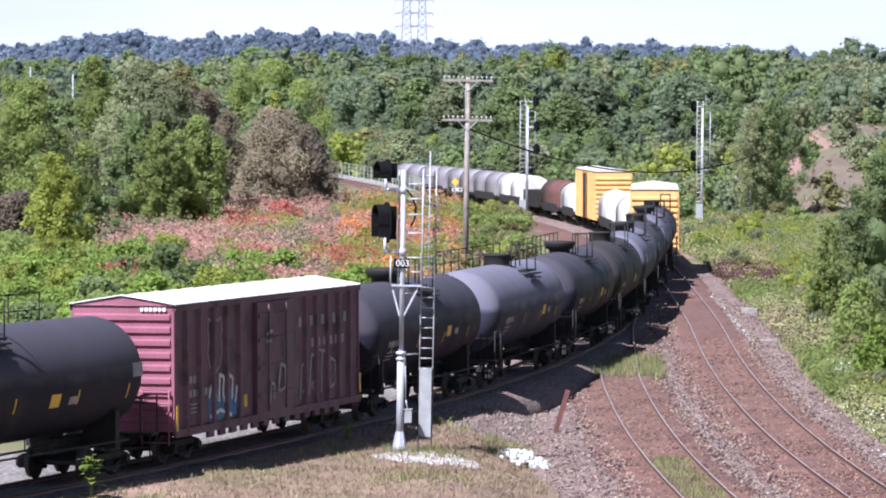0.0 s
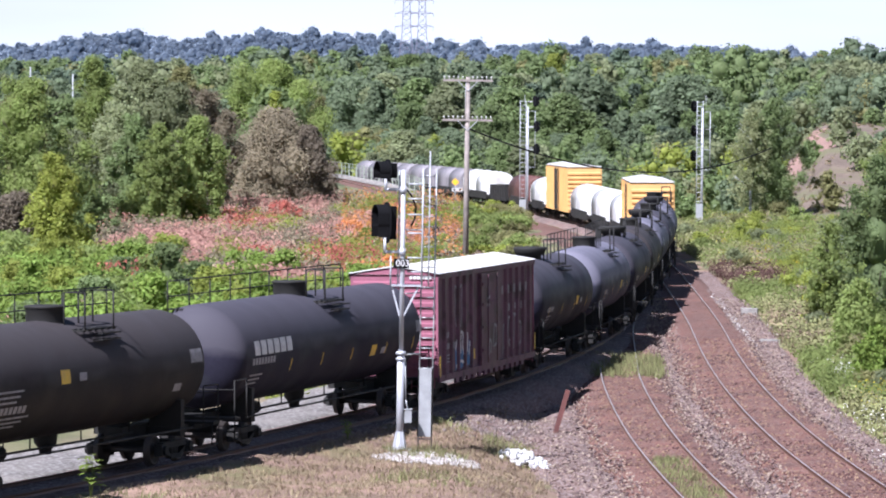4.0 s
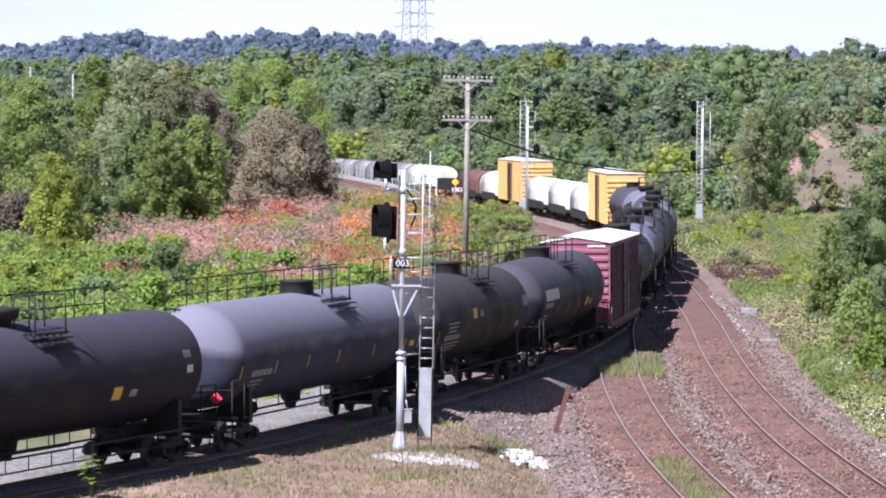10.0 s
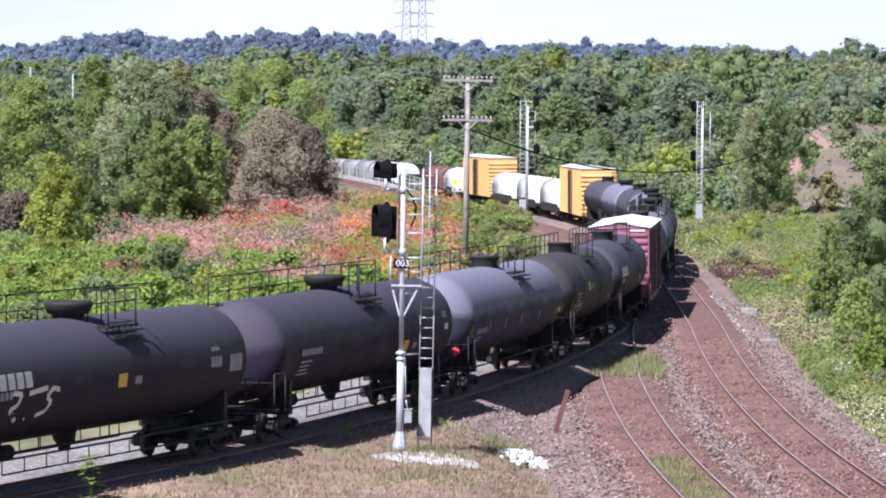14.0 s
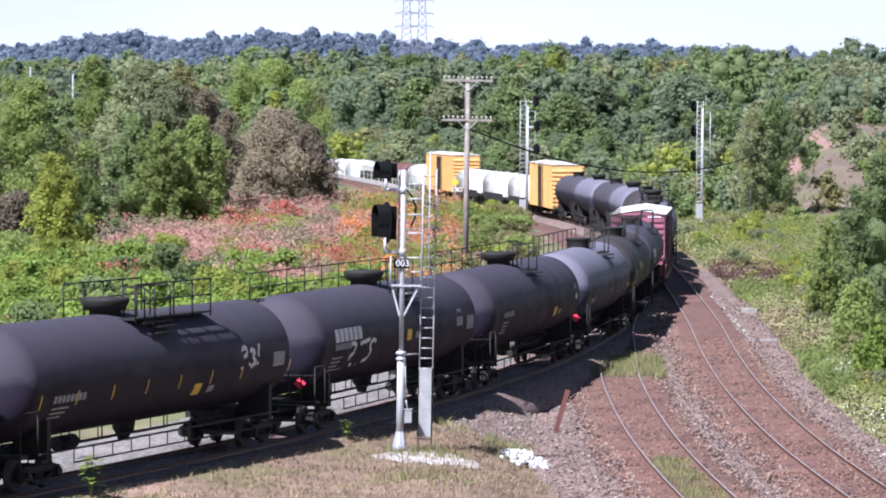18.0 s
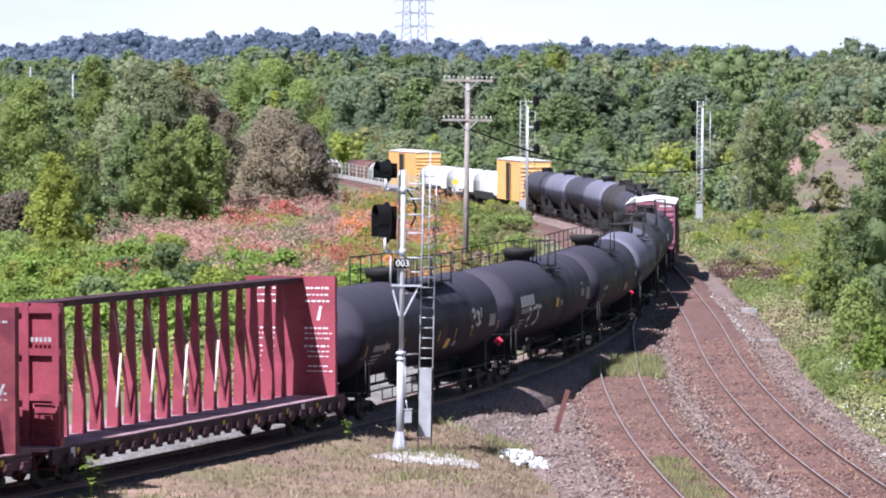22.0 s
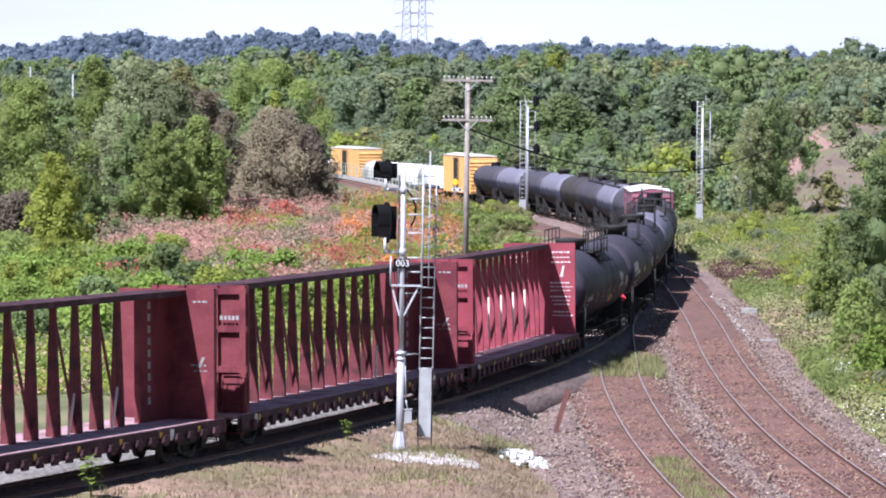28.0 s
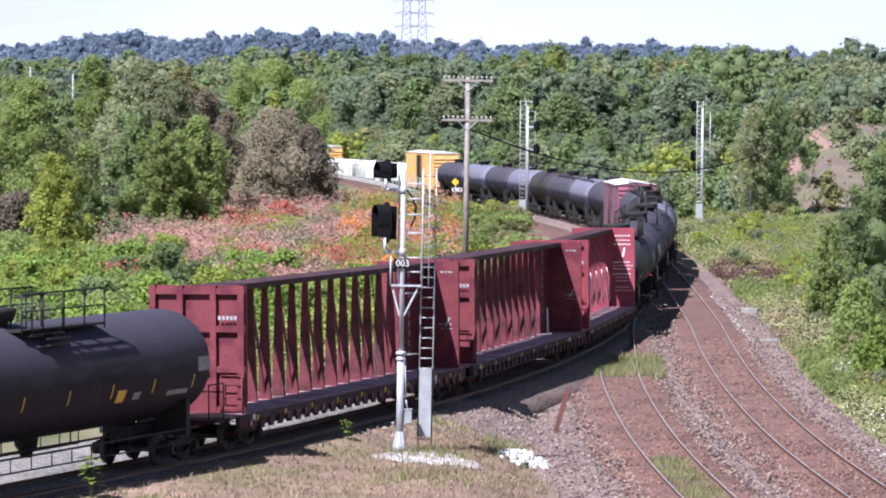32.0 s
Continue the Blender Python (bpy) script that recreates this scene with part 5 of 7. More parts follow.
def crown_arrays(rng, height, radius, n, leaf, low=0.25, lobes=9, core=0.6, flat=1.0, fine=1.0, wild=0.7, shape=0):
    """A crown of leaf sprays on boughs that bulge from an uneven outline, standing on z = 0. shape 0 is broad, 1 upright, 2 spreading."""
    base = height * low
    tall = height - base
    m = max(5, lobes)
    i = np.arange(m)
    t = np.clip((i + rng.uniform(0.1, 0.9, m)) / m, 0.02, 0.97) ** (0.85, 0.95, 0.70)[shape]
    ang = 2.399963 * i + rng.uniform(-0.6, 0.6, m)
    wave = 1 + 0.22 * np.sin(2 * ang + rng.uniform(0, 6.28)) + 0.16 * np.sin(3 * ang + 7 * t + rng.uniform(0, 6.28))
    girth = np.sin(math.pi * (0.16 + 0.84 * t) ** (0.80, 1.0, 1.25)[shape]) ** 0.65
    rs = radius * fine * rng.uniform(0.20, 0.42, m) * (0.65 + 0.5 * girth) * (30 / (m + 12)) ** 0.3
    span = np.maximum(radius * girth * wave - rs * 0.7, 0) * rng.uniform(0.55, 1.0, m)
    cs = np.stack([np.cos(ang) * span, np.sin(ang) * span, base + t * tall], 1)
    cs[:, 2] = np.clip(cs[:, 2], rs * 0.5, height - rs * 0.85)
    drop = np.stack([rng.normal(0, 0.1, m) * radius, rng.normal(0, 0.1, m) * radius, np.zeros(m)], 1)
    cs = cs + drop
    pick = rng.choice(m, n, p=rs ** 2 / (rs ** 2).sum())
    d = rng.normal(0, 1, (n, 3)) + np.array((0, 0, 0.35))
    d /= np.linalg.norm(d, axis=1)[:, None]
    reach = 1.05 - 0.50 * rng.uniform(0, 1, n) ** 2 + 0.55 * rng.uniform(0, 1, n) * (rng.uniform(0, 1, n) < 0.40)
    c = cs[pick] + d * (rs[pick] * reach)[:, None] * np.array((1, 1, 0.85 * flat))
    c[:, 2] = np.maximum(c[:, 2], leaf * 0.3)
    v, f = sprays(rng, c, d * 0.95 + np.array((0, -0.05, 0.25)), leaf, wild * 0.85)
    vs, fs, at = [v], [f], len(v)
    if core:
        for q, r in zip(cs, rs):
            k = CORE_V * (r * core * 0.95) * np.array((1, 1, 0.85 * flat)) * rng.uniform(0.8, 1.15, (len(CORE_V), 1)) + q
            k[:, 2] = np.maximum(k[:, 2], 0.02)
            vs.append(k)
            fs.append(CORE_F + at)
            at += len(k)
        for u in (0.30, 0.55, 0.75):
            g = math.sin(math.pi * (0.16 + 0.84 * u) ** (0.80, 1.0, 1.25)[shape]) ** 0.65
            k = CORE_V * np.array((radius * g * core * 0.62, radius * g * core * 0.62, tall * 0.17)) * rng.uniform(0.8, 1.1, (len(CORE_V), 1)) + np.array((0, 0, base + u * tall))
            vs.append(k)
            fs.append(CORE_F + at)
            at += len(k)
    return np.concatenate(vs), np.concatenate(fs)


def trunk_mesh(rng, height, low, radius, thick):
    bm = bmesh.new()
    p = Vector((0, 0, -0.2))
    top = height * 0.72
    r = thick
    for i in range(5):
        q = Vector((rng.normal(0, 0.10) * i * 0.5, rng.normal(0, 0.10) * i * 0.5, -0.2 + (top + 0.2) * (i + 1) / 5))
        rod(bm, p, q, r, 8, r * 0.78)
        p, r = q, r * 0.78
        if i >= 1:
            for _ in range(2):
                a = rng.uniform(0, 2 * math.pi)
                ln = radius * rng.uniform(0.5, 0.8)
                e = q + Vector((math.cos(a) * ln, math.sin(a) * ln, ln * rng.uniform(0.4, 0.9)))
                rod(bm, q, e, r * 0.55, 6, r * 0.2)
    return bm


def tree(x, y, height, radius, leaf_mat, n, leaf, seed, label, low=0.2, bark=None, core=0.62, lobes=62, name="tree", category="tree", fine=0.85, shape=0):
    rng = np.random.default_rng(seed)
    root = new(name)
    root.matrix_basis = pose(x, y, land_z(x, y) - 0.05, 0, 0, rng.uniform(0, 360))
    tagged(root, label, category)
    part("trunk", trunk_mesh(rng, height, low, radius, 0.03 + height * 0.014), bark or M["bark"], root)
    v, f = crown_arrays(rng, height, radius, int(n * 3.0 * min(1.35, (radius / 4.0) ** 1.6)), leaf * 0.62, low, lobes, core, 1.1, fine, 0.9, shape)
    c = new("crown", raw_mesh("crown", v, f, [leaf_mat]))
    c.parent = root
    return root


def shrub(x, y, height, radius, leaf_mat, n, leaf, seed, label, name="shrub", flat=0.9, core=0.55, lobes=11, category="shrub", fine=0.8):
    rng = np.random.default_rng(seed)
    v, f = crown_arrays(rng, height, radius, n, leaf, 0.0, lobes, core, flat, fine)
    ob = new(name, raw_mesh(name, v, f, [leaf_mat]))
    ob.matrix_basis = pose(x, y, land_z(x, y) - 0.05, 0, 0, rng.uniform(0, 360))
    return tagged(ob, label, category)


def grove(name, spots, mats, label, n, leaf_of, low=0.1, category="woods", core=0.6, lobes=7, fine=0.8, wild=0.7):
    """Far trees beyond counting, in one mesh: (x, y, height, radius, which material) each."""
    vs, fs, ids, at = [], [], [], 0
    rng = np.random.default_rng(len(spots))
    for x, y, h, r, k in spots:
        v, f = crown_arrays(rng, h, r, n, leaf_of(y), low, lobes, core, 1.0, fine, wild, int(rng.integers(0, 3)))
        v = v + np.array((x, y, land_z(x, y) - 0.3))
        vs.append(v), fs.append(f + at), ids.append(np.full(len(f), k))
        at += len(v)
    ob = new(name, raw_mesh(name, np.concatenate(vs), np.concatenate(fs), mats, np.concatenate(ids)))
    return tagged(ob, label, category, kind="stuff")


GREENS = [M["far_leaf"], M["leaf_dark"], M["wood_leaf"], M["leaf_grey"], M["leaf_light"], M["leaf_deep"], M["leaf_olive"]]
NAMES = ("mid-green", "dark green", "fresh green", "greyish green", "yellowish green", "deep bluish green", "olive brown")
rng = np.random.default_rng(11)
# a few crowns and trunks, shared by the woodland trees
CROWNS, TRUNKS = [], []
for i in range(9):
    rc = np.random.default_rng(700 + i)
    v, f = crown_arrays(rc, 10.0, (3.6, 2.6, 4.4, 4.6, 2.4, 4.2, 3.8, 2.9, 4.4)[i], 6600, 0.37, 0.0, 46, 0.50, 1.0, 0.95, 0.8, i % 3)
    CROWNS.append(raw_mesh("crown", v, f, [M["leaf"]]))
    t = part("trunk", trunk_mesh(rc, 10.0, 0.1, 3.0, 0.16), M["bark"])
    TRUNKS.append(t.data)
    bpy.data.objects.remove(t)


def wood_tree(x, y, h, wide, k):
    """A woodland tree on one of the shared crowns."""
    i = rng.integers(0, 9)
    root = new("tree")
    root.matrix_basis = pose(x, y, land_z(x, y) - 0.2, 0, 0, rng.uniform(0, 360)) @ Matrix.Diagonal((h * wide / 10, h * wide / 10, h / 10, 1))
    tagged(root, NAMES[k] + " deciduous tree in the woods", "tree", "woodland trees")
    t, c = new("trunk", TRUNKS[i]), new("crown", CROWNS[i])
    for o in (t, c):
        o.parent = root
    c.material_slots[0].link = "OBJECT"
    c.material_slots[0].material = GREENS[k]


# stands of one kind of tree, each with its share of the seven greens
STANDS = ((0.52, 0.08, 0.30, 0.06, 0.02, 0.02, 0.00), (0.30, 0.40, 0.06, 0.02, 0.00, 0.22, 0.00), (0.30, 0.06, 0.14, 0.38, 0.02, 0.00, 0.10), (0.26, 0.04, 0.50, 0.10, 0.06, 0.00, 0.04), (0.45, 0.30, 0.10, 0.05, 0.02, 0.08, 0.00))


def stand_at(x, y):
    u = math.sin(x * 0.031 + 1.7 * math.sin(y * 0.006)) + math.sin(y * 0.011 + x * 0.013 + 1.0)
    return STANDS[int(np.clip((u + 2) / 4 * 5, 0, 4))]


def before_line(x, y):
    """Whether a tree would stand between the open curve and the far line of the train."""
    b = x / y
    return -0.034 < b < 0.03 and y < np.interp(-b, -LX[560:780] / LY[560:780], LY[560:780]) + 9


woods, singles = [], 0
dist = 500.0
while dist < 1800:
    half = 0.128 * dist
    x = -half + rng.uniform(0, 5)
    while x < half:
        h = rng.uniform(6.5, 12.5) * (0.72 if dist < 620 else 1.0) * (1.25 if rng.uniform() < 0.12 else 1.0) * (1 + 0.25 * math.sin(x * 0.05 + dist * 0.02))
        r = h * rng.uniform(0.30, 0.50)
        y = dist + rng.uniform(-14, 14) * dist / 600
        k = int(rng.choice(7, p=stand_at(x, y)))
        k = 2 if k == 4 and dist < 900 else k
        if not (dist < 600 and x < -0.03 * dist) and not before_line(x, y):
            if singles < 270:
                wood_tree(x, y, h, rng.uniform(0.85, 1.3), k)
                singles += 1
            else:
                woods.append((x, y, h, r, k))
        x += r * rng.uniform(1.0, 1.7)
    dist *= 1.05
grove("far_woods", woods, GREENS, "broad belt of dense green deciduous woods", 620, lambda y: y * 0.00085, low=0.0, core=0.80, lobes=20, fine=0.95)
# two dark crowns that stand above the woods, and old trees along the skyline
for x, y, h, w, k in ((-80, 900, 15.5, 1.35, 5), (-72, 930, 14.0, 1.3, 5), (-87, 880, 12.5, 1.2, 5), (-49, 1000, 17.0, 1.1, 2), (-57, 1010, 12.5, 1.2, 0), (-43, 1050, 14.0, 1.0, 5), (-18, 1150, 14.5, 1.3, 1), (-10, 1180, 15.0, 1.1, 1), (10, 900, 12.0, 1.5, 5), (16, 960, 12.0, 1.2, 1),
                      (90, 1300, 15.0, 1.0, 5), (103, 1330, 16.0, 0.8, 5), (116, 1340, 13.0, 1.0, 1), (42, 1250, 14.0, 1.1, 5), (34, 1220, 15.0, 0.9, 4), (66, 1250, 12.0, 1.3, 2), (133, 1400, 12.0, 1.2, 0), (125, 1150, 13.0, 1.6, 5)):
    wood_tree(x, y, h, w, k)
hill_trees = []
for dist in np.arange(2500, 3300, 72.0):
    half = 0.125 * dist
    x = -half
    while x < half:
        h = rng.uniform(8, 15) * (1.3 if rng.uniform() < 0.1 else 1.0)
        r = h * rng.uniform(0.48, 0.72)
        hill_trees.append((x, dist + rng.uniform(-36, 36), h, r, 0))
        x += r * rng.uniform(0.9, 1.6)
grove("hill_woods", hill_trees, [M["haze_blue"]], "hazy wooded ridge along the horizon", 140, lambda y: y * 0.00072, low=0.0, lobes=9, core=0.95, fine=1.0, wild=0.25)

# trees beyond the near line of the train
k = 0
MAPLE, WILLOW, BUSHY = "full green maple beside the track", "thin greyish green willow beyond the track", "bushy green tree beside the sumac"
for x, y, h, r, m, lab, shape in (
        (-30.5, 285, 12.6, 4.4, "leaf", MAPLE, 0), (-33.5, 272, 10.8, 3.4, "leaf_dark", MAPLE, 0), (-25.6, 258, 7.6, 2.3, "leaf_bright", "yellowish green young tree among tall weeds", 0),
        (-32.7, 368, 14.9, 3.2, "leaf", "tall pale green tree beyond the track", 0), (-28.6, 372, 14.6, 4.0, "leaf_grey", WILLOW, 0), (-25.0, 372, 14.0, 3.2, "leaf_olive", "tall olive tree beyond the track", 1),
        (-28.2, 342, 12.4, 3.3, "leaf_grey", WILLOW, 1), (-23.8, 345, 12.8, 3.2, "leaf_grey", WILLOW, 1), (-18.7, 418, 14.6, 5.4, "leaf", "broad green maple beyond the drying tree", 2), (-21.8, 425, 13.6, 4.2, "leaf_dark", "broad dark green maple beyond the track", 0),
        (-17.2, 398, 11.4, 2.1, "leaf_light", "light green young tree beyond the drying tree", 0), (-22.4, 362, 12.0, 3.6, "leaf_dry", "greyish half-bare tree behind the bushes", 1),
        (-26.2, 330, 10.2, 2.4, "leaf_dark", BUSHY, 1), (-23.6, 326, 9.4, 2.3, "leaf", BUSHY, 1), (-20.8, 330, 9.9, 2.7, "leaf", BUSHY, 1), (-29.4, 312, 8.8, 2.3, "leaf_grey", BUSHY, 1),
        (-29.2, 268, 4.8, 2.2, "leaf_plum", "plum-brown bush beside the tall weeds", 0), (-31.0, 262, 5.2, 2.2, "leaf_plum", "plum-brown bush beside the tall weeds", 0), (-27.6, 300, 5.8, 2.0, "leaf_dark", BUSHY, 0),
        (-36.5, 330, 11.6, 4.2, "leaf_olive", "olive green tree far beyond the track", 0), (-41.5, 350, 12.6, 4.4, "leaf", "tall green tree far beyond the track", 0)):
    tree(x, y, h, r, M[m], 9000, 0.25 if y < 290 else 0.30, 100 + k, lab, low=0.0, shape=shape)
    k += 1
tree(-16.4, 385, 9.6, 5.3, M["leaf_dry"], 12000, 0.28, 200, "wide greyish brown drying tree beside the sumac", low=0.0)
tree(-13.2, 382, 8.2, 3.1, M["leaf_plum"], 7000, 0.28, 201, "plum-brown drying tree beside the sumac", low=0.0)
# young trees behind, down to the far line of the train
for dist in np.arange(412, 510, 13.0):
    x = -0.125 * dist
    while x < -0.036 * dist - 2:
        wood_tree(x, dist + rng.uniform(-5, 5), rng.uniform(7.0, 12.0), rng.uniform(0.85, 1.2), int(rng.choice(7, p=(0.35, 0.14, 0.28, 0.18, 0.00, 0.02, 0.03))))
        x += rng.uniform(3.8, 6.8)
low_belt = []
for dist in np.arange(492, 620, 16.0):
    x = -0.035 * dist
    while x < 0.13 * dist:
        h = rng.uniform(3.5, 7.5)
        spot = (x, dist + rng.uniform(-6, 6), h, h * rng.uniform(0.32, 0.55), rng.choice(7, p=(0.26, 0.10, 0.34, 0.16, 0.08, 0.02, 0.04)))
        if not before_line(spot[0], spot[1]):
            low_belt.append(spot)
        x += rng.uniform(3.0, 6.0)
grove("thicket", low_belt, GREENS, "young green thicket beyond the far curve", 620, lambda y: 0.44, low=0.0, lobes=13, fine=0.95)
bank_belt = []
for dist in np.arange(372, 500, 13.0):
    x = 0.040 * dist
    while x < 0.128 * dist:
        b = x / dist
        if not (0.0870 < b < 0.112 and dist < 452 and rng.uniform() < 0.80):
            h = rng.uniform(2.2, 4.6) + (2.5 if dist > 460 else 0)
            bank_belt.append((x, dist + rng.uniform(-5, 5), h, h * rng.uniform(0.40, 0.60), rng.choice(7, p=(0.22, 0.08, 0.30, 0.18, 0.14, 0.02, 0.06))))
        x += rng.uniform(2.5, 5.0)
grove("bank_thicket", bank_belt, GREENS, "young green bushes on the rising bank", 620, lambda y: 0.34, low=0.0, lobes=13, fine=0.95)

# trees on the right bank
tree(30.9, 366, 11.2, 2.9, M["leaf_dark"], 9000, 0.27, 210, "tall poplar with dark green foliage", low=0.0, shape=1)
tree(28.6, 364, 10.4, 2.4, M["leaf_silver"], 4200, 0.26, 211, "thin silvery poplar with pale bare stems", low=0.10, bark=M["galv"], core=0.30, shape=1)
for x, y, h, r, m, shape in ((19.8, 178, 8.6, 2.1, "leaf_dark", 1), (18.0, 168, 3.6, 1.5, "leaf", 0), (22.8, 198, 8.8, 2.6, "leaf", 0), (19.0, 190, 5.2, 1.4, "leaf", 0), (17.6, 158, 2.4, 1.3, "fern", 0)):
    tree(x, y, h, r, M[m], 9000, 0.17, 220 + int(y), "dense green tree on the grassy bank", low=0.0, shape=shape)

# undergrowth between the two lines of the train
rng = np.random.default_rng(21)
for i in range(70):
    y = rng.uniform(165, 238)
    x = -0.126 * y + rng.uniform(0, 1) * 0.106 * y
    m, lab = (("fern", "bright green young sumac bush"), ("leaf", "green shrub among tall weeds"), ("leaf_light", "yellowish green shrub among weeds"), ("leaf_dark", "dark green shrub among weeds"))[rng.choice(4, p=(0.5, 0.2, 0.2, 0.1))]
    shrub(x, y, rng.uniform(1.3, 2.6), rng.uniform(1.5, 2.5), M[m], 1700, 0.17, 300 + i, lab)
for i in range(26):
    y = rng.uniform(230, 258)
    shrub(y * rng.uniform(-0.128, -0.066), y, rng.uniform(1.4, 3.0), rng.uniform(1.6, 2.6), M[("leaf", "fern", "leaf_light")[i % 3]], 1900, 0.16, 900 + i, "green shrub among tall weeds")
shrub(-13.8, 196, 3.9, 2.0, M["leaf_dark"], 1800, 0.18, 390, "dark green rounded shrub above the weeds")
for i in range(84):
    y = rng.uniform(226, 392)
    u = rng.uniform(0, 1)
    x = y * (-0.084 + u * 0.078)
    c = "sumac_pink" if u < 0.80 else ("sumac_orange" if rng.uniform() < 0.35 else "sumac_pink")
    if rng.uniform() < 0.12:
        c = "sumac_red"
    if rng.uniform() < 0.12:
        c = "leaf_dry"
    if rng.uniform() < 0.14:
        c = "leaf_light"
    shrub(x, y, rng.uniform(0.8, 1.7), rng.uniform(1.5, 2.7), M[c], 2300, 0.135, 400 + i, "autumn sumac thicket in " + {"sumac_pink": "faded pink", "sumac_orange": "bright orange", "sumac_red": "deep red", "fern": "fresh green", "leaf_light": "yellow green", "leaf_dry": "dull brown"}[c], name="sumac")
for i in range(64):
    y = rng.uniform(232, 405)
    x = y * rng.uniform(-0.004, 0.021)
    shrub(x, y, rng.uniform(0.8, 1.8), rng.uniform(1.1, 2.2), M[("leaf_light", "leaf_olive", "leaf", "straw")[rng.choice(4, p=(0.26, 0.40, 0.20, 0.14))]], 1200, 0.18, 500 + i, "low olive and yellow-green shrub on the embankment")

for i, (x, y, h, m, lab) in enumerate(((-6.9, 306, 1.9, "sumac_orange", "bright orange sumac bush"), (-6.2, 300, 1.6, "sumac_orange", "bright orange sumac bush"), (-7.6, 312, 1.8, "sumac_orange", "bright orange sumac bush"), (-5.2, 318, 1.5, "sumac_orange", "bright orange sumac bush"), (-6.0, 322, 1.4, "goldenrod", "yellow-orange sumac bush among dry weeds"),
                                       (-5.6, 290, 1.9, "leaf_light", "yellow-green bush beside the orange sumac"), (-4.6, 296, 1.7, "leaf_light", "yellow-green bush beside the orange sumac"), (-14.2, 348, 2.4, "sumac_red", "bright red sumac bush before the trees"), (-13.0, 346, 1.8, "sumac_red", "bright red sumac bush before the trees"))):
    shrub(x, y, h, h * 0.75, M[m], 1500, 0.15, 860 + i, lab, name="sumac" if "sumac" in m else "shrub")


def weeds(name, region, count, mats, weights, label, n, leaf, hi, seed):
    """Low growth beyond counting: small clumps of sprays scattered by region(rng) -> x, y."""
    rg = np.random.default_rng(seed)
    vs, fs, ids, at = [], [], [], 0
    for _ in range(count):
        x, y = region(rg)
        h = rg.uniform(*hi)
        w = h * rg.uniform(0.6, 1.3)
        k = rg.choice(len(mats), p=weights)
        c = rg.normal(0, 0.5, (n, 3)) * (w, w, 0)
        c[:, 2] = rg.uniform(0.05, 1, n) * h * np.exp(-(c[:, 0] ** 2 + c[:, 1] ** 2) / (w * w))
        v, f = sprays(rg, c + (x, y, land_z(x, y)), np.array((0, -0.3, 0.4)) + np.zeros((n, 3)), leaf)
        vs.append(v), fs.append(f + at), ids.append(np.full(len(f), k))
        at += len(v)
    ob = new(name, raw_mesh(name, np.concatenate(vs), np.concatenate(fs), mats, np.concatenate(ids)))
    return tagged(ob, label, "weeds", kind="stuff")


def stalks(name, spots, hi, wide, mats, label, blades, seed, leafs=0, leaf=0.10, stem=0):
    """Upright stalks beyond counting, (x, y, which material) each, with a few leaves up the stem."""
    rg = np.random.default_rng(seed)
    xs, ys, ks = np.array([p[0] for p in spots]), np.array([p[1] for p in spots]), np.array([p[2] for p in spots])
    zs = land(xs, ys)
    tall = rg.uniform(hi[0], hi[1], len(xs))
    n = len(xs) * blades
    bx, by = np.repeat(xs, blades) + rg.normal(0, 0.22, n), np.repeat(ys, blades) + rg.normal(0, 0.30, n)
    bz, h = np.repeat(zs, blades) - 0.03, np.repeat(tall, blades) * rg.uniform(0.55, 1.1, n)
    a, w = rg.uniform(0, 6.28, n), wide * rg.uniform(0.6, 1.4, n)
    lean = rg.normal(0, 0.16, (n, 2)) * h[:, None]
    v = np.zeros((n, 3, 3))
    v[:, 0] = np.stack([bx - np.cos(a) * w, by - np.sin(a) * w, bz], 1)
    v[:, 1] = np.stack([bx + np.cos(a) * w, by + np.sin(a) * w, bz], 1)
    v[:, 2] = np.stack([bx + lean[:, 0], by + lean[:, 1], bz + h], 1)
    v = v.reshape(-1, 3)
    f = np.arange(n * 3).reshape(n, 3)
    ids = np.repeat(np.where((ks == 4) | (ks == 5), stem, ks) if stem else ks, blades)
    if leafs:
        m = len(xs) * leafs
        up = rg.uniform(0.45, 1.05, m)
        c = np.stack([np.repeat(xs, leafs) + rg.normal(0, 0.24, m), np.repeat(ys, leafs) + rg.normal(0, 0.30, m), np.repeat(zs, leafs) + np.repeat(tall, leafs) * up], 1)
        v2, f2 = sprays(rg, c, np.array((0, -0.25, 0.6)) + np.zeros((m, 3)), leaf, 0.5)
        f = np.concatenate([f, f2 + len(v)])
        v, ids = np.concatenate([v, v2]), np.concatenate([ids, np.repeat(ks, leafs)])
    ob = new(name, raw_mesh(name, v, f, mats, ids))
    return tagged(ob, label, "weeds", kind="stuff")


BANK = [M["leaf_light"], M["leaf"], M["leaf_grey"], M["straw"], M["goldenrod"], M["lace"], M["dock"], M["grass"]]


def bank_kind(rg, x, y):
    """Which growth stands at a place on the bank: weeds keep to drifts of their own."""
    off = x - np.interp(y, T2Y, T2X)
    drift = math.sin(x * 0.42 + y * 0.07) + math.sin(x * 0.17 - y * 0.11 + 1.0) + 0.6 * math.sin(x * 1.3 + y * 0.31) + rg.normal(0, 0.22)
    if 238 < y < 268 and 3.2 < off < 7.0 + rg.normal(0, 0.5):
        return 6 if rg.uniform() < 0.8 else 3
    if off < 4.6 + 0.008 * y + rg.normal(0, 0.5):
        return 3 if drift > 1.1 and rg.uniform() < 0.5 else (7 if drift > -0.7 else 1)
    if rg.uniform() < 0.06:
        return int(rg.choice((4, 3, 0)))
    return 0 if drift > 0.75 else (1 if drift > -0.3 else (7 if drift > -0.9 else (0 if drift > -1.3 else (2 if drift > -1.8 else 3))))


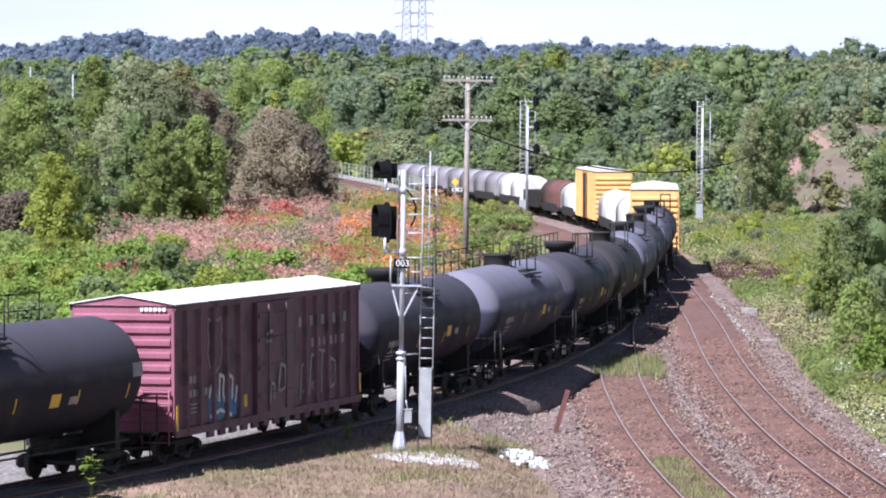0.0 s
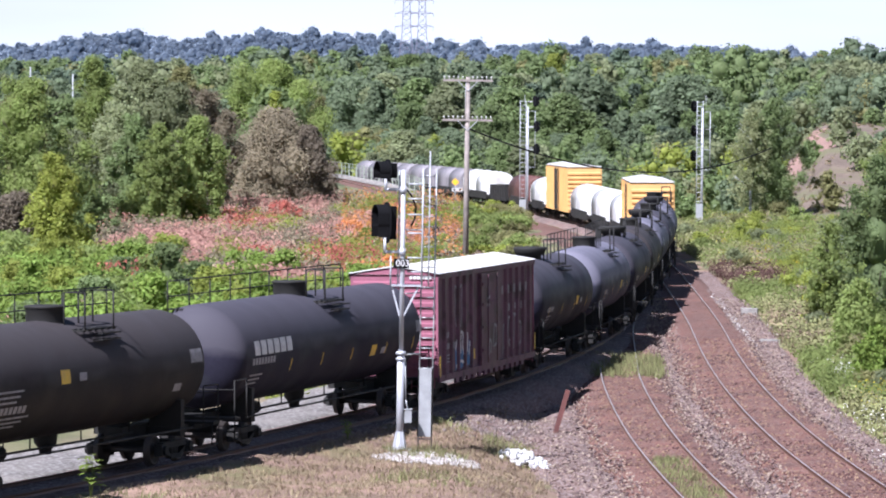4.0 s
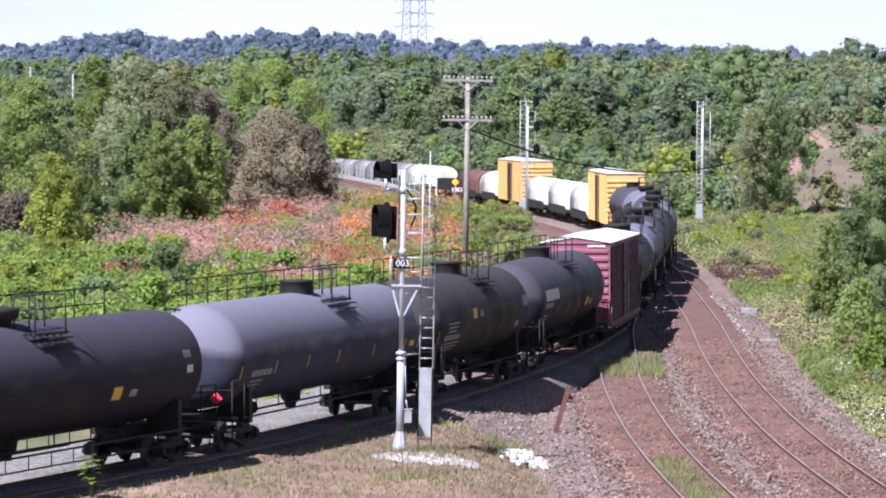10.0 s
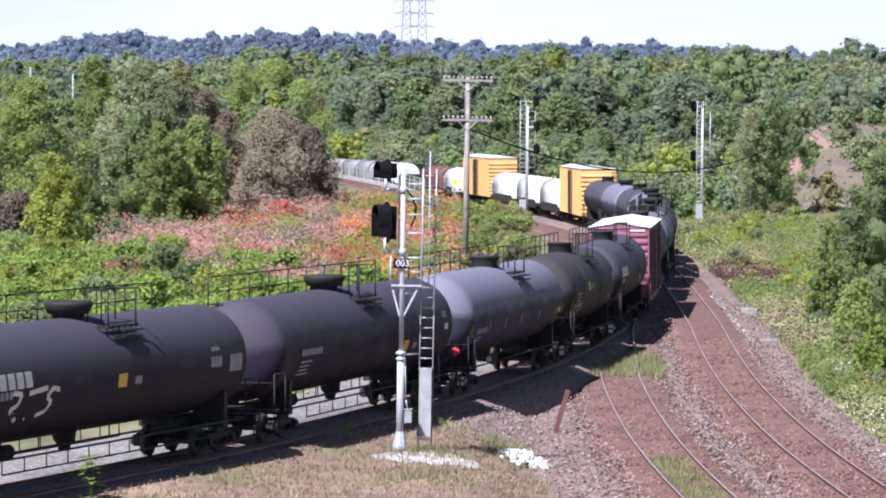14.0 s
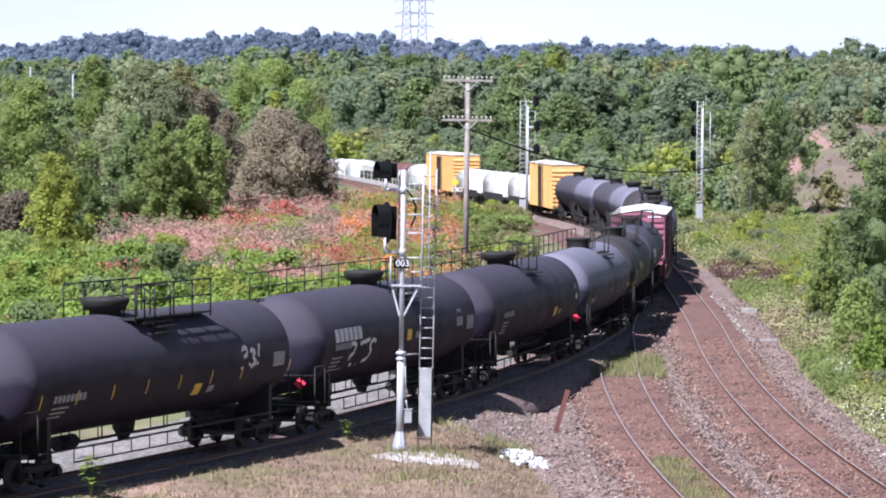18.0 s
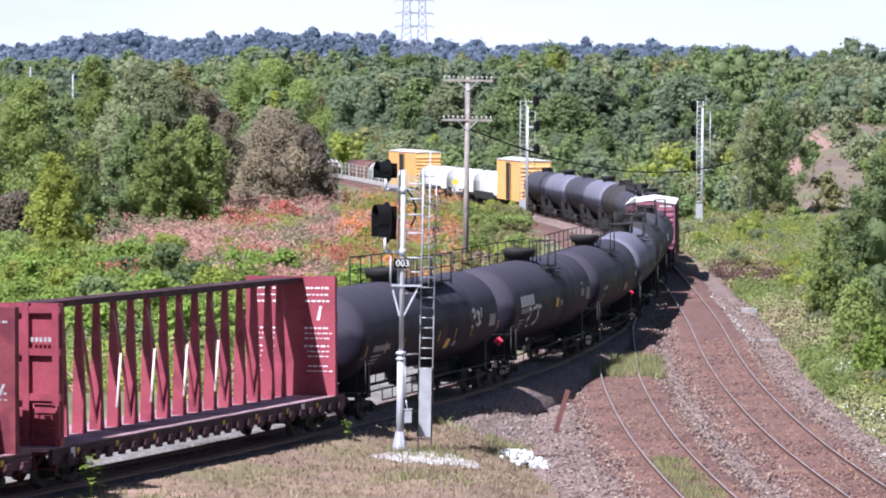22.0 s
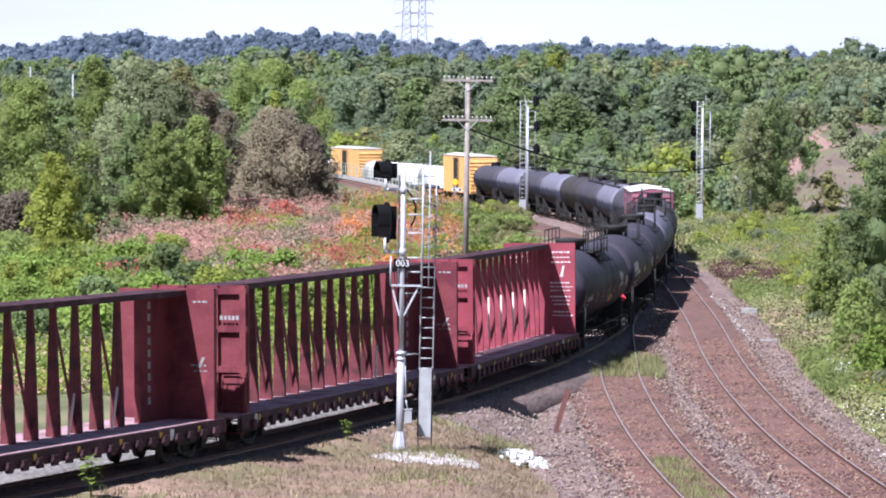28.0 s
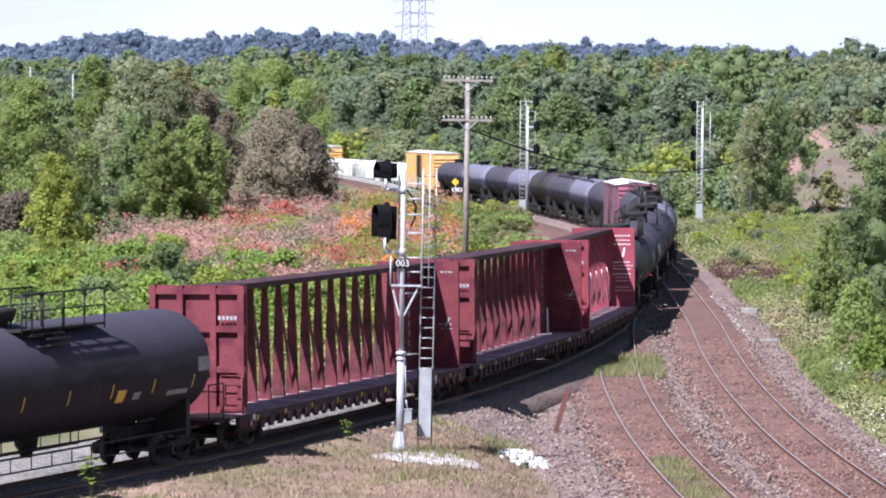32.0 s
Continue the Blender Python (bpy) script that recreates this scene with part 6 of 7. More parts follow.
def bank_spots(n, seed):
    rg = np.random.default_rng(seed)
    out = []
    while len(out) < n:
        y = 112 + 300 * rg.uniform(0, 1) ** 1.25
        x = np.interp(y, T2Y, T2X) + 3.5 + rg.uniform(0, 1) ** 0.9 * (5 + y * 0.060)
        if x < 0.122 * y and not (x > 0.0875 * y and y > 350):
            out.append((x, y, bank_kind(rg, x, y)))
    return out


def left_field(rg):
    y = rg.uniform(140, 228)
    return min(rg.uniform(-0.125, -0.004) * y, np.interp(y, LY, LX) - 7.5), y


stalks("bank_weeds", bank_spots(9000, 31), (0.25, 0.95), 0.030, BANK, "tangled weeds and goldenrod on the bank", 9, 31, 26, 0.115, 7)
rg = np.random.default_rng(38)
for i in range(115):
    y = 128 + 240 * rg.uniform(0, 1) ** 1.2
    x = np.interp(y, T2Y, T2X) + 5.2 + rg.uniform(0, 1) * (2.5 + y * 0.042)
    if x < 0.0875 * y or y < 340:
        m, lab = (("leaf_light", "yellow-green goldenrod clump on the bank"), ("leaf", "green shrub among bank weeds"), ("leaf_grey", "greyish green shrub among bank weeds"), ("leaf_olive", "olive brown shrub among bank weeds"))[int(rg.choice(4, p=(0.36, 0.30, 0.20, 0.14)))]
        tall = rg.uniform(0.7, 1.5) * (1.0 + 0.5 * (x - np.interp(y, T2Y, T2X) > 9))
        shrub(x, y, tall, tall * rg.uniform(0.7, 1.2), M[m], 1100, 0.13, 1940 + i, lab)
# drifts of white flowers and goldenrod close to the tracks
rg = np.random.default_rng(36)
drifts = [(16.6 + rg.normal(0, 0.55), 160 + rg.normal(0, 2.2), 5) for _ in range(40)] + [(15.3 + rg.normal(0, 0.8), 133 + rg.normal(0, 4.0), 5) for _ in range(46)]
drifts += [(16.7 + rg.normal(0, 0.45), 144 + rg.normal(0, 3.0), 4) for _ in range(90)] + [(20.6 + rg.normal(0, 0.8), 268 + rg.normal(0, 6.0), 4) for _ in range(60)] + [(24.0 + rg.normal(0, 1.4), 252 + rg.normal(0, 9.0), 0) for _ in range(160)]
stalks("flower_drifts", drifts, (0.5, 1.05), 0.022, BANK, "white and yellow wild flowers beside the ballast", 3, 37, 8, 0.055, 7)
weeds("field_weeds", left_field, 1500, [M["fern"], M["leaf_light"], M["straw"], M["sumac_pink"], M["leaf"]], (0.28, 0.28, 0.18, 0.03, 0.23), "tall mixed weeds between the two curves", 100, 0.15, (0.4, 1.3), 32)


def sumac_slope(rg):
    y = rg.uniform(222, 400)
    return rg.uniform(-0.088, 0.004) * y, y


SLOPE = [M["sumac_pink"], M["sumac_orange"], M["leaf_light"], M["straw"], M["fern"], M["sumac_red"], M["leaf_dry"]]
rg = np.random.default_rng(33)
slope_spots = []
for _ in range(5200):
    x, y = sumac_slope(rg)
    drift = math.sin(x * 0.33 + y * 0.05) + math.sin(x * 0.15 - y * 0.06 + 2.0) + rg.normal(0, 0.3)
    east = x / y + 0.026
    kind = 0 if drift > 0.35 else (6 if drift > -0.35 else (3 if drift > -0.9 else (2 if drift > -1.4 else 5)))
    if east > 0 and rg.uniform() < 0.55:
        kind = 1 if drift > -0.3 else 2
    slope_spots.append((x, y, kind))
stalks("sumac_weeds", slope_spots, (0.7, 1.9), 0.050, SLOPE, "low pink sumac and dry weeds on the slope", 8, 33, 14, 0.17)


def hillside(rg):
    y = rg.uniform(345, 460)
    return rg.uniform(0.075, 0.125) * y, y


weeds("slope_grass", hillside, 700, [M["straw"], M["leaf_dry"], M["leaf_olive"], M["leaf"]], (0.42, 0.24, 0.26, 0.08), "dry brownish grass on the slope", 40, 0.14, (0.10, 0.42), 34)


# ---------------------------------------------------------------- signals
def stadium(bm, w, h, y0, y1, cx=0.0, cz=0.0, seg=8):
    """A plate with round ends, upright, w wide and h high."""
    r = w / 2
    pts = [(cx + r * math.cos(a), cz + h - r + r * math.sin(a)) for a in np.linspace(0, math.pi, seg + 1)] + [(cx + r * math.cos(a), cz + r + r * math.sin(a)) for a in np.linspace(math.pi, 2 * math.pi, seg + 1)]
    a = [bm.verts.new((x, y0, z)) for x, z in pts]
    b = [bm.verts.new((x, y1, z)) for x, z in pts]
    n = len(pts)
    for i in range(n):
        bm.faces.new((a[i], a[(i + 1) % n], b[(i + 1) % n], b[i]))
    bm.faces.new(a[::-1]), bm.faces.new(b)


def visor(bm, x, z, r, length, y0):
    """A hood over one lamp, open below and in front."""
    rings = []
    for y in (y0, y0 - length):
        rings.append([bm.verts.new((x + r * math.sin(a), y, z + r * math.cos(a))) for a in np.linspace(-2.1, 2.1, 13)])
        rings.append([bm.verts.new((x + (r - 0.015) * math.sin(a), y, z + (r - 0.015) * math.cos(a))) for a in np.linspace(-2.1, 2.1, 13)])
    o0, i0, o1, i1 = rings
    for a in range(12):
        for p, q in ((o0, o1), (i1, i0), (o1, i1)):
            bm.faces.new((p[a], p[a + 1], q[a + 1], q[a]))


LENS = mat("dark_signal_lens", (0.02, 0.02, 0.02), 0.15, var=0.05)


def head(root, at, lamps, w=0.62, tunnel=False):
    """A colour-light head: rounded backboard, housing, one hood and lens a lamp; its front looks along -y."""
    hh = w + (lamps - 1) * 0.36 + (0.10 if lamps > 1 else 0)
    bm = bmesh.new()
    stadium(bm, w, hh, -0.015, 0.015)
    board = part("signal_head", bm, M["signal_black"], root, at=at)
    bm = bmesh.new()
    box(bm, -w * 0.30, w * 0.30, 0.015, 0.22, 0.12, hh - 0.12)
    part("housing", bm, M["signal_black"], board)
    if tunnel:
        # one tall hood over all the lamps
        bm = bmesh.new()
        rim = []
        for k in range(25):
            a = math.pi * (-0.12 + 1.24 * k / 24)
            up = (hh - w) / 2 if 0 <= a <= math.pi else 0
            rim.append((w * 0.40 * math.cos(a), hh / 2 + up + w * 0.40 * math.sin(a)))
        rim = [(w * 0.38, hh * 0.16)] + rim + [(-w * 0.38, hh * 0.16)]
        rings = [[bm.verts.new((px * q, py, hh / 2 + (pz - hh / 2) * q)) for px, pz in rim] for py, q in ((-0.016, 1.0), (-w * 0.50, 1.0), (-w * 0.50, 0.95), (-0.016, 0.95))]
        for ra, rb in zip(rings, rings[1:] + rings[:1]):
            for k in range(len(rim) - 1):
                bm.faces.new((ra[k], ra[k + 1], rb[k + 1], rb[k]))
        part("visor", bm, M["signal_black"], board)
    for i in range(lamps):
        z = hh / 2 + (i - (lamps - 1) / 2) * 0.36
        if not tunnel:
            bm = bmesh.new()
            visor(bm, 0, z, w * 0.36, w * 0.62, -0.015)
            part("visor", bm, M["signal_black"], board)
        bm = bmesh.new()
        rod(bm, (0, -0.014, z), (0, -0.03, z), 0.12, 14)
        part("lens", bm, LENS, board)
    return board


def near_signal():
    x, y = -1.28, 118.9
    root = new("signal_mast")
    root.matrix_basis = pose(x, y, land_z(x, y), 0, 0.45, 0) @ Matrix.Scale(1.07, 4)
    tagged(root, "tall silver railway signal mast with two black heads", "railway signal")
    A, G = M["aluminium"], M["galv"]
    bm = bmesh.new()
    rod(bm, (0, 0, 0.1), (0, 0, 2.82), 0.105, 18)
    rod(bm, (0, 0, 2.82), (0, 0, 8.02), 0.068, 18)
    part("mast", bm, A, root)
    bm = bmesh.new()
    lathe(bm, [(2.76, 0.115), (2.76, 0.155), (2.84, 0.135), (2.86, 0.068)], "z", 18)
    lathe(bm, [(2.60, 0.115), (2.60, 0.140), (2.66, 0.140), (2.66, 0.115)], "z", 18)
    part("collar", bm, A, root)
    bm = bmesh.new()
    lathe(bm, [(0.06, 0.0), (0.06, 0.20), (0.14, 0.20), (0.50, 0.125), (0.56, 0.115)], "z", 8, smooth=False)
    for i in range(4):
        a = math.pi / 4 + i * math.pi / 2
        bar(bm, (0.20 * math.cos(a), 0.20 * math.sin(a), 0.08), (0.12 * math.cos(a), 0.12 * math.sin(a), 0.56), 0.04)
    part("mast_base", bm, A, root)
    bm = bmesh.new()
    box(bm, -0.34, 0.34, -0.34, 0.34, -0.3, 0.06)
    part("footing", bm, M["rock"], root, "pale concrete footing")
    bm = bmesh.new()
    box(bm, 0.13, 0.33, -0.10, 0.10, 0.82, 1.18)
    box(bm, 0.10, 0.35, -0.12, 0.12, 1.18, 1.21)
    part("junction_box", bm, G, root)
    bm = bmesh.new()
    rod(bm, (0.21, 0, 1.2), (0.16, 0, 1.45), 0.02, 8)
    rod(bm, (0.16, 0, 1.45), (0.12, 0, 2.6), 0.02, 8)
    part("conduit", bm, G, root)
    for z, zz in ((5.68, 5.98), (7.45, 7.72)):
        bm = bmesh.new()
        rod(bm, (0, 0, z), (-0.50, -0.05, z), 0.042, 10)
        rod(bm, (-0.50, -0.05, z - 0.04), (-0.50, -0.05, zz + 0.1), 0.045, 10)
        lathe(bm, [(z - 0.10, 0.068), (z - 0.10, 0.098), (z + 0.10, 0.098), (z + 0.10, 0.068)], "z", 14)
        part("bracket", bm, A, root)
    head(root, pose(-0.46, -0.06, 5.92, 0, 0, -68), 2, 0.72, True)
    head(root, pose(-0.46, -0.06, 7.66, 0, 0, -66), 1, 0.66, True)
    # number plate
    bm = bmesh.new()
    box(bm, -0.25, 0.20, -0.135, -0.115, 5.22, 5.50)
    plate = part("number_plate", bm, M["signal_black"], root, "black plate with white figures")
    cu = bpy.data.curves.new("figures", "FONT")
    cu.body, cu.size, cu.align_x, cu.align_y, cu.extrude = "003", 0.26, "CENTER", "CENTER", 0.004
    tmp = bpy.data.objects.new("figures", cu)
    me = bpy.data.meshes.new_from_object(tmp)
    bpy.data.objects.remove(tmp)
    me.materials.clear()
    me.materials.append(PAINT_WHITE)
    fig = new("figures", me)
    fig.parent = plate
    fig.matrix_basis = pose(0.01, -0.140, 5.36, 90, 0, 0)
    # platform round the mast and its braces
    bm = bmesh.new()
    box(bm, -0.33, 0.56, -0.10, 0.35, 4.70, 4.74)
    part("platform", bm, A, root)
    bm = bmesh.new()
    for a, b in (((-0.06, 0, 3.86), (-0.29, 0, 4.70)), ((0.06, 0, 3.86), (0.47, 0, 4.70))):
        bar(bm, a, b, 0.05)
    part("brace", bm, A, root)
    bm = bmesh.new()
    for px, py, top in ((-0.33, -0.10, 5.55), (-0.12, 0.35, 8.0), (-0.33, 0.35, 5.55), (0.56, -0.08, 8.0), (0.56, 0.35, 8.0)):
        rod(bm, (px, py, 4.72), (px, py, top), 0.022, 8)
    for z in (5.12, 5.52, 6.22, 6.75, 7.20, 7.62):
        rod(bm, (0.56, -0.08, z), (0.14, -0.02, z), 0.022, 8)
        if z < 5.6:
            rod(bm, (-0.33, -0.10, z), (-0.33, 0.35, z), 0.022, 8)
    for z in (6.30, 7.10):
        rod(bm, (-0.12, 0.35, z), (0.56, 0.35, z), 0.02, 8)
    part("cage", bm, A, root)
    # ladder behind, with a climbing guard on its lower part
    bm = bmesh.new()
    for lx in (0.52, 0.90):
        rod(bm, (lx, 0.55, -0.1), (lx + 0.04, 0.45, 8.05), 0.022, 8)
    ladder = part("ladder", bm, G, root)
    for z in np.arange(0.3, 7.9, 0.29):
        bm = bmesh.new()
        rod(bm, (0.52, 0.54, z), (0.90, 0.54, z), 0.020, 6)
        part("rung", bm, G, ladder)
    bm = bmesh.new()
    rod(bm, (0.75, 0.35, 4.7), (0.75, 0.35, 8.55), 0.02, 8)
    part("rod", bm, A, root)
    bm = bmesh.new()
    box(bm, 0.49, 0.92, 0.44, 0.50, 0.38, 2.32)
    box(bm, 0.49, 0.53, 0.44, 0.62, 0.38, 2.32)
    box(bm, 0.88, 0.92, 0.44, 0.62, 0.38, 2.32)
    part("climbing_guard", bm, G, root, "dull galvanised sheet guard")
    bm = bmesh.new()
    rod(bm, (0.1, 0.0, 2.75), (0.52, 0.5, 2.75), 0.02, 8)
    rod(bm, (0.1, 0.0, 4.5), (0.52, 0.5, 4.5), 0.02, 8)
    part("stay", bm, G, root)
    bm = bmesh.new()
    pts = [Vector((0.10, 0.1, 7.45)), Vector((0.25, 0.15, 7.25)), Vector((0.36, 0.2, 6.95)), Vector((0.34, 0.2, 6.65)), Vector((0.22, 0.15, 6.40))]
    for a, b in zip(pts, pts[1:]):
        rod(bm, a, b, 0.028, 8)
    part("cable_loop", bm, M["signal_black"], root)


near_signal()


def far_signal(x, y, side, lamps, label):
    """A tall mast with a ladder, cage and heads to one side."""
    root = new("signal_mast")
    root.matrix_basis = pose(x, y, land_z(x, y))
    tagged(root, label, "railway signal", "far signals")
    A, G = M["aluminium"], M["galv"]
    T = 11.6
    bm = bmesh.new()
    rod(bm, (0, 0, -0.3), (0, 0, T - 0.6), 0.13, 12, 0.10)
    part("mast", bm, A, root)
    bm = bmesh.new()
    lx = -side * 0.10
    for d in (-0.62, -0.06):
        rod(bm, (lx + d, -0.16, 0), (lx + d, -0.16, T), 0.03, 6)
    ladder = part("ladder", bm, A, root)
    for z in np.arange(0.6, T, 0.42):
        bm = bmesh.new()
        rod(bm, (lx - 0.62, -0.16, z), (lx - 0.06, -0.16, z), 0.022, 6)
        part("rung", bm, A, ladder)
    bm = bmesh.new()
    box(bm, lx - 0.66, lx - 0.02, -0.26, -0.20, 0.1, 2.1)
    part("climbing_guard", bm, G, root)
    bm = bmesh.new()
    for z in (5.2, 7.1, 9.0, 10.6):
        for a, b in (((0.0, 0.0), (0.72, 0.0)), ((0.72, 0.0), (0.72, 0.4)), ((0.72, 0.4), (0, 0.4))):
            rod(bm, (a[0], a[1], z), (b[0], b[1], z), 0.025, 6)
    for p in ((0.72, 0.0), (0.72, 0.4)):
        rod(bm, (p[0], p[1], 5.2), (p[0], p[1], 10.6), 0.025, 6)
    part("cage", bm, A, root)
    for i, (z, hx) in enumerate(lamps):
        bm = bmesh.new()
        rod(bm, (0, 0, z + 0.5), (hx, 0.0, z + 0.5), 0.04, 8)
        part("bracket", bm, A, root)
        head(root, pose(hx, 0.05, z, 0, 0, 150 if side > 0 else -20), 2, 0.62)
    bm = bmesh.new()
    rod(bm, (-side * 0.3, 0, T - 0.7), (-side * 0.3, 0, T + 0.5), 0.02, 6)
    part("rod", bm, A, root)
    return root


far_signal(8.05, 376.0, 1, ((8.6, 0.85), (6.4, 0.85), (11.0, 0.75)), "tall silver signal mast beside the far curve")
far_signal(24.0, 363.0, -1, ((10.6, -0.80), (8.3, -0.80), (6.0, -0.80)), "tall silver signal mast on the grassy side")


# ---------------------------------------------------------------- poles, cable, pylons
def utility_pole():
    x, y = 1.42, 247.0
    root = new("utility_pole")
    g = land_z(x, y)
    root.matrix_basis = pose(x, y, g, 0, 0.35, 0)
    tagged(root, "weathered grey wooden utility pole with two crossarms", "utility pole")
    T = 10.62 - g
    bm = bmesh.new()
    rod(bm, (0, 0, -0.3), (0, 0, T), 0.20, 14, 0.14)
    part("pole", bm, M["wood"], root)
    for z in (T - 0.22, T - 2.72):
        bm = bmesh.new()
        box(bm, -1.58, 1.58, -0.20, -0.08, z - 0.07, z + 0.07)
        arm = part("crossarm", bm, M["wood"], root)
        bm = bmesh.new()
        bar(bm, (-0.62, -0.2, z - 0.05), (0, -0.16, z - 0.65), 0.05)
        bar(bm, (0.62, -0.2, z - 0.05), (0, -0.16, z - 0.65), 0.05)
        part("brace", bm, M["galv"], arm)
        for i in range(10):
            px = -1.48 + i * 0.29 + (0.34 if i > 4 else 0)
            bm = bmesh.new()
            rod(bm, (px, -0.14, z + 0.07), (px, -0.14, z + 0.18), 0.02, 6)
            lathe(bm, [(z + 0.16, 0.03), (z + 0.17, 0.06), (z + 0.24, 0.055), (z + 0.27, 0.02), (z + 0.275, 0.0)], "z", 10, centre=(px, -0.14, 0))
            part("insulator", bm, M["roof_white"], arm)
    bm = bmesh.new()
    rod(bm, (-0.13, -0.15, T - 0.2), (-0.18, -0.18, T - 2.6), 0.018, 6)
    part("ground_wire", bm, M["galv"], root)


utility_pole()


def sagging(bm, a, b, sag, r, n=24):
    """One tube hung between two points."""
    a, b = Vector(a), Vector(b)
    pts = [a.lerp(b, i / n) - Vector((0, 0, sag * 4 * (i / n) * (1 - i / n))) for i in range(n + 1)]
    q = (b - a).to_track_quat("Z", "Y")
    rings = [[bm.verts.new(p + q @ Vector((r * math.cos(k * math.pi / 3), r * math.sin(k * math.pi / 3), 0))) for k in range(6)] for p in pts]
    for u, w in zip(rings, rings[1:]):
        for k in range(6):
            bm.faces.new((u[k], u[(k + 1) % 6], w[(k + 1) % 6], w[k]))


bm = bmesh.new()
sagging(bm, (1.6, 247.0, 7.35), (31.0, 366.0, 4.3), 2.6, 0.055)
tagged(part("overhead_cable", bm, M["signal_black"]), "thin black overhead cable slung from the pole", "cable")


def pylon(x, y, hgt):
    root = new("pylon")
    g = land_z(x, y)
    root.matrix_basis = pose(x, y, g)
    tagged(root, "steel lattice transmission tower on the skyline", "pylon", "pylons")
    levels = np.linspace(0, hgt, 15)

    def half(z):
        return np.interp(z, (0, hgt * 0.55, hgt), (4.2, 1.9, 1.2))
    for sx, sy in ((-1, -1), (1, -1), (1, 1), (-1, 1)):
        bm = bmesh.new()
        rings = [[bm.verts.new((sx * half(z) + 0.14 * u, sy * half(z) + 0.14 * w, z)) for u, w in ((-1, -1), (1, -1), (1, 1), (-1, 1))] for z in (0, hgt * 0.55, hgt)]
        for lo, hi in zip(rings, rings[1:]):
            for i in range(4):
                bm.faces.new((lo[i], lo[(i + 1) % 4], hi[(i + 1) % 4], hi[i]))
        bm.faces.new(rings[0][::-1]), bm.faces.new(rings[-1])
        part("leg", bm, M["pylon_steel"], root)
    bm = bmesh.new()
    for z0, z1 in zip(levels, levels[1:]):
        for (ax, ay), (bx, by) in (((-1, -1), (1, -1)), ((1, -1), (1, 1)), ((1, 1), (-1, 1)), ((-1, 1), (-1, -1))):
            bar(bm, (ax * half(z0), ay * half(z0), z0), (bx * half(z1), by * half(z1), z1), 0.16)
            bar(bm, (bx * half(z0), by * half(z0), z0), (ax * half(z1), ay * half(z1), z1), 0.16)
    part("lattice", bm, M["pylon_steel"], root)
    for z in (hgt * 0.62, hgt * 0.76, hgt * 0.90):
        bm = bmesh.new()
        for s in (-1, 1):
            bar(bm, (0, 0, z + 0.9), (s * 4.8, 0, z), 0.2)
            bar(bm, (0, 0, z - 0.3), (s * 4.8, 0, z), 0.2)
            bar(bm, (s * 4.8, 0, z), (s * 4.8, 0, z - 1.6), 0.16)
        part("crossarm", bm, M["pylon_steel"], root)


pylon(-16.0, 1640, 40.0)
pylon(-9.8, 1700, 41.0)
for x, y, t in ((-73.0, 690, 4.6), (-65.5, 690, 3.4)):
    bm = bmesh.new()
    rod(bm, (x, y, land_z(x, y)), (x, y, 6.95 + t), 0.16, 8, 0.12)
    tagged(part("lamp_pole", bm, M["galv"]), "thin pale pole among distant trees", "pole")


# ---------------------------------------------------------------- fence and boards by the far track
def fence():
    root = new("fence")
    tagged(root, "pale green steel fence on a concrete edge", "fence")
    line = T3[(T3Y > 418) & (T3Y < 520)]
    nr = normals(line)
    edge = line + np.concatenate([nr * 2.7, np.zeros((len(line), 1))], 1)
    v, f = sweep(edge, [(-0.35, -0.9), (-0.35, 0.16), (0.25, 0.16), (0.25, -0.9)])
    kerb = new("concrete_edge", raw_mesh("concrete_edge", v, f, [M["rock"]]))
    kerb.parent = root
    for z in (0.75, 1.20, 1.66):
        v, f = sweep(edge, [(-0.03, z - 0.03), (0.03, z - 0.03), (0.03, z + 0.03), (-0.03, z + 0.03)])
        r = new("rail", raw_mesh("rail", v, f, [M["fence_paint"]]))
        r.parent = root
    for i in range(0, len(edge), 3):
        bm = bmesh.new()
        x, y, z = edge[i]
        w = 0.07 if i % 6 == 0 else 0.03
        box(bm, x - w, x + w, y - w, y + w, z + 0.1, z + 1.7)
        part("post" if i % 6 == 0 else "picket", bm, M["fence_paint"], root)


fence()


def track_board():
    x, y = 1.25, 415.0
    root = new("track_board")
    g = land_z(x, y)
    root.matrix_basis = pose(x, y, g)
    tagged(root, "yellow diamond board over a white number board", "track sign")
    z = -0.62 - g
    bm = bmesh.new()
    rod(bm, (0, 0, -0.2), (0, 0, z + 0.4), 0.05, 8)
    part("post", bm, M["galv"], root)
    bm = bmesh.new()
    v = [bm.verts.new((px, -0.06, z + pz)) for px, pz in ((-0.40, 0), (0, -0.40), (0.40, 0), (0, 0.40))]
    w = [bm.verts.new((q.co.x, -0.03, q.co.z)) for q in v]
    bm.faces.new(v), bm.faces.new(w[::-1])
    for i in range(4):
        bm.faces.new((v[i], v[(i + 1) % 4], w[(i + 1) % 4], w[i]))
    part("diamond", bm, M["board_yellow"], root)
    bm = bmesh.new()
    box(bm, -0.35, 0.75, -0.06, -0.03, z - 1.0, z - 0.62)
    plate = part("plate", bm, M["roof_white"], root)
    for px in (-0.1, 0.5):
        bm = bmesh.new()
        box(bm, px - 0.10, px + 0.10, -0.066, -0.06, z - 0.92, z - 0.70)
        part("figure_bar", bm, M["signal_black"], plate)


track_board()

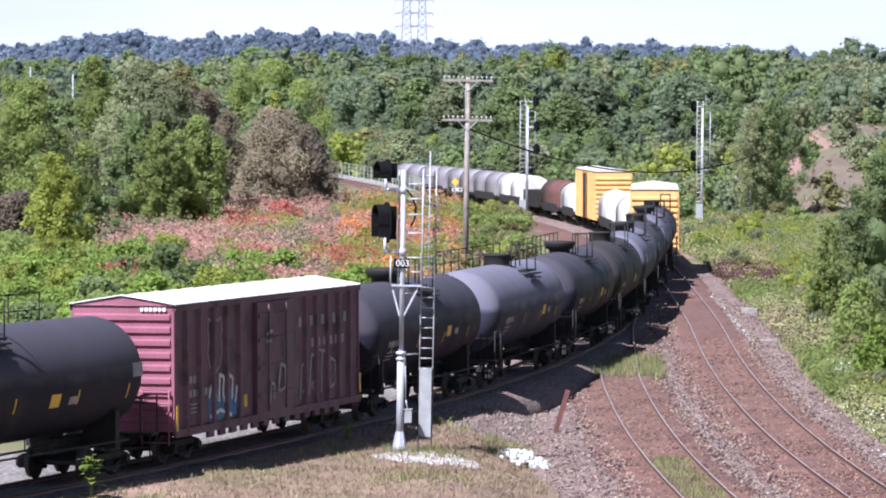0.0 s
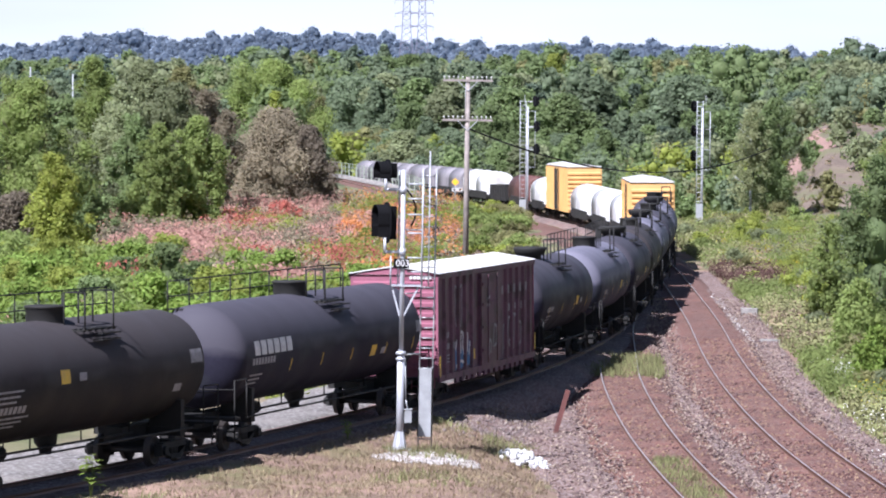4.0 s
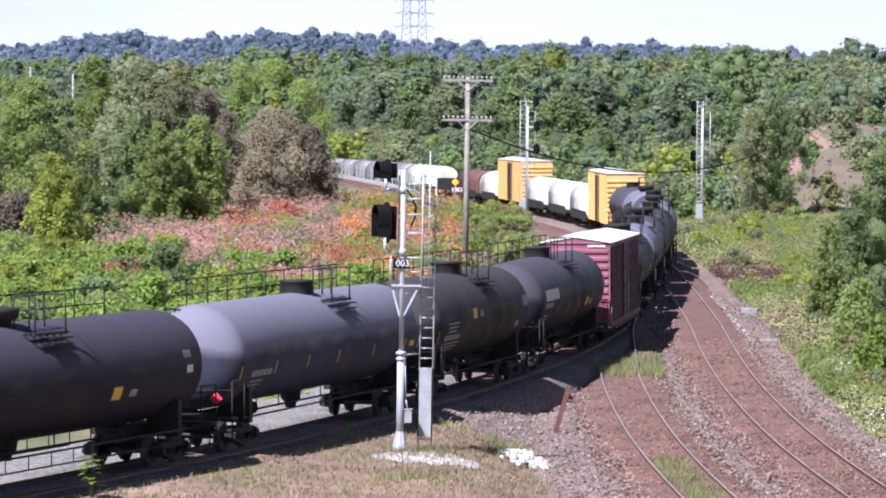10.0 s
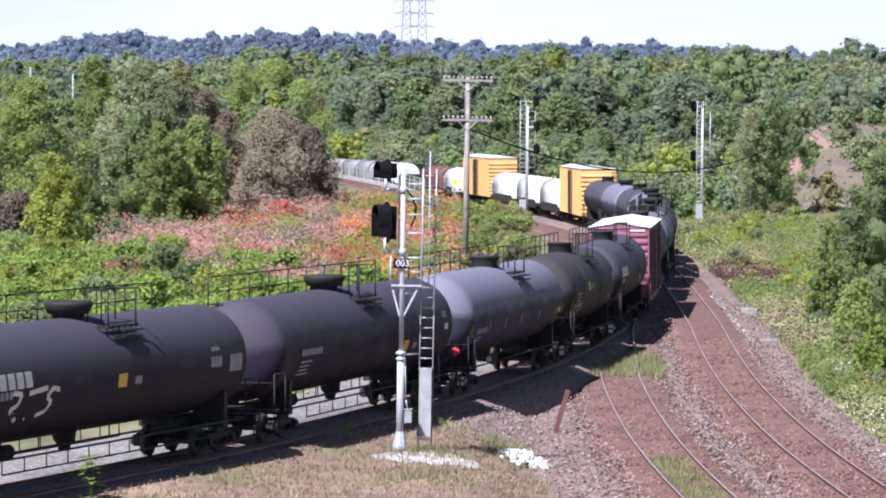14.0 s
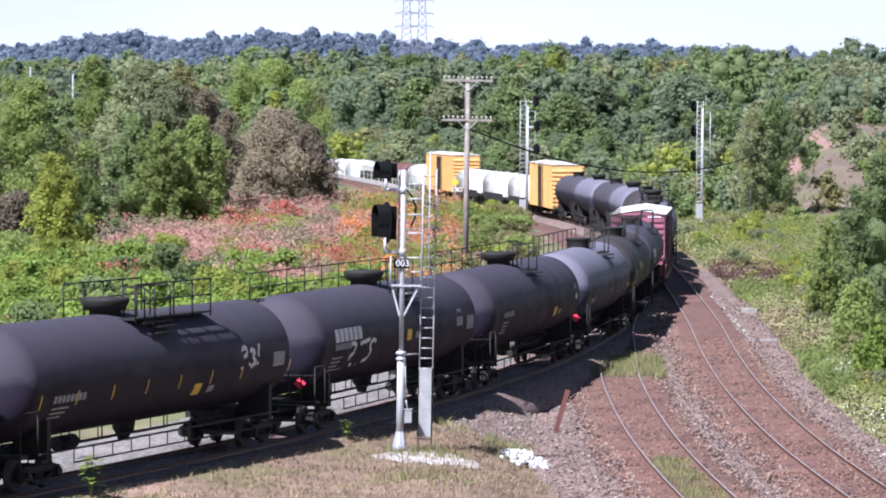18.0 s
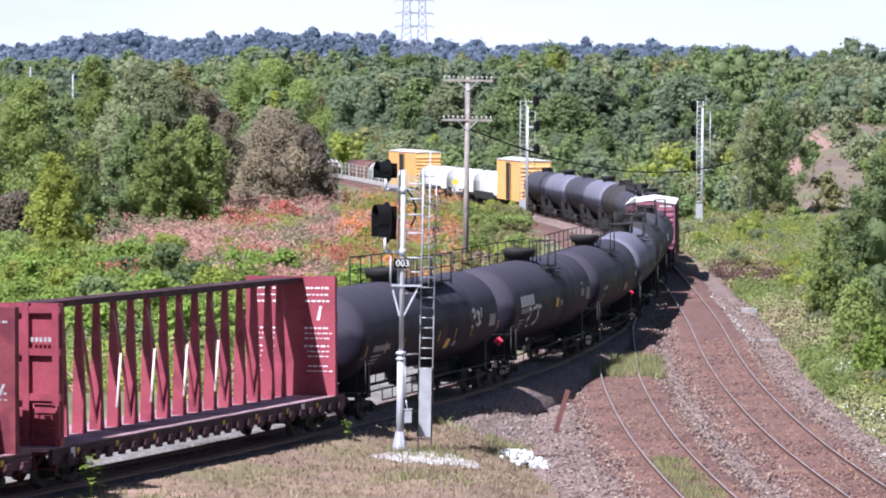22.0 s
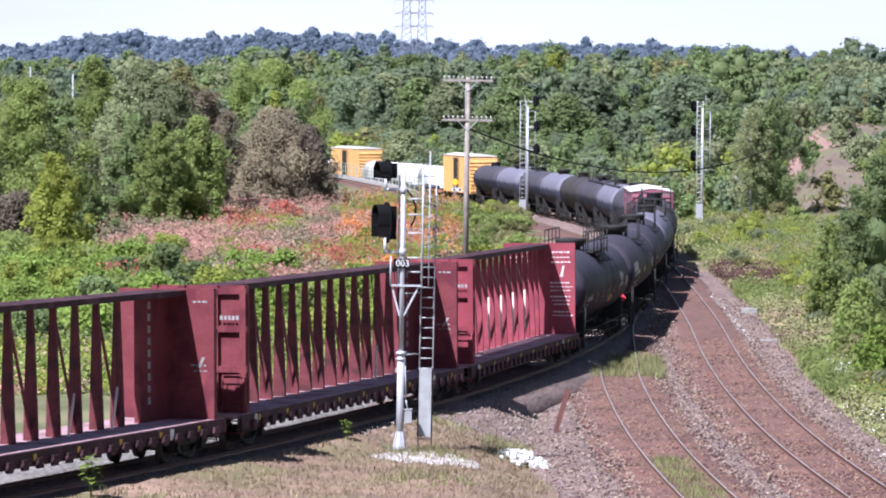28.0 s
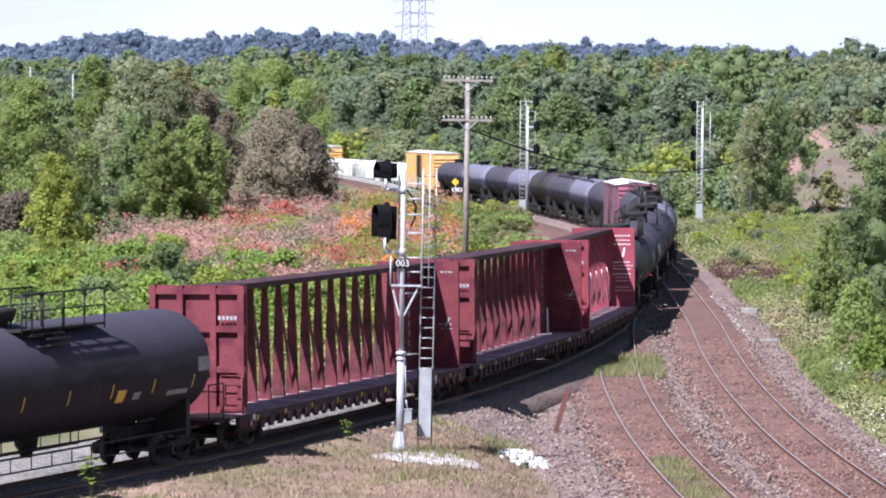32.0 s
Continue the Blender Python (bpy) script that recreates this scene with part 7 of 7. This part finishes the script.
# ---------------------------------------------------------------- clutter beside the tracks
bm = bmesh.new()
x, y = 3.90, 133.6
g = land_z(x, y)
bar(bm, (x - 0.10, y, g - 0.2), (x + 0.42, y, g + 1.62), 0.20, 0.16)
tagged(part("leaning_post", bm, M["rust"]), "rust-red steel post leaning over the gravel", "post")
bm = bmesh.new()
x, y = 28.4, 277.0
box(bm, x - 0.25, x + 0.25, y - 0.2, y + 0.2, land_z(x, y) - 0.2, land_z(x, y) + 1.5)
box(bm, x - 0.28, x + 0.28, y - 0.23, y + 0.23, land_z(x, y) + 1.5, land_z(x, y) + 1.56)
tagged(part("relay_case", bm, M["galv"]), "small pale grey relay case among the weeds", "cabinet")


def boulder(bm, c, r, rg):
    k = BALL_V * rg.uniform(0.75, 1.15, (len(BALL_V), 1)) * r * rg.uniform(0.6, 1.2, 3)
    vs = [bm.verts.new(Vector(p) + Vector(c)) for p in k]
    for f in BALL_F:
        q = [vs[i] for i in f]
        bm.faces.new(q)


rg = np.random.default_rng(77)
for i in range(96):
    x = 2.72 + np.clip(rg.normal(0, 0.44), -0.85, 0.9)
    y = 122.4 + rg.uniform(-1.3, 1.3)
    pile = max(0.0, 0.42 * (1 - ((x - 2.7) / 0.95) ** 2) * (1 - ((y - 122.4) / 1.5) ** 2))
    r = rg.uniform(0.06, 0.17)
    bm = bmesh.new()
    boulder(bm, (x, y, land_z(x, y) + r * 0.3 + pile * rg.uniform(0.2, 1.0)), r, rg)
    tagged(part("rubble_stone", bm, M["white_rock"]), "chunk of broken white concrete rubble", "rubble", "rubble heap")


rg = np.random.default_rng(79)
for x, y, sx, sy, sz, lab in ((15.95, 203, 0.42, 0.35, 0.34, "weathered grey concrete block beside the ballast"), (15.2, 181, 0.48, 0.30, 0.10, "broken grey concrete slab beside the ballast")):
    bm = bmesh.new()
    g = land_z(x, y) + 0.25
    box(bm, x - sx, x + sx, y - sy, y + sy, g - 0.5, g + sz)
    bmesh.ops.bevel(bm, geom=bm.edges[:], offset=0.03, segments=1, affect="EDGES")
    for v in bm.verts:
        v.co += Vector(rg.normal(0, 0.012, 3))
    tagged(part("concrete_block", bm, M["rock"]), lab, "concrete block")


def stones(name, spots, r, material, label, seed):
    """Loose stones beyond counting, six corners each."""
    rg = np.random.default_rng(seed)
    spots = np.asarray(spots)
    n = len(spots)
    oct_v = np.array(((1, 0, 0), (-1, 0, 0), (0, 1, 0), (0, -1, 0), (0, 0, 1), (0, 0, -1)), float)
    oct_f = np.array(((0, 2, 4), (2, 1, 4), (1, 3, 4), (3, 0, 4), (2, 0, 5), (1, 2, 5), (3, 1, 5), (0, 3, 5)))
    a = rg.uniform(0, 6.28, n)
    v = oct_v[None] * rg.uniform(0.6, 1.4, (n, 6, 1)) * rg.uniform(r * 0.5, r * 1.4, (n, 1, 1)) * np.array((1, 1, 0.7))
    c, s = np.cos(a)[:, None], np.sin(a)[:, None]
    v = np.stack([v[..., 0] * c - v[..., 1] * s, v[..., 0] * s + v[..., 1] * c, v[..., 2]], -1) + spots[:, None, :]
    f = oct_f[None] + (np.arange(n) * 6)[:, None, None]
    ob = new(name, raw_mesh(name, v.reshape(-1, 3), f.reshape(-1, 3), [material]))
    return tagged(ob, label, "gravel", kind="stuff")


def gravel_spots(n, seed):
    rg = np.random.default_rng(seed)
    y = 104 + 110 * rg.uniform(0, 1, n) ** 1.3
    lo = np.interp(y, gl, g_left) + 0.1
    hi = np.interp(y, gl, g_right) - 0.2
    x = lo + (hi - lo) * rg.uniform(0, 1, n)
    d1 = np.abs(x - np.interp(y, T1Y, T1X))
    d2 = np.abs(x - np.interp(y, T2Y, T2X))
    keep = (np.minimum(d1, d2) > 1.35)
    z = TRACK_Z - 0.38 + np.clip(2.4 - np.minimum(d1, d2), 0, 0.9) * 0.24
    return np.stack([x, y, z], 1)[keep]


stones("gravel_stones", gravel_spots(26000, 41), 0.05, M["stone_mix"], "loose pinkish grey ballast stones", 41)
rg = np.random.default_rng(46)
by_ = 104 + 75 * rg.uniform(0, 1, 15000) ** 1.3
on_two = rg.uniform(0, 1, 15000) < 0.55
bo_ = rg.uniform(-2.2, 2.2, 15000)
bx_ = np.where(on_two, np.interp(by_, T2Y, T2X), np.interp(by_, T1Y, T1X)) + bo_
clear_ = np.abs(np.abs(bo_) - 0.7525) > 0.10
bz_ = TRACK_Z + np.interp(np.abs(bo_), (0, 0.9, 1.5, 2.4), (-0.135, -0.115, -0.165, -0.58))
stones("bed_stones", np.stack([bx_, by_, bz_], 1)[clear_], 0.045, M["bed_stone"], "rust-stained ballast stones between the rails", 46)
rg = np.random.default_rng(43)
px, py = rg.uniform(-2.1, 1.15, 5200), rg.normal(0, 1.5, 5200) + 116.0
keep = (((px + 0.4) / 1.6) ** 2 + ((py - 115.6) / 2.7) ** 2 < rg.uniform(0.05, 1.1, 5200))
px, py = px[keep], py[keep]
stones("chippings", np.stack([px, py, land(px, py) + 0.015], 1), 0.055, M["chip"], "pale chippings round the mast footing", 44)
sx_ = rg.uniform(1.45, 6.2, 6500)
ss_ = rg.uniform(15, 90, 6500)
shoulder = np.array([side_of(s, r) for s, r in zip(ss_, sx_)])
shoulder = shoulder[(shoulder[:, 1] > 126) | (sx_ < 2.3)]
shoulder[:, 2] = land(shoulder[:, 0], shoulder[:, 1]) + 0.02
stones("shoulder_stones", shoulder, 0.058, M["shoulder"], "loose grey ballast stones on the shoulder", 45)


rg = np.random.default_rng(47)
wy_ = np.concatenate([rg.normal(192, 6.0, 900), rg.normal(214, 4.0, 350)])
wx_ = np.interp(wy_, T2Y, T2X) + 1.5 + np.abs(rg.normal(0, 0.8, len(wy_)))
stones("pale_rubble", np.stack([wx_, wy_, np.interp(wx_ - np.interp(wy_, T2Y, T2X), (1.4, 2.4, 3.4), (-0.20, -0.55, -0.62)) + np.interp(wy_, T2Y, T2[:, 2])], 1), 0.10, M["chip"], "pale broken stones dumped beside the track", 47)


def grass(name, xs, ys, hgt, material, label, seed, blades=5):
    """Tufts of thin blades beyond counting."""
    rg = np.random.default_rng(seed)
    n = len(xs) * blades
    bx = np.repeat(xs, blades) + rg.normal(0, 0.07, n)
    by = np.repeat(ys, blades) + rg.normal(0, 0.07, n)
    bz = np.repeat(land(xs, ys), blades) - 0.02
    h = rg.uniform(0.35, 1.0, n) * hgt
    a = rg.uniform(0, 6.28, n)
    lean = rg.normal(0, 0.45, (n, 2)) * h[:, None]
    w = rg.uniform(0.010, 0.022, n)
    v = np.zeros((n, 3, 3))
    v[:, 0] = np.stack([bx - np.cos(a) * w, by - np.sin(a) * w, bz], 1)
    v[:, 1] = np.stack([bx + np.cos(a) * w, by + np.sin(a) * w, bz], 1)
    v[:, 2] = np.stack([bx + lean[:, 0], by + lean[:, 1], bz + h], 1)
    ob = new(name, raw_mesh(name, v.reshape(-1, 3), np.arange(n * 3).reshape(n, 3), [material]))
    return tagged(ob, label, "grass", kind="stuff")


def verge(n, seed, bias=1.0):
    rg = np.random.default_rng(seed)
    y = rg.uniform(92, 140, n)
    lx = np.interp(y, LY, LX) + 1.9
    hx = np.interp(y, (92, 110, 128, 140), (4.0, 3.0, 3.4, 3.6))
    x = lx + (hx - lx) * rg.uniform(0, 1, n) ** bias
    ok = (y < 128) | (rg.uniform(0, 1, n) < 0.06)
    return x[ok], y[ok]


x, y = verge(8500, 51)
grass("dry_grass", x, y, 0.17, M["straw"], "short dry yellowed grass on the verge", 51)
x, y = verge(2600, 52)
near = (np.sin(x * 0.9 + 2) + np.sin(y * 0.55 + x * 0.3) > 1.25) | (np.hypot((x - 2.3) / 1.0, (y - 125) / 4) < 1)
grass("green_grass", x[near], y[near], 0.34, M["grass"], "patches of greener grass on the verge", 52, 6)
rg = np.random.default_rng(53)
far_ = rg.uniform(0, 1, 900) < 0.62
tx, ty = rg.uniform(-0.6, 0.6, 900), rg.uniform(0, 1, 900)
ty = np.where(far_, 155 + ty * 11, 110 + ty * 12)
tx = np.interp(ty, T1Y, T1X) + np.where(far_, tx * 3.0, tx)
gz_save = TRACK_Z - 0.16


def tufts_on_bed():
    rg = np.random.default_rng(54)
    n = len(tx) * 7
    bx, by = np.repeat(tx, 7) + rg.normal(0, 0.08, n), np.repeat(ty, 7) + rg.normal(0, 0.08, n)
    h = rg.uniform(0.08, 0.24, n) * np.where(by > 140, 1.7, 1.0)
    a = rg.uniform(0, 6.28, n)
    v = np.zeros((n, 3, 3))
    v[:, 0] = np.stack([bx - np.cos(a) * 0.02, by - np.sin(a) * 0.02, np.full(n, gz_save - 0.03)], 1)
    v[:, 1] = np.stack([bx + np.cos(a) * 0.02, by + np.sin(a) * 0.02, np.full(n, gz_save - 0.03)], 1)
    v[:, 2] = np.stack([bx + rg.normal(0, 0.06, n), by + rg.normal(0, 0.06, n), gz_save + h], 1)
    ob = new("track_grass", raw_mesh("track_grass", v.reshape(-1, 3), np.arange(n * 3).reshape(n, 3), [M["grass"]]))
    tagged(ob, "olive green grass growing between the rails", "grass", kind="stuff")


tufts_on_bed()


def broadleaf(x, y, hgt, stems, seed, label):
    """A leafy weed: stems with long drooping leaves."""
    rg = np.random.default_rng(seed)
    root = new("leafy_weed")
    root.matrix_basis = pose(x, y, land_z(x, y) - 0.03)
    tagged(root, label, "plant")
    for k in range(stems):
        tip = Vector((rg.normal(0, 0.16) * hgt, rg.normal(0, 0.12) * hgt, hgt * rg.uniform(0.75, 1.0)))
        bm = bmesh.new()
        rod(bm, (0, 0, 0), tip, 0.016, 6, 0.006)
        stem = part("stem", bm, M["leaf"], root)
        for j in range(11):
            p = tip * (0.35 + 0.65 * j / 10)
            a = j * 2.4 + rg.uniform(-0.3, 0.3)
            ln = hgt * rg.uniform(0.20, 0.32)
            d = Vector((math.cos(a), math.sin(a), rg.uniform(-0.1, 0.35))).normalized()
            s = d.cross(Vector((0, 0, 1))).normalized() * ln * 0.26
            bm = bmesh.new()
            m0, m1, e = p + d * ln * 0.35, p + d * ln * 0.7 - Vector((0, 0, ln * 0.06)), p + d * ln - Vector((0, 0, ln * 0.22))
            v = [bm.verts.new(q) for q in (p, m0 + s, m1 + s * 0.8, e, m1 - s * 0.8, m0 - s, m0 - Vector((0, 0, ln * 0.03)), m1 - Vector((0, 0, ln * 0.03)))]
            for f in ((0, 1, 6), (1, 2, 7, 6), (2, 3, 7), (3, 4, 7), (4, 5, 6, 7), (5, 0, 6)):
                bm.faces.new([v[i] for i in f])
            part("leaf", bm, M["fern"], stem)


broadleaf(-8.9, 99.0, 1.3, 3, 61, "tall leafy green weed beside the track")
broadleaf(-2.85, 118.6, 0.66, 4, 62, "small bright green leafy weed in dry grass")


# ---------------------------------------------------------------- motion
def motions():
    times = [float(t) for t in range(0, 33)]
    for root, s, half, bogies in CARS:
        poses = [car_pose(s + SPEED * t, half) for t in times]
        walk(root, list(zip(times, poses)))
        for b, y in bogies:
            rows = []
            for t, m in zip(times, poses):
                here = s + SPEED * t + (half if y > 0 else -half)
                h = float(np.interp(here, ST, HD))
                fwd = m.to_3x3() @ Vector((0, 1, 0))
                rows.append((t, Matrix.Translation((0, y, 0)) @ Matrix.Rotation(-(h - math.atan2(fwd.x, fwd.y)), 4, "Z")))
            walk(b, rows)
            # the wheels of the cars that pass close by turn as they roll
            if s < 40:
                for axle in [c for c in b.children if c.name.startswith("wheelset")]:
                    p = axle.matrix_basis.translation.copy()
                    walk(axle, [(k / 10, Matrix.Translation(p) @ Matrix.Rotation(-SPEED * k / 10 / 0.42, 4, "X")) for k in range(321)])


motions()
